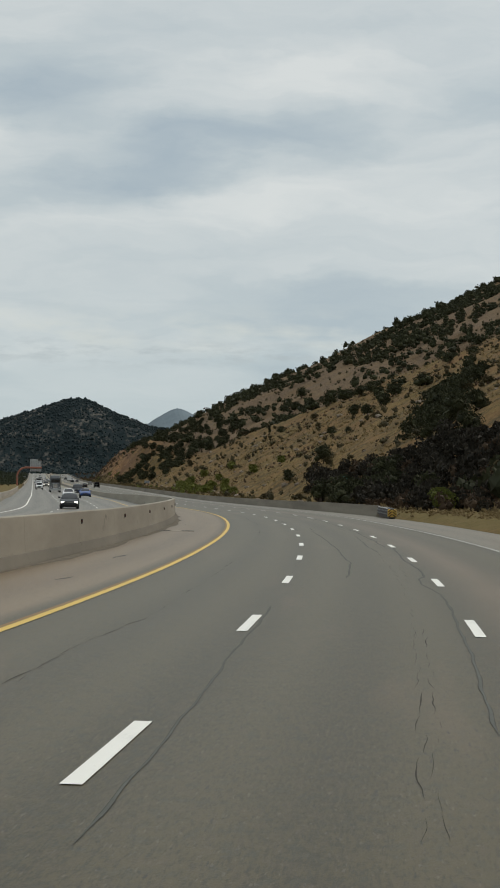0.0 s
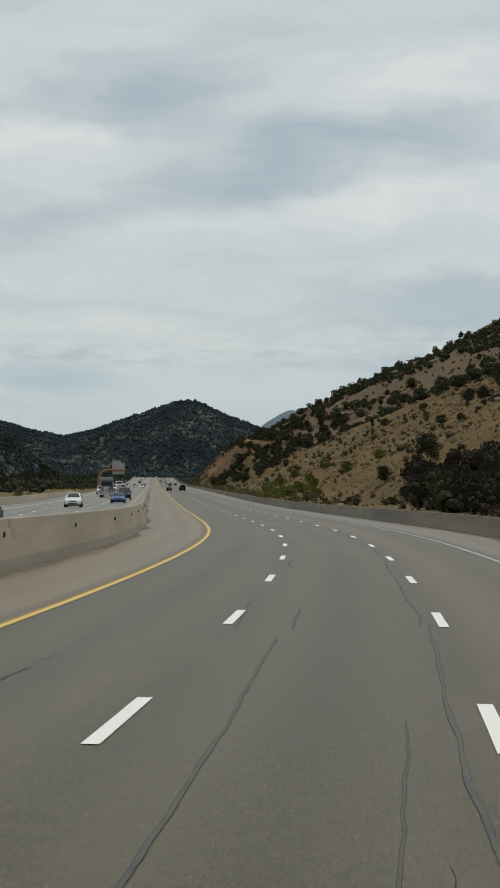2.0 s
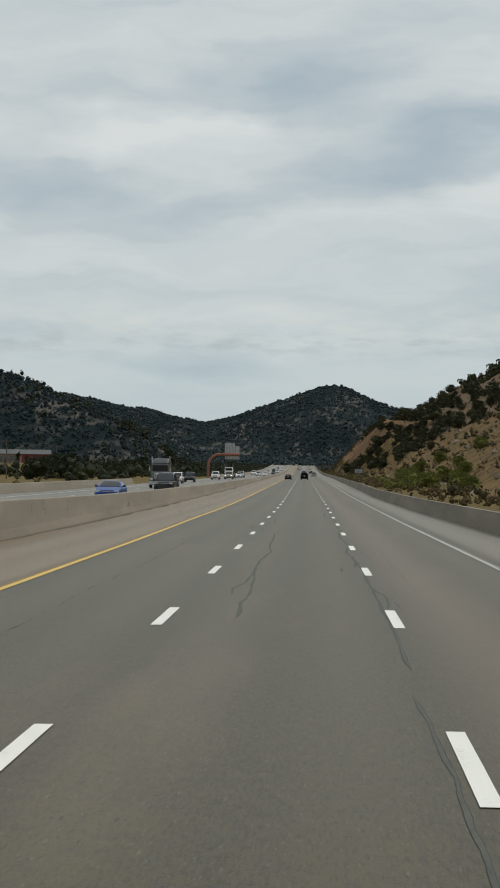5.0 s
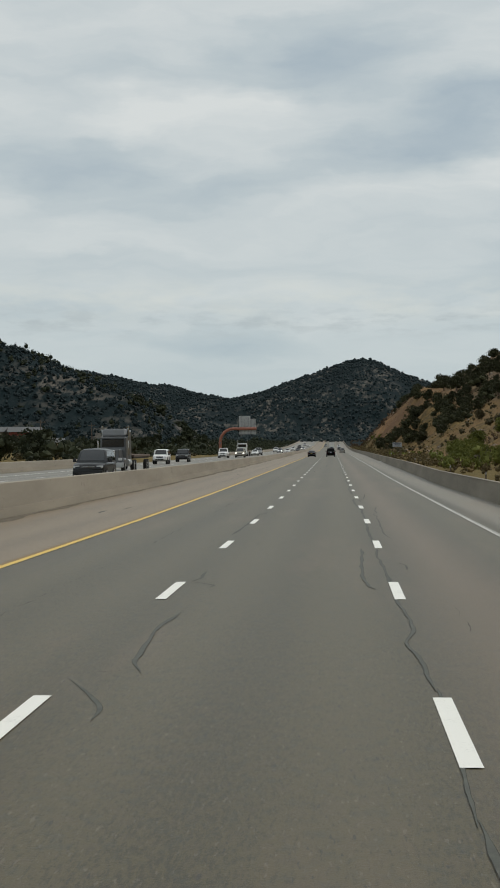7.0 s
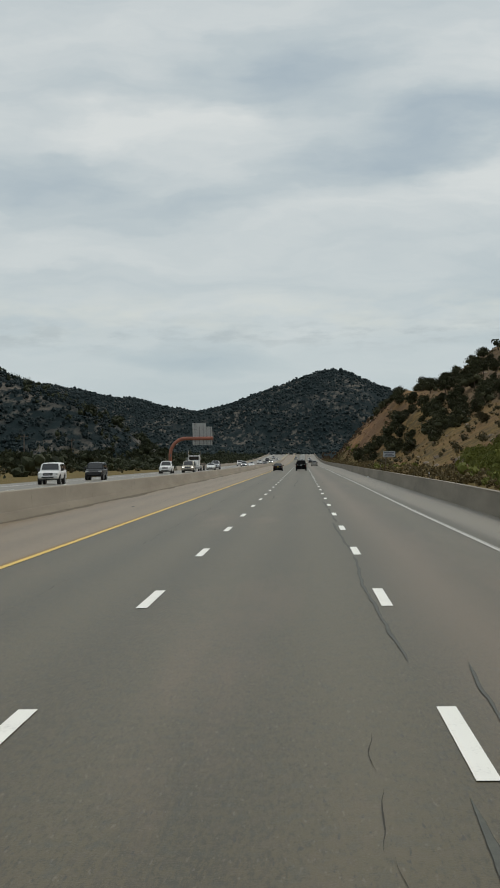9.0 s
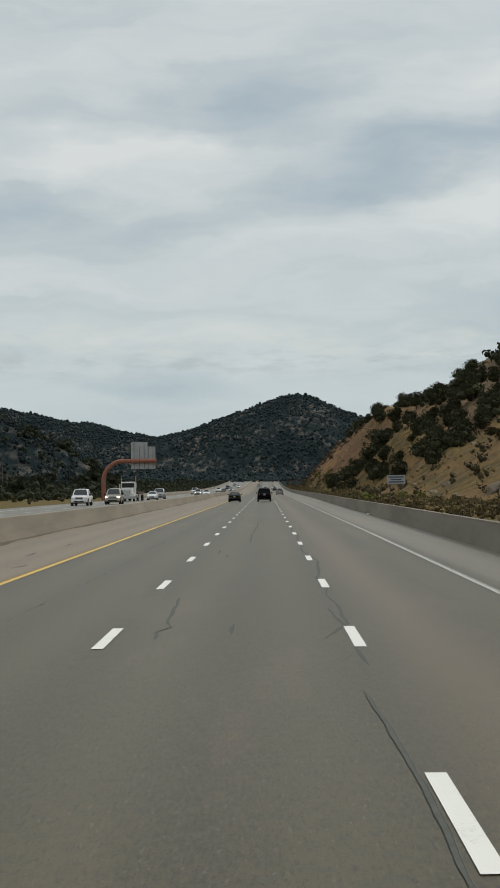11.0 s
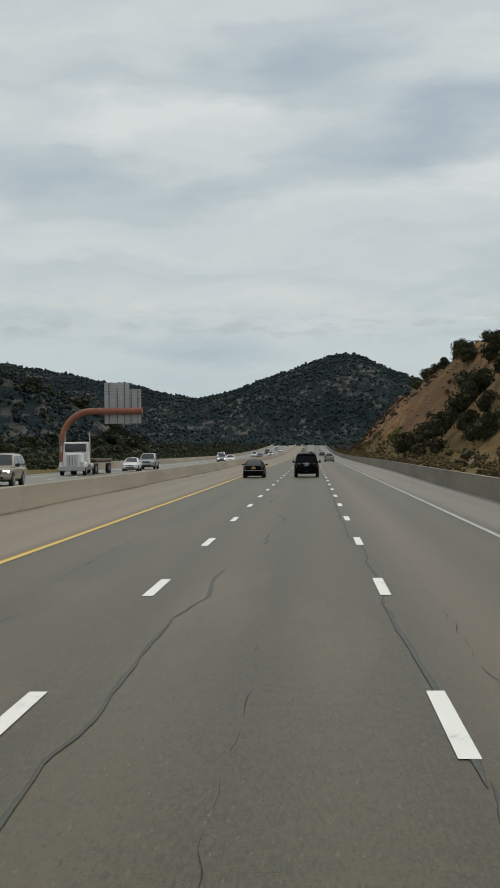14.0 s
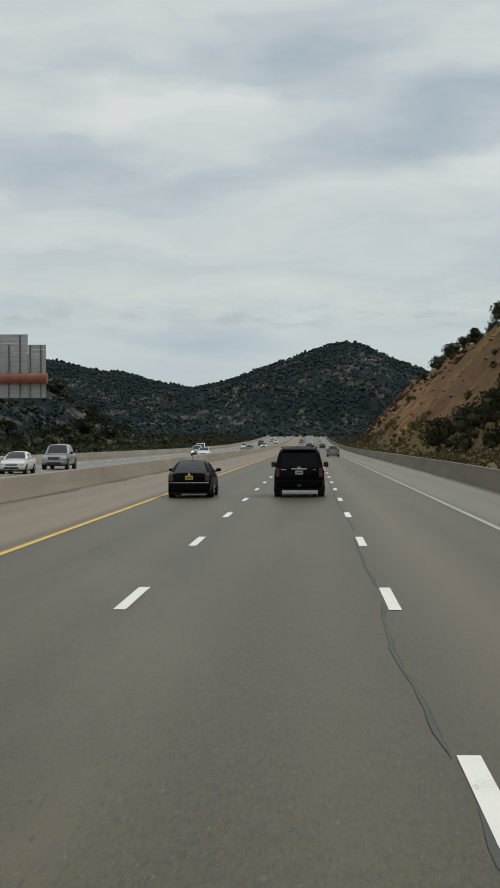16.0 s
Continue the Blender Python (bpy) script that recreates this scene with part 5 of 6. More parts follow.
def box_truck(name, label, paint):
    root = tagged(new(name), label, "truck")
    part("cargo_box", box((0, -1.2, 2.25), (2.45, 6.0, 2.9), 0.06), paint, root)
    part("cab", box((0, 2.7, 1.55), (2.2, 1.7, 1.9), 0.18, (0.92, 0.8)), paint, root)
    part("windscreen", box((0, 3.46, 1.95), (1.9, 0.12, 0.7), 0.03), GLASS, root)
    part("chassis", box((0, -0.4, 0.72), (1.0, 7.4, 0.25), 0.03), BLACK_TRIM, root)
    part("bumper", box((0, -4.25, 0.6), (2.3, 0.12, 0.2), 0.03), BLACK_TRIM, root)
    for sx in (1, -1):
        part("tail_lamp", box((sx * 1.0, -4.23, 0.85), (0.2, 0.06, 0.14), 0.02), TAIL, root, "red tail lamp")
        for y in (2.6, -2.6):
            wheel(root, sx * 1.05, y, 0.48, 0.28, GALV)
    return root


place(box_truck("box_truck", "white box truck far up the climbing road", WHITE_CAR), 985, 2.0)


def semi(name, label, paint, loaded, tall=True):
    """A conventional road tractor with a sleeper, drawing an empty flatbed. Its nose points along +y."""
    root = tagged(new(name), label, "truck")
    part("hood", box((0, 3.3, 1.35), (1.75, 2.1, 1.25), 0.14, (0.88, 0.92)), paint, root)
    part("grille", box((0, 4.36, 1.35), (0.95, 0.10, 1.05), 0.04), CHROME, root)
    for i in range(6):
        part("grille_bar", box((-0.35 + 0.14 * i, 4.42, 1.35), (0.03, 0.03, 0.95)), BLACK_TRIM, root)
    part("bumper", box((0, 4.5, 0.62), (2.4, 0.28, 0.42), 0.06), ALU, root)
    part("cab", box((0, 1.6, 1.95), (2.3, 1.7, 2.1), 0.12, (0.94, 0.86)), paint, root)
    part("windscreen", box((0, 2.36, 2.45), (1.9, 0.14, 0.66), 0.03), GLASS, root)
    if tall:
        part("sleeper", box((0, 0.2, 2.25), (2.4, 1.5, 2.7), 0.14, (0.96, 0.94)), paint, root)
        part("roof_fairing", box((0, 0.9, 3.38), (2.2, 2.2, 0.6), 0.2, (0.9, 0.55)), paint, root)
    part("sun_visor", box((0, 2.44, 2.88), (2.0, 0.3, 0.12), 0.03), paint, root)
    part("chassis", box((0, -1.6, 0.85), (0.95, 6.2, 0.3), 0.03), BLACK_TRIM, root)
    for sx in (1, -1):
        part("fender", box((sx * 0.98, 3.5, 0.98), (0.5, 1.5, 0.5), 0.16, (0.85, 0.75)), paint, root)
        part("headlamp", box((sx * 0.86, 4.28, 1.1), (0.32, 0.14, 0.22), 0.04), LAMP_CLEAR, root, "headlamp")
        part("exhaust_pipe", cyl((sx * 1.12, 0.98, 2.7), 0.075, 2.5, "z", 12), CHROME, root, "chrome exhaust pipe")
        part("mirror", box((sx * 1.30, 2.2, 2.35), (0.12, 0.12, 0.6), 0.03), CHROME, root)
        part("fuel_tank", cyl((sx * 1.0, 0.9, 0.8), 0.32, 1.7, "y", 16), ALU, root)
        for y in (3.5, -2.4, -3.7):
            wheel(root, sx * 1.02, y, 0.51, 0.3, GALV)
    if loaded:
        part("flatbed", box((0, -7.6, 1.35), (2.5, 11.5, 0.22), 0.03), TIMBER, root)
        part("bed_rail", box((0, -7.6, 1.18), (2.3, 11.0, 0.16), 0.03), BLACK_TRIM, root)
        for sx in (1, -1):
            for y in (-11.4, -12.7):
                wheel(root, sx * 1.02, y, 0.5, 0.3, GALV)
    return root


TRUCK_GREY = car_paint("grey_truck_paint", (0.12, 0.125, 0.13), 0.3)
ONCOMING = -15.75
place(semi("semi_truck", "grey road tractor with sleeper drawing an empty flatbed", TRUCK_GREY, True), 338, -16.1, -1, opposite_rise)
place(car("saloon_car", "dark saloon with lit headlamps on the far carriageway", DARK_CAR, SEDAN_P, front_lit=True), 146, -16.6, -1, opposite_rise)
place(car("saloon_car", "white saloon on the oncoming carriageway", WHITE_CAR, SEDAN_P), 217, ONCOMING, -1, opposite_rise)
place(car("coupe", "bright blue coupe on the oncoming carriageway", BLUE_CAR, COUPE_P), 257.5, -12.2, -1, opposite_rise)
place(car("suv", "dark green sport utility wagon on the oncoming carriageway", DARK_CAR, dict(SUV_P, rim=GALV)), 301, -12.2, -1, opposite_rise)
place(car("jeep", "white off-road wagon on the oncoming carriageway", WHITE_CAR, JEEP_P), 400, -19.3, -1, opposite_rise)
place(car("jeep", "dark off-road wagon on the oncoming carriageway", DARK_CAR, JEEP_P), 428, -19.3, -1, opposite_rise)
place(car("pickup_truck", "silver pickup truck on the oncoming carriageway", SILVER_CAR, PICKUP_P, "truck"), 611, -17.3, -1, opposite_rise)
place(car("saloon_car", "white saloon on the oncoming carriageway", WHITE_CAR, SEDAN_P), 594, -17.3, -1, opposite_rise)
place(car("pickup_truck", "white pickup truck in the outer oncoming lane", WHITE_CAR, PICKUP_P, "truck"), 509, -19.2, -1, opposite_rise)
place(car("suv", "tan sport utility wagon with lit headlamps", TAN_CAR, dict(SUV_P, rim=GALV), front_lit=True), 521, -16.6, -1, opposite_rise)
place(semi("semi_truck", "white road tractor drawing an empty flatbed", WHITE_CAR, True, False), 566, -18.8, -1, opposite_rise)
for i, (s, off, kind, paint, word) in enumerate([(700, -12.2, SEDAN_P, WHITE_CAR, "white"), (735, -15.8, HATCH_P, SILVER_CAR, "silver"), (790, -19.3, SUV_P, WHITE_CAR, "white"), (850, -12.2, SEDAN_P, DARK_CAR, "dark"),
                                                 (905, -15.8, HATCH_P, WHITE_CAR, "white"), (960, -12.2, SEDAN_P, SILVER_CAR, "silver"), (1040, -15.8, SUV_P, DARK_CAR, "dark"), (1120, -12.2, SEDAN_P, WHITE_CAR, "white"), (1200, -15.8, HATCH_P, SILVER_CAR, "silver")]):
    place(car("car", "distant " + word + " car on the oncoming carriageway", paint, dict(kind, rim=GALV), "car", "distant oncoming cars", front_lit=i % 4 == 1), s, off, -1, opposite_rise)
for s, off, paint, word in [(1050, 5.7, WHITE_CAR, "white"), (1090, 2.0, DARK_CAR, "dark"), (1150, -1.8, SILVER_CAR, "silver"), (1230, 2.0, WHITE_CAR, "white")]:
    place(car("car", "distant " + word + " car climbing the road ahead", paint, HATCH_P, "car", "distant cars ahead"), s, off)

# ---- sign gantry ----
def pipe(points, radius, segments=16):
    """A round tube along a polyline."""
    bm = bmesh.new()
    rings = []
    pts = [Vector(p) for p in points]
    for i, p in enumerate(pts):
        way = (pts[min(i + 1, len(pts) - 1)] - pts[max(i - 1, 0)]).normalized()
        u = way.cross(Vector((0, 1, 0))).normalized()
        w = way.cross(u)
        rings.append([bm.verts.new(p + (u * math.cos(a) + w * math.sin(a)) * radius) for a in (2 * math.pi * k / segments for k in range(segments))])
    for a, b in zip(rings, rings[1:]):
        for k in range(segments):
            j = (k + 1) % segments
            bm.faces.new((a[k], a[j], b[j], b[k]))
    bm.faces.new(rings[0])
    bm.faces.new(rings[-1])
    return bm


def gantry():
    root = tagged(new("sign_gantry"), "rust-red bent pipe gantry carrying a road sign seen from behind", "sign")
    arm_z, post_x, bend = 7.35, -27.3, 3.6
    arc = [(post_x + bend - bend * math.cos(a), 0, arm_z - bend + bend * math.sin(a)) for a in (i * math.pi / 2 / 12 for i in range(13))]
    shade_smooth(part("pipe", pipe([(post_x, 0, -0.6), (post_x, 0, 1.5)] + arc + [(-20, 0, arm_z), (-17.75, 0, arm_z)], 0.38), STEEL_RED, root))
    part("end_cap", cyl((-17.72, 0, arm_z), 0.41, 0.06, "x", 18), STEEL_RED, root)
    part("base_plate", box((post_x, 0, 0.1), (1.4, 1.4, 0.25), 0.05), CONCRETE, root)
    part("access_door", box((post_x + 0.1, -0.37, 3.6), (0.3, 0.06, 0.5), 0.02), ALU_DARK, root)
    # the panel's back: planks of sheet metal with upright stringers
    for x0, x1, z0, z1 in ((-22.3, -19.3, 5.85, 10.75), (-19.27, -17.9, 5.85, 9.95)):
        rows = int((z1 - z0) / 0.35)
        for i in range(rows):
            h = (z1 - z0) / rows
            part("sign_plank", box(((x0 + x1) / 2, 0.62, z0 + h * (i + 0.5)), (x1 - x0, 0.04, h - 0.012), 0.006), ALU, root)
    for x, z0, z1 in ((-21.75, 5.9, 10.7), (-20.75, 5.9, 9.9), (-19.9, 5.9, 10.7), (-19.1, 5.9, 9.9), (-18.3, 5.9, 9.9)):
        part("stringer", box((x, 0.56, (z0 + z1) / 2), (0.10, 0.14, z1 - z0), 0.01), ALU_DARK, root)
        part("clamp", box((x, 0.3, arm_z), (0.16, 0.3, 0.95), 0.02), ALU_DARK, root)
    return root


g = gantry()
g.matrix_basis = pose(0, 607, float(road_point(607, 0)[2]) - 0.25)

# ---- crash cushion at the start of the roadside barrier ----
def crash_cushion():
    root = tagged(new("crash_cushion"), "crash cushion with yellow and black striped nose", "barrier")
    for i in range(8):
        part("fender_panel", box((0, 0.9 + i * 1.15, 0.50), (0.62 + 0.02 * i, 1.10, 0.6), 0.02), BLACK_TRIM, root)
        for k in range(2):
            part("rib", box((-0.36 - 0.01 * i, 0.9 + i * 1.15, 0.38 + 0.26 * k), (0.05, 1.06, 0.10), 0.02), ALU_DARK, root)
    part("top_cover", box((0, 4.85, 0.82), (0.66, 9.0, 0.04), 0.015), BLACK_TRIM, root)
    part("top_rail", box((-0.33, 4.85, 0.85), (0.07, 9.0, 0.06), 0.015), WHITE_PAINT_PLAIN, root, "white top rail")
    nose = part("nose", box((0, 0.1, 0.46), (0.72, 0.34, 0.66), 0.12), HAZARD_YELLOW, root, "yellow nose with slanting black stripes")
    for sx in (1, -1):
        for k in range(3):
            c = (sx * 0.17, -0.085, 0.26 + 0.22 * k)
            part("stripe", box(c, (0.36, 0.02, 0.085), 0, (1, 1), Matrix.Rotation(radians(38 * sx), 3, "Y")), HAZARD_BLACK, nose)
    part("foot", box((0, 4.7, 0.1), (0.5, 9.4, 0.2), 0.02), BLACK_TRIM, root)
    return root


WHITE_PAINT_PLAIN = plain("white_sheet", (0.66, 0.66, 0.64), 0.5, 0, 0.1, 3)
c = crash_cushion()
place(c, 123.6, 10.45, 1, None, -3.5)

# ---- small roadside things ----
def road_sign(name, label, w, h, top, bars):
    root = tagged(new(name), label, "sign")
    for sx in (1, -1):
        part("post", box((sx * w * 0.32, 0.04, (top - 1) / 2 - 0.2), (0.07, 0.07, top + 0.6), 0.01), TIMBER, root)
    face = part("panel", box((0, 0, top - h / 2), (w, 0.03, h), 0.01), SIGN_FACE, root)
    for i in range(bars):
        part("text_bar", box((0, -0.02, top - h * (i + 0.8) / (bars + 0.6)), (w * (0.82 if i % 2 == 0 else 0.6), 0.008, h * 0.14)), INK, face)
    return root


sign = road_sign("roadside_sign", "small grey information sign on two posts behind the barrier", 1.5, 0.72, 2.75, 3)
sx_, sy_ = 13.0, 457.0
sign.matrix_basis = pose(sx_, sy_, height_at(sx_, sy_))

for s, off in ((330, 11.9), (388, 12.2), (300, 11.7), (470, 12.6)):
    d = tagged(new("delineator_post"), "thin dark marker post behind the barrier", "post", "marker posts")
    part("post", box((0, 0, 0.7), (0.09, 0.03, 1.5), 0.008), TIMBER, d)
    part("reflector", box((0, -0.022, 1.32), (0.07, 0.012, 0.12), 0.004), LAMP_CLEAR, d)
    p = road_point(s, off)
    d.matrix_basis = pose(float(p[0]), float(p[1]), height_at(float(p[0]), float(p[1])) - 0.05)

cab = tagged(new("utility_cabinet"), "small teal utility cabinet at the foot of the slope", "cabinet")
part("body", box((0, 0, 0.8), (1.0, 0.7, 1.7), 0.06), TEAL, cab)
part("lid", box((0, 0, 1.7), (1.1, 0.8, 0.1), 0.03), TEAL, cab)
part("door", box((0, -0.36, 0.85), (0.8, 0.03, 1.3), 0.01), TEAL, cab)
cab.matrix_basis = pose(23.5, 215, height_at(23.5, 215) - 0.1)


def grate(s, off):
    """Two grilles either side of a concrete apron, lying across the shoulder."""
    root = tagged(new("drain_grate"), "rusty storm drain grate set in the shoulder", "drain")
    part("apron", box((0, 0, 0.005), (1.9, 0.8, 0.012), 0.003), CONCRETE, root, "pale concrete apron")
    for k in (-1, 1):
        for i in range(8):
            part("bar", box((k * 0.6 - 0.28 + 0.08 * i, 0, 0.018), (0.045, 0.6, 0.014)), HAZARD_BLACK, root)
    return place(root, s, off)


grate(78.2, -6.2)

# markers on the median wall round the curve
for k in range(-2, 10):
    s_ = 75.3 + 12.3 * k
    mk = tagged(new("barrier_marker"), "small dark reflector bracket on the concrete barrier", "marker", "barrier markers")
    part("bracket", box((0.02, 0, 0), (0.06, 0.09, 0.15), 0.012), BLACK_TRIM, mk)
    part("lens", box((0.03, -0.05, 0.01), (0.045, 0.012, 0.08), 0.004), TAIL, mk)
    q = road_point(s_, float(median_off(s_)) - 0.225, 1.02)
    mk.matrix_basis = pose(*[float(v) for v in q], 0, 0, road_heading(s_))

# a scrap of litter at the foot of the roadside barrier
lit = tagged(new("litter"), "crumpled white plastic scrap lying by the barrier", "litter")
bm = bmesh.new()
bmesh.ops.create_icosphere(bm, subdivisions=2, radius=0.13)
lr = np.random.default_rng(4)
for v in bm.verts:
    v.co = v.co * float(lr.uniform(0.65, 1.25))
    v.co.z = v.co.z * 0.55 + 0.07
part("sheet", bm, WHITE_PAINT_PLAIN, lit)
place(lit, 446, 9.95)

# ---- houses at the foot of the far range ----
def house(label, wall, w, d, h):
    root = tagged(new("house"), label, "house")
    part("wall", box((0, 0, h / 2 - 0.6), (w, d, h + 1.2), 0.05), wall, root)
    bm = bmesh.new()
    vs = [bm.verts.new(p) for p in ((-w / 2 - 0.5, -d / 2 - 0.5, h), (w / 2 + 0.5, -d / 2 - 0.5, h), (w / 2 + 0.5, d / 2 + 0.5, h), (-w / 2 - 0.5, d / 2 + 0.5, h), (-w / 2 - 0.5, 0, h + 1.5), (w / 2 + 0.5, 0, h + 1.5))]
    for f in ((0, 1, 5, 4), (2, 3, 4, 5), (0, 4, 3), (1, 2, 5), (0, 3, 2, 1)):
        bm.faces.new([vs[i] for i in f])
    part("roof", bm, ROOFING, root)
    for i in range(3):
        x = -w * 0.32 + w * 0.32 * i
        win = part("window", box((x, -d / 2 - 0.03, h * 0.55), (1.3, 0.1, 1.2), 0.02), GLASS, root)
        part("sill", box((x, -d / 2 - 0.08, h * 0.55 - 0.66), (1.5, 0.2, 0.1), 0.02), TAN_WALL, win)
    part("door", box((w * 0.16, -d / 2 - 0.04, 1.0), (1.0, 0.1, 2.0), 0.02), TIMBER, root)
    return root


for label, wall, x, y, w, d, h, r in (("long red-walled building with a grey metal roof", RED_WALL, -86, 640, 9, 8, 3.0, 8), ("low tan house with a grey roof", TAN_WALL, -97, 643, 10, 8, 3.2, -5),
                                      ("low tan house with a grey roof", TAN_WALL, -96, 720, 13, 8, 3.2, 12)):
    hs = house(label, wall, w, d, h)
    hs.matrix_basis = pose(x, y, height_at(x, y), 0, 0, r)
    part("plinth", box((0, 0, -1.0), (w + 1.0, d + 1.0, 2.4), 0.1), TAN_WALL, hs)


def utility_pole(x, y):
    root = tagged(new("utility_pole"), "weathered timber utility pole with crossarm", "pole", "utility poles")
    part("pole", cyl((0, 0, 4.2), 0.16, 9.4, "z", 10, 0.11), TIMBER, root)
    part("crossarm", box((0, 0, 8.3), (2.2, 0.1, 0.12), 0.01), TIMBER, root)
    for sx in (-0.9, 0.9):
        part("insulator", cyl((sx, 0, 8.45), 0.05, 0.2, "z", 8), CONCRETE_DARK, root)
    root.matrix_basis = pose(x, y, height_at(x, y), 0, 0, 15)


for x, y in ((-62, 470), (-66, 560), (-70, 660), (-76, 780)):
    utility_pole(x, y)

# ---- boulders and outcrops on the cut ----
r2 = np.random.default_rng(12)
bv, bf = [], []
for _ in range(240):
    y = float(r2.uniform(150, 980))
    x = float(r2.uniform(14, 60))
    k = float(r2.uniform(0.25, 0.9)) * (1.6 if r2.random() < 0.12 else 1)
    z = height_at(x, y)
    v, f = leaf_cloud(r2, [(0, 0, 0, k, k * 0.7)], 0, 0.1, 1.0)
    n0 = len(bv)
    bv += [(x + a, y + b, z + c2) for a, b, c2 in v]
    bf += [tuple(j + n0 for j in q) for q in f]
tagged(new("boulders", mesh_of("boulders", bv, bf, ROCK)), "loose grey boulders scattered on the slopes", "rocks", kind="stuff")

cv, cf = [], []
for _ in range(620):
    y = float(r2.uniform(670, 1080))
    x = float(r2.uniform(15.5, 37))
    k = float(r2.uniform(0.2, 0.6)) * (1.7 if r2.random() < 0.1 else 1)
    z = height_at(x, y) - 0.3 * k
    v, f = leaf_cloud(r2, [(0, 0, 0, k, k * float(r2.uniform(0.5, 0.9)))], 0, 0.1, 1.0)
    n0 = len(cv)
    cv += [(x + a, y + b * 1.6, z + c2) for a, b, c2 in v]
    cf += [tuple(j + n0 for j in q) for q in f]
tagged(new("cut_rocks", mesh_of("cut_rocks", cv, cf, CUT_ROCK)), "crumbling tan rock showing in the bare cut", "rocks", kind="stuff")

# ---- cracks and sealed joints ----
TAR_EDGE = plain("tar_edge", (0.038, 0.036, 0.028), 0.8, 0, 0.45, 9)


def snake(name, guide, width, material, seed, wander=0.05, height=0.004, step=0.16, fill=None):
    """A wandering ribbon through guide points (metres along, across); fill: the sealant poured over it."""
    r = np.random.default_rng(seed)
    g = np.array(guide, float)
    leg = np.concatenate([[0.0], np.cumsum(np.hypot(*(g[1:] - g[:-1]).T))])
    length = leg[-1]
    n = max(5, int(length / step))
    u = np.linspace(0, length, n + 1)
    along, across = np.interp(u, leg, g[:, 0]), np.interp(u, leg, g[:, 1])
    k = np.hanning(7) / np.hanning(7).sum()
    if n > 12:
        along[3:-3], across[3:-3] = np.convolve(along, k, mode="valid"), np.convolve(across, k, mode="valid")
    bend = sum(a * np.sin(2 * math.pi * (u / w + r.random())) for a, w in ((0.8, r.uniform(6, 9)), (0.6, r.uniform(2.5, 4)), (0.3, r.uniform(1.1, 1.8))))
    bend = bend + np.convolve(r.random(n + 7) - 0.5, np.hanning(7) / np.hanning(7).sum(), mode="valid")
    bend = bend * wander
    soft = np.hanning(13) / np.hanning(13).sum()
    ws = width * (0.85 + 0.15 * np.sin(2 * math.pi * (u / r.uniform(2, 4) + r.random())) + 0.5 * np.convolve(r.random(n + 13) - 0.5, soft, mode="valid") + 0.3 * (r.random(n + 1) - 0.5))
    ws = ws * np.clip(np.minimum(u, length - u) / 0.9 + 0.15, 0, 1)
    lengthwise = abs(g[-1, 0] - g[0, 0]) >= abs(g[-1, 1] - g[0, 1])
    made = None
    for mat_, k, z in ((material, 1.0, height), (fill, max(0.5, 1 - 0.012 / width), height + 0.002)):
        if mat_ is None:
            continue
        shift = 0.12 * width * np.convolve(r.random(n + 13) - 0.5, soft, mode="valid") if made else 0.0
        if lengthwise:
            ss = np.concatenate([along, along])
            oo = np.concatenate([across + bend - ws * k / 2 + shift, across + bend + ws * k / 2 + shift])
        else:
            ss = np.concatenate([along + bend - ws * k / 2 + shift, along + bend + ws * k / 2 + shift])
            oo = np.concatenate([across, across])
        v = road_point(ss, oo, z)
        f = [(i, i + 1, n + 2 + i, n + 1 + i) for i in range(n)]
        ob = attach(name if made is None else "sealant", mesh_of(name, v, f, mat_, np.stack([oo, ss], -1)), road if made is None else made)
        made = made or ob
    return made


layers = itertools.cycle((0.0025, 0.0045, 0.0065))              # pours that meet lie over one another


def sealed(width, *guide):
    snake("sealed_crack", guide, min(width, 0.11) * 0.64, TAR_EDGE, 100 + int(guide[0][0] * 10), 0.016, next(layers), fill=SEALANT)


def crack_and_shade(width, *guide):
    """Dry cracks, broken into short runs where they close up; also draws faint lane-centre shadows as thin dark lines.
    """
    r = np.random.default_rng(700 + int(guide[0][0] * 10))
    g = np.array(guide, float)
    leg = np.concatenate([[0.0], np.cumsum(np.hypot(*(g[1:] - g[:-1]).T))])
    a = 0.0
    while a < leg[-1] - 0.15:
        b = min(a + float(r.uniform(0.3, 1.7)), leg[-1])
        q = np.linspace(a, b, 4)
        snake("crack_shade_run", np.stack([np.interp(q, leg, g[:, 0]), np.interp(q, leg, g[:, 1])], -1), width * float(r.uniform(0.3, 0.9)), CRACK, int(r.integers(9999)), 0.035, 0.004, 0.09)
        a = b + float(r.uniform(0.0, 0.7))


# poured sealant: width, then the way it runs (metres along, across)
sealed(0.06, (9.3, 0.41), (13.4, 0.36), (19.4, 0.18), (28.6, 0.11))
# long mid-lane lines of width 0.02 put faint shade in as dark ribbons
crack_and_shade(0.02, (9.7, 2.5), (23.6, 2.65))
sealed(0.08, (14, 3.24), (32.8, 3.49))
crack_and_shade(0.02, (41.9, -0.01), (47.2, 0.03))
crack_and_shade(0.02, (38.9, -0), (39.6, 0.03))
sealed(0.08, (38, 1.43), (46.3, 1.61), (48.9, 1.46), (61.3, 1.28))
crack_and_shade(0.02, (36.4, 2.73), (46.4, 2.7), (54.9, 2.76))
sealed(0.1, (36.4, 3.2), (38.4, 3.23), (39.4, 3.42), (41.6, 3.51), (49.6, 3.35), (61.6, 3.6))
sealed(0.09, (59.8, 1.24), (82.6, 0.94))
sealed(0.16, (60, 2.61), (66.3, 2.69))
sealed(0.06, (66.3, 2.69), (74, 2.79))
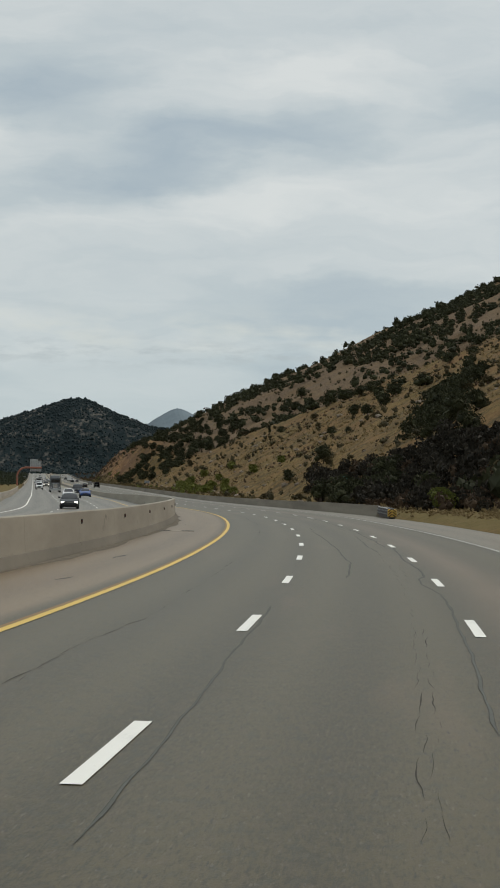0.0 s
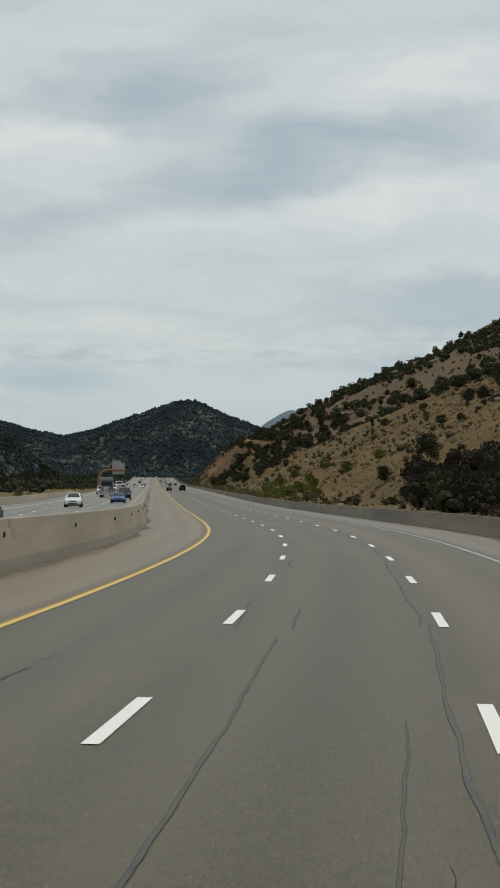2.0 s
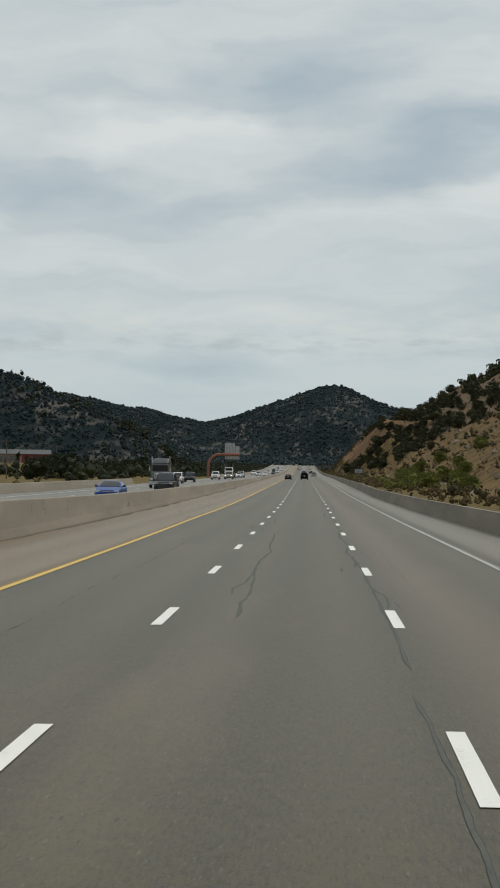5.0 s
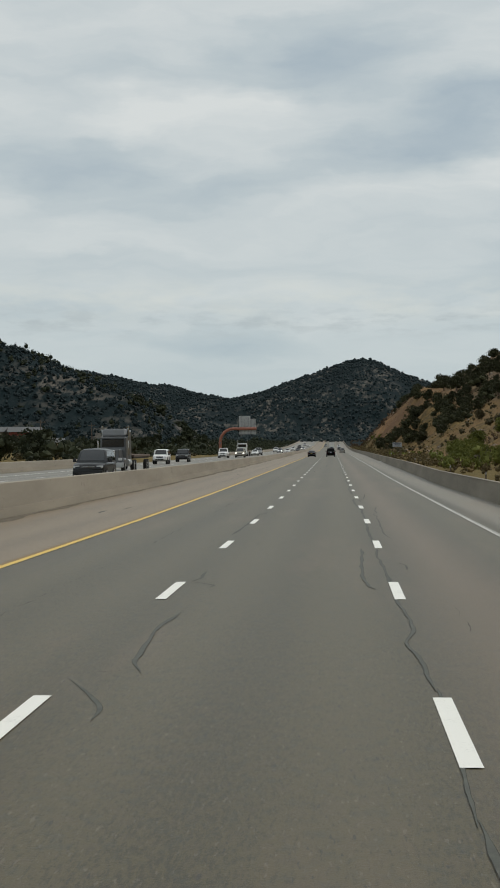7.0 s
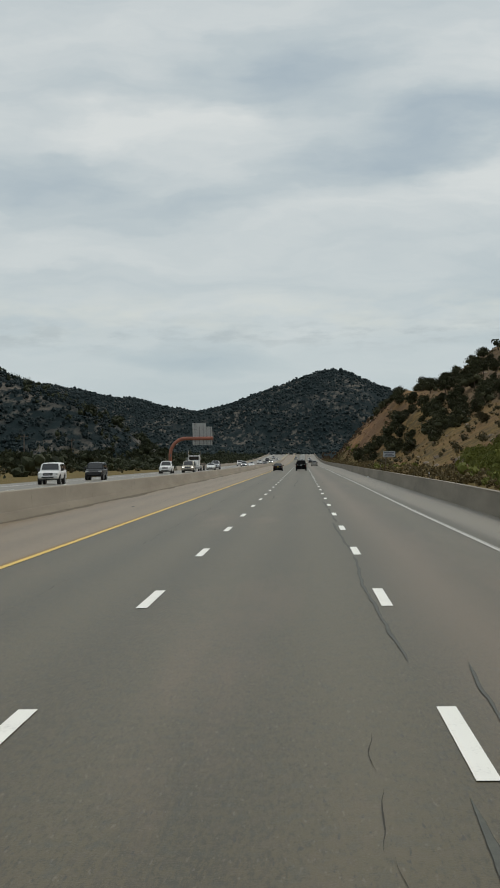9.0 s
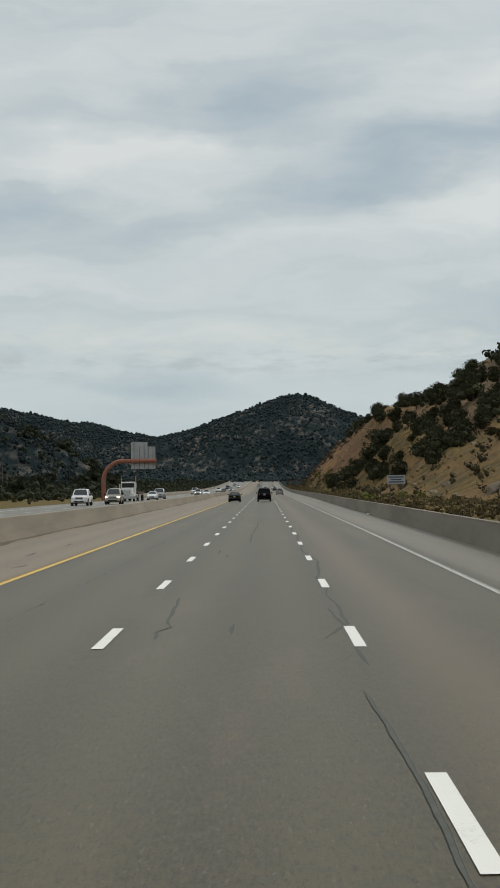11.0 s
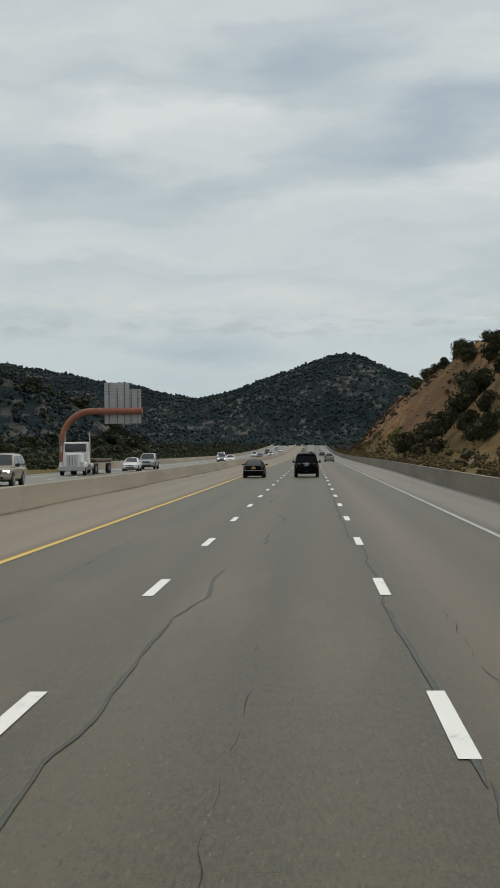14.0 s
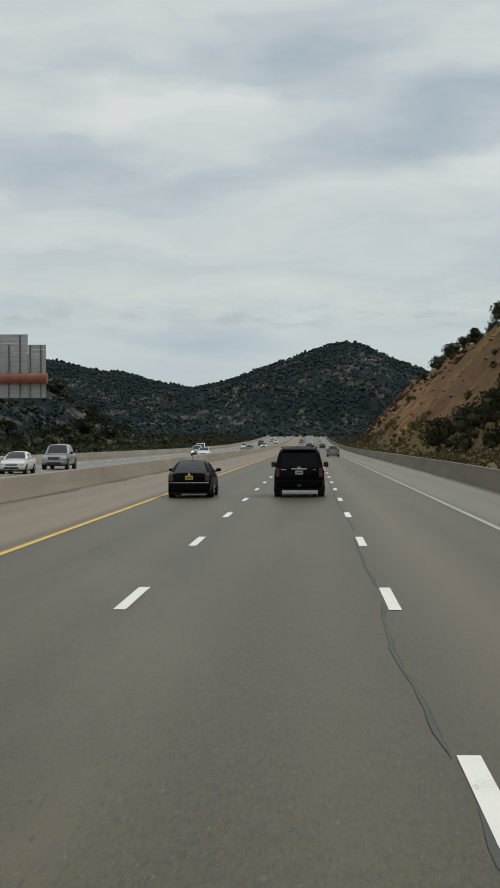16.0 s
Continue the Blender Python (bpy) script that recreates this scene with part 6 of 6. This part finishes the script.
sealed(0.13, (60.1, 3.29), (64.8, 3.24), (67.3, 3.35), (70.8, 3.23), (77.2, 3.26), (85.1, 3.4))
sealed(0.11, (83.4, 1.14), (88.1, 1.08))
sealed(0.08, (87.5, 0.08), (90.4, 0))
sealed(0.08, (84.4, 3.23), (86.8, 3.3), (92.6, 3.2), (97.8, 3.26), (102.2, 3.21), (108.6, 3.37))
sealed(0.08, (83.2, 0.24), (84.7, 0.17))
sealed(0.12, (103.5, 0.42), (104.4, 0.42), (105.3, 0.28), (107.6, 0.31), (108.6, 0.19))
sealed(0.11, (171.2, 1.12), (172.4, 1.14), (174.2, 1.03), (175.6, 1.15))
sealed(0.06, (175.9, 0.79), (177.9, 0.75), (179.6, 0.95), (184.9, 0.95))
crack_and_shade(0.02, (172.5, 2.74), (173.1, 2.55), (174.4, 2.81), (175.2, 2.65))
sealed(0.09, (173.2, 3.64), (176.2, 3.72), (177.6, 3.55), (186.2, 3.55), (189.5, 3.48))
crack_and_shade(0.02, (177.3, 4.43), (186.4, 4.37))
sealed(0.11, (195.7, 0.98), (208.3, 0.91))
sealed(0.1, (197.6, 3.56), (205.2, 3.41), (211.3, 3.5))
crack_and_shade(0.02, (203.2, 4.63), (207.9, 4.43), (209.9, 4.24))
sealed(0.18, (220.7, 0.66), (221.4, 0.62), (223, 0.05))
sealed(0.15, (223.4, 0.73), (224.2, 0.55), (225.5, 0.46), (227.4, 0.4), (229.2, 0.5))
sealed(0.09, (222.3, 3.61), (224.5, 3.58), (226, 3.47), (227, 3.61), (228.3, 3.66), (230.5, 3.58), (236.2, 3.57))
crack_and_shade(0.02, (227, 4.33), (230.5, 4.36))
sealed(0.15, (248.9, -0.16), (254, -0.14))
sealed(0.14, (244.7, 0.77), (245.6, 0.74))
sealed(0.11, (246.5, 3.53), (254.2, 3.56))
sealed(0.06, (247.6, 4.03), (250.6, 3.93), (252.3, 3.97))
sealed(0.15, (272.2, 3.45), (279.5, 3.43))
sealed(0.07, (274.4, 3.79), (277.4, 3.7), (279.3, 3.91), (285.9, 4.13))
sealed(0.16, (354.6, 0.69), (355.9, 0.63))
sealed(0.11, (356.5, 0.83), (357.6, 0.67), (360.7, 0.66), (363.1, 0.58))
sealed(0.12, (355.2, 1.78), (357, 1.82))
sealed(0.1, (354.4, 3.13), (356.9, 3.64), (361.2, 3.66))
sealed(0.06, (362.9, 3.54), (365.3, 3.62))
sealed(0.17, (380.1, 1.13), (382.1, 1.04))
sealed(0.09, (382.4, 0.75), (383.4, 0.68), (384.3, 0.75), (385.7, 0.65))
sealed(0.08, (381.4, 3.65), (385.8, 3.54), (389.2, 3.65))
crack_and_shade(0.02, (385.1, 4.12), (386.8, 4.17), (387.5, 4.13))
sealed(0.11, (406.8, 1.69), (419.7, 1.84))
sealed(0.14, (405.5, 3.57), (414.5, 3.67))
sealed(0.06, (409, 4.04), (409.8, 3.99), (411.2, 4.19), (415.3, 4.16))
sealed(0.08, (434.1, 0.58), (434.8, 0.63), (435.5, 0.57), (435.9, 0.71), (438.8, 0.61), (440.2, 0.7), (448.1, 0.66))
sealed(0.13, (433.7, 3.56), (438.2, 3.67))
crack_and_shade(0.02, (440.2, 4.36), (442.5, 4.25))
sealed(0.1, (463.4, 1.39), (464.3, 1.38), (464.9, 1.45), (465.7, 1.35))
crack_and_shade(0.02, (466.2, 1.72), (467.2, 1.75), (471.2, 1.53), (474.3, 1.54))
sealed(0.06, (468.6, 1.41), (469.8, 1.47))
sealed(0.12, (462.4, 3.68), (463.2, 3.68))
sealed(0.06, (466.4, 3.45), (474.2, 3.45))
sealed(0.12, (492, 0.83), (493.2, 0.73), (494.8, 0.73), (499.4, 0.99))
sealed(0.14, (491.2, 3.48), (501.6, 3.54))
sealed(0.11, (183.3, 0.98), (187.8, 0.92), (192.8, 1.12), (196.2, 0.97))
sealed(0.15, (183.4, 3.05), (185.4, 3.07))
sealed(0.13, (185.3, 3.45), (190.4, 3.49), (192.5, 3.35))
crack_and_shade(0.02, (188.4, 4.4), (193.8, 4.5))
sealed(0.14, (210, 0.3), (210.6, 0.44), (212.8, 0.2))
sealed(0.09, (213.3, -0.16), (215.6, -0.38), (218.4, -0.39))
sealed(0.15, (208.4, 1), (210.3, 1))
sealed(0.1, (209.7, 3.56), (212.7, 3.65), (214.1, 3.57), (217.4, 3.53))
crack_and_shade(0.02, (212.4, 4.21), (218, 4.29))
sealed(0.06, (208.4, 1.65), (209.1, 1.61))
sealed(0.15, (233.1, 0.56), (233.6, 0.62), (234.2, 0.2))
sealed(0.13, (234.4, 0.16), (235, 0.29), (236.5, 0.23))
sealed(0.15, (232.8, 3.3), (233.4, 3.19), (234.6, 3.13), (243.2, 3.22))
sealed(0.09, (234.4, 3.61), (240.3, 3.52), (243.1, 3.58))
sealed(0.06, (236.8, 3.99), (238.1, 4.03), (238.7, 3.92))
sealed(0.12, (261, -0.1), (262.4, -0.11), (263.2, 0.07), (264.5, 0.09))
sealed(0.12, (259.6, 3.61), (267.7, 3.59), (270, 3.51))
sealed(0.07, (259.8, 4.01), (261, 4.08), (262, 3.94), (263.9, 4.11), (265.6, 4.09), (269.8, 4.28))
sealed(0.13, (368, 3.58), (369.1, 3.53), (371.8, 3.69), (378, 3.85))
sealed(0.13, (392.8, 1.63), (394.2, 1.68), (403.3, 1.64))
sealed(0.1, (393.3, 3.66), (395.1, 3.59), (401.7, 3.74))
crack_and_shade(0.02, (396.5, 4.1), (401.3, 4.15))
sealed(0.12, (421.8, 1.81), (425, 1.79), (427.7, 1.86))
sealed(0.12, (421.6, 3.57), (426.5, 3.62))
crack_and_shade(0.02, (426, 4.12), (428, 4.14))
sealed(0.11, (450.3, 0.88), (451, 0.95), (454.7, 0.81), (456.6, 0.9))
sealed(0.14, (449.2, 3.55), (450.8, 3.57))
sealed(0.08, (454.2, 3.68), (457.7, 3.57), (460.5, 3.66))
crack_and_shade(0.02, (454.8, 4.33), (459.2, 4.47))
sealed(0.11, (476, 1.62), (477, 1.64), (479.8, 1.34))
sealed(0.15, (475.1, 3.5), (475.8, 3.4), (479.2, 3.46), (485.1, 3.44))
crack_and_shade(0.02, (23.4, 2.65), (36.6, 2.73))
sealed(0.08, (32.6, 3.49), (36.6, 3.2))
crack_and_shade(0.02, (39.4, 0.03), (42.1, -0.01))
sealed(0.09, (54.7, 2.76), (60.2, 2.61))
sealed(0.07, (84.5, 0.17), (87.7, 0.08))
sealed(0.09, (175.4, 1.15), (183.5, 0.98))
crack_and_shade(0.02, (186.2, 4.37), (188.6, 4.4))
crack_and_shade(0.02, (209.7, 4.24), (212.6, 4.21))
sealed(0.11, (253.8, -0.14), (261.2, -0.1))
sealed(0.1, (254, 3.56), (259.8, 3.61))
sealed(0.06, (252.1, 3.97), (260, 4.01))
sealed(0.11, (355.7, 0.63), (356.7, 0.83))
sealed(0.07, (361, 3.66), (363.1, 3.54))
sealed(0.08, (365.1, 3.62), (368.2, 3.58))
sealed(0.08, (389, 3.65), (393.5, 3.66))
crack_and_shade(0.02, (387.3, 4.13), (396.7, 4.1))
sealed(0.1, (419.5, 1.84), (422, 1.81))
sealed(0.11, (414.3, 3.67), (421.8, 3.57))
sealed(0.08, (447.9, 0.66), (450.5, 0.88))
sealed(0.11, (438, 3.67), (449.4, 3.55))
crack_and_shade(0.02, (442.3, 4.25), (455, 4.33))
sealed(0.07, (465.5, 1.35), (468.8, 1.41))
sealed(0.07, (474.1, 1.54), (476.2, 1.62))
sealed(0.08, (463, 3.68), (466.6, 3.45))
sealed(0.09, (474, 3.45), (475.3, 3.5))
sealed(0.1, (192.3, 3.35), (197.8, 3.56))
crack_and_shade(0.02, (193.6, 4.5), (203.4, 4.63))
sealed(0.08, (217.2, 3.53), (222.5, 3.61))
sealed(0.09, (242.9, 3.58), (246.7, 3.53))
sealed(0.11, (269.8, 3.51), (272.4, 3.45))
sealed(0.09, (377.8, 3.85), (381.6, 3.65))
sealed(0.1, (403.1, 1.64), (407, 1.69))
sealed(0.1, (401.5, 3.74), (405.7, 3.57))
crack_and_shade(0.02, (401.1, 4.15), (409.2, 4.04))
sealed(0.11, (426.3, 3.62), (433.9, 3.56))
sealed(0.09, (450.6, 3.57), (454.4, 3.68))
sealed(0.09, (460.3, 3.66), (462.6, 3.68))
sealed(0.12, (484.9, 3.44), (491.4, 3.48))
# dry cracks along the joints and across the lanes; long 0.02 mid-lane runs paint faint shade
crack_and_shade(0.02, (185.2, 1.48), (185.3, 3.39))
crack_and_shade(0.02, (185.7, 1.46), (190.3, 1.25))
crack_and_shade(0.02, (186.9, 3.92), (193.7, 3.89))
crack_and_shade(0.025, (210.2, 0.4), (210, 0.95))
crack_and_shade(0.02, (208.8, 1.11), (208.9, 1.46))
crack_and_shade(0.02, (209.4, 2.1), (209.6, 2.33))
crack_and_shade(0.02, (246.8, -1.34), (246, 1))
crack_and_shade(0.02, (260.6, 2.87), (264, 2.94))
crack_and_shade(0.03, (374.8, 0.79), (375.8, 0.87))
crack_and_shade(0.03, (378.7, -1.65), (381.2, -1.59))
crack_and_shade(0.025, (427.7, 1.86), (432.3, 1.85))
crack_and_shade(0.025, (429.9, 3.78), (428.9, 4.05))
crack_and_shade(0.025, (451, 1.35), (451.2, 2.55))
crack_and_shade(0.02, (451.6, 1.85), (458.4, 1.82))
crack_and_shade(0.03, (457, 0.21), (458, -0.16), (459.4, -0.3), (459.9, -0.18))
crack_and_shade(0.02, (481, 1.19), (484.5, 1.2))
crack_and_shade(0.025, (484, -0.92), (485.4, -0.81))
crack_and_shade(0.02, (481.4, 3.86), (481.4, 4.2))
crack_and_shade(0.02, (9.8, 2.64), (25.6, 2.81))
crack_and_shade(0.02, (13.4, 1.95), (13.2, 2.38))
crack_and_shade(0.035, (16.6, -1.89), (21, -1.97), (25.4, -1.78), (28.7, -1.83))
crack_and_shade(0.02, (36.4, 2.93), (48.7, 3.02))
crack_and_shade(0.03, (49.5, -0.67), (47.6, -0.19))
crack_and_shade(0.02, (60, 3.01), (68.3, 3.01))
crack_and_shade(0.03, (65.2, -0.55), (71.6, -0.48))
crack_and_shade(0.03, (62.5, -0.62), (63.5, -0.73), (64.2, -0.57))
crack_and_shade(0.03, (69.5, -1.97), (79.6, -1.95))
crack_and_shade(0.02, (83.8, 2.9), (95.9, 2.9))
crack_and_shade(0.03, (91.7, -2.18), (93.4, -1.85), (101, -1.89))
crack_and_shade(0.03, (106.1, 2.13), (104.4, 2.36))
crack_and_shade(0.035, (109.6, -2.01), (116.5, -1.91))
crack_and_shade(0.02, (107, 2.89), (117.2, 3.05))
crack_and_shade(0.025, (175.8, 2.73), (178.8, 2.67))
crack_and_shade(0.02, (173.2, 3.8), (178, 3.93))
crack_and_shade(0.02, (196.4, 3.77), (205.2, 3.61))
crack_and_shade(0.02, (223.3, -0.03), (223.7, 0.74))
crack_and_shade(0.025, (245.8, 0.47), (245.7, 1.24))
crack_and_shade(0.02, (273.8, 2.86), (281.8, 2.93))
crack_and_shade(0.03, (277.6, -0.07), (278.8, 0.51))
crack_and_shade(0.03, (273.5, 0.77), (273.9, 1.1))
crack_and_shade(0.025, (356, 1.01), (356.2, 1.79))
crack_and_shade(0.03, (391.9, -1.83), (394.4, -1.77))
crack_and_shade(0.025, (405.4, 0.55), (405.4, 1.24))
crack_and_shade(0.02, (435.2, 1.91), (445.6, 1.94))
crack_and_shade(0.025, (435.6, 0.27), (435.7, 1.11))
crack_and_shade(0.03, (436, 2.12), (436, 2.4))
crack_and_shade(0.03, (445.4, -1.75), (448.6, -1.53))
crack_and_shade(0.025, (465.6, 1.07), (465.9, 1.54))
crack_and_shade(0.03, (468.8, -0.34), (470.3, -0.09), (471.3, -0.13), (472.1, -0.46))
crack_and_shade(0.02, (464.9, 0.7), (469.8, 0.83))
r2 = np.random.default_rng(31)
for s0, s1 in ((112, 168), (286, 352), (503, 640)):           # the joint beside the slow lane's dashes, where it is seen from far off
    s = float(s0)
    while s < s1:
        length = float(r2.uniform(8, 18))
        sealed(0.09, (s, 3.5 + float(r2.uniform(-0.1, 0.1))), (s + length * 0.5, 3.5 + float(r2.uniform(-0.12, 0.12))), (s + length, 3.5 + float(r2.uniform(-0.1, 0.1))))
        s += length + float(r2.uniform(-0.5, 2.5))
s = -20.0
while s < 640:                                    # the broken joint in the fast lane
    length = float(r2.uniform(5, 16))
    a = -1.92 + float(r2.uniform(-0.06, 0.06))
    crack_and_shade(0.04, (s, a), (s + length, a + float(r2.uniform(-0.1, 0.1))))
    s += length + float(r2.uniform(2, 12))
for i in range(14):
    s0 = float(r2.uniform(20, 420))
    a = float(r2.uniform(-6.4, -4.4))
    snake("shoulder_patch", ((s0, a), (s0 + float(r2.uniform(1.2, 3.2)), a + float(r2.uniform(-0.2, 0.2)))), 0.13, PATCH, 900 + i, 0.06, 0.005, 0.2)


# ---- dirt drifted against the barriers ----
def dirt_drift(foot_of, side, s0, s1, seed):
    """A thin ragged strip of grit along a barrier's foot; side +1 spreads to the right."""
    r = np.random.default_rng(seed)
    n = int((s1 - s0) / 1.5)
    ss = np.linspace(s0, s1, n + 1)
    soft = np.hanning(9) / np.hanning(9).sum()
    wide = np.convolve(r.random(n + 9), soft, mode="valid")
    wide = np.clip(0.08 + 1.2 * (wide - 0.45) + 0.12 * r.random(n + 1), 0.04, 0.6)
    foot = np.array([float(foot_of(q)) for q in ss])
    rows = [(foot - side * 0.01, 0.03), (foot + side * wide * 0.5, 0.012), (foot + side * wide, 0.003)]
    verts = np.concatenate([road_point(ss, o, z) for o, z in rows])
    faces = []
    for k in range(2):
        for i in range(n):
            q = (k * (n + 1) + i, k * (n + 1) + i + 1, (k + 1) * (n + 1) + i + 1, (k + 1) * (n + 1) + i)
            faces.append(q if side < 0 else q[::-1])
    attach("dirt_drift", mesh_of("dirt_drift", verts, faces, GRIME), road)


dirt_drift(median_off, 1, -60, 640, 61)
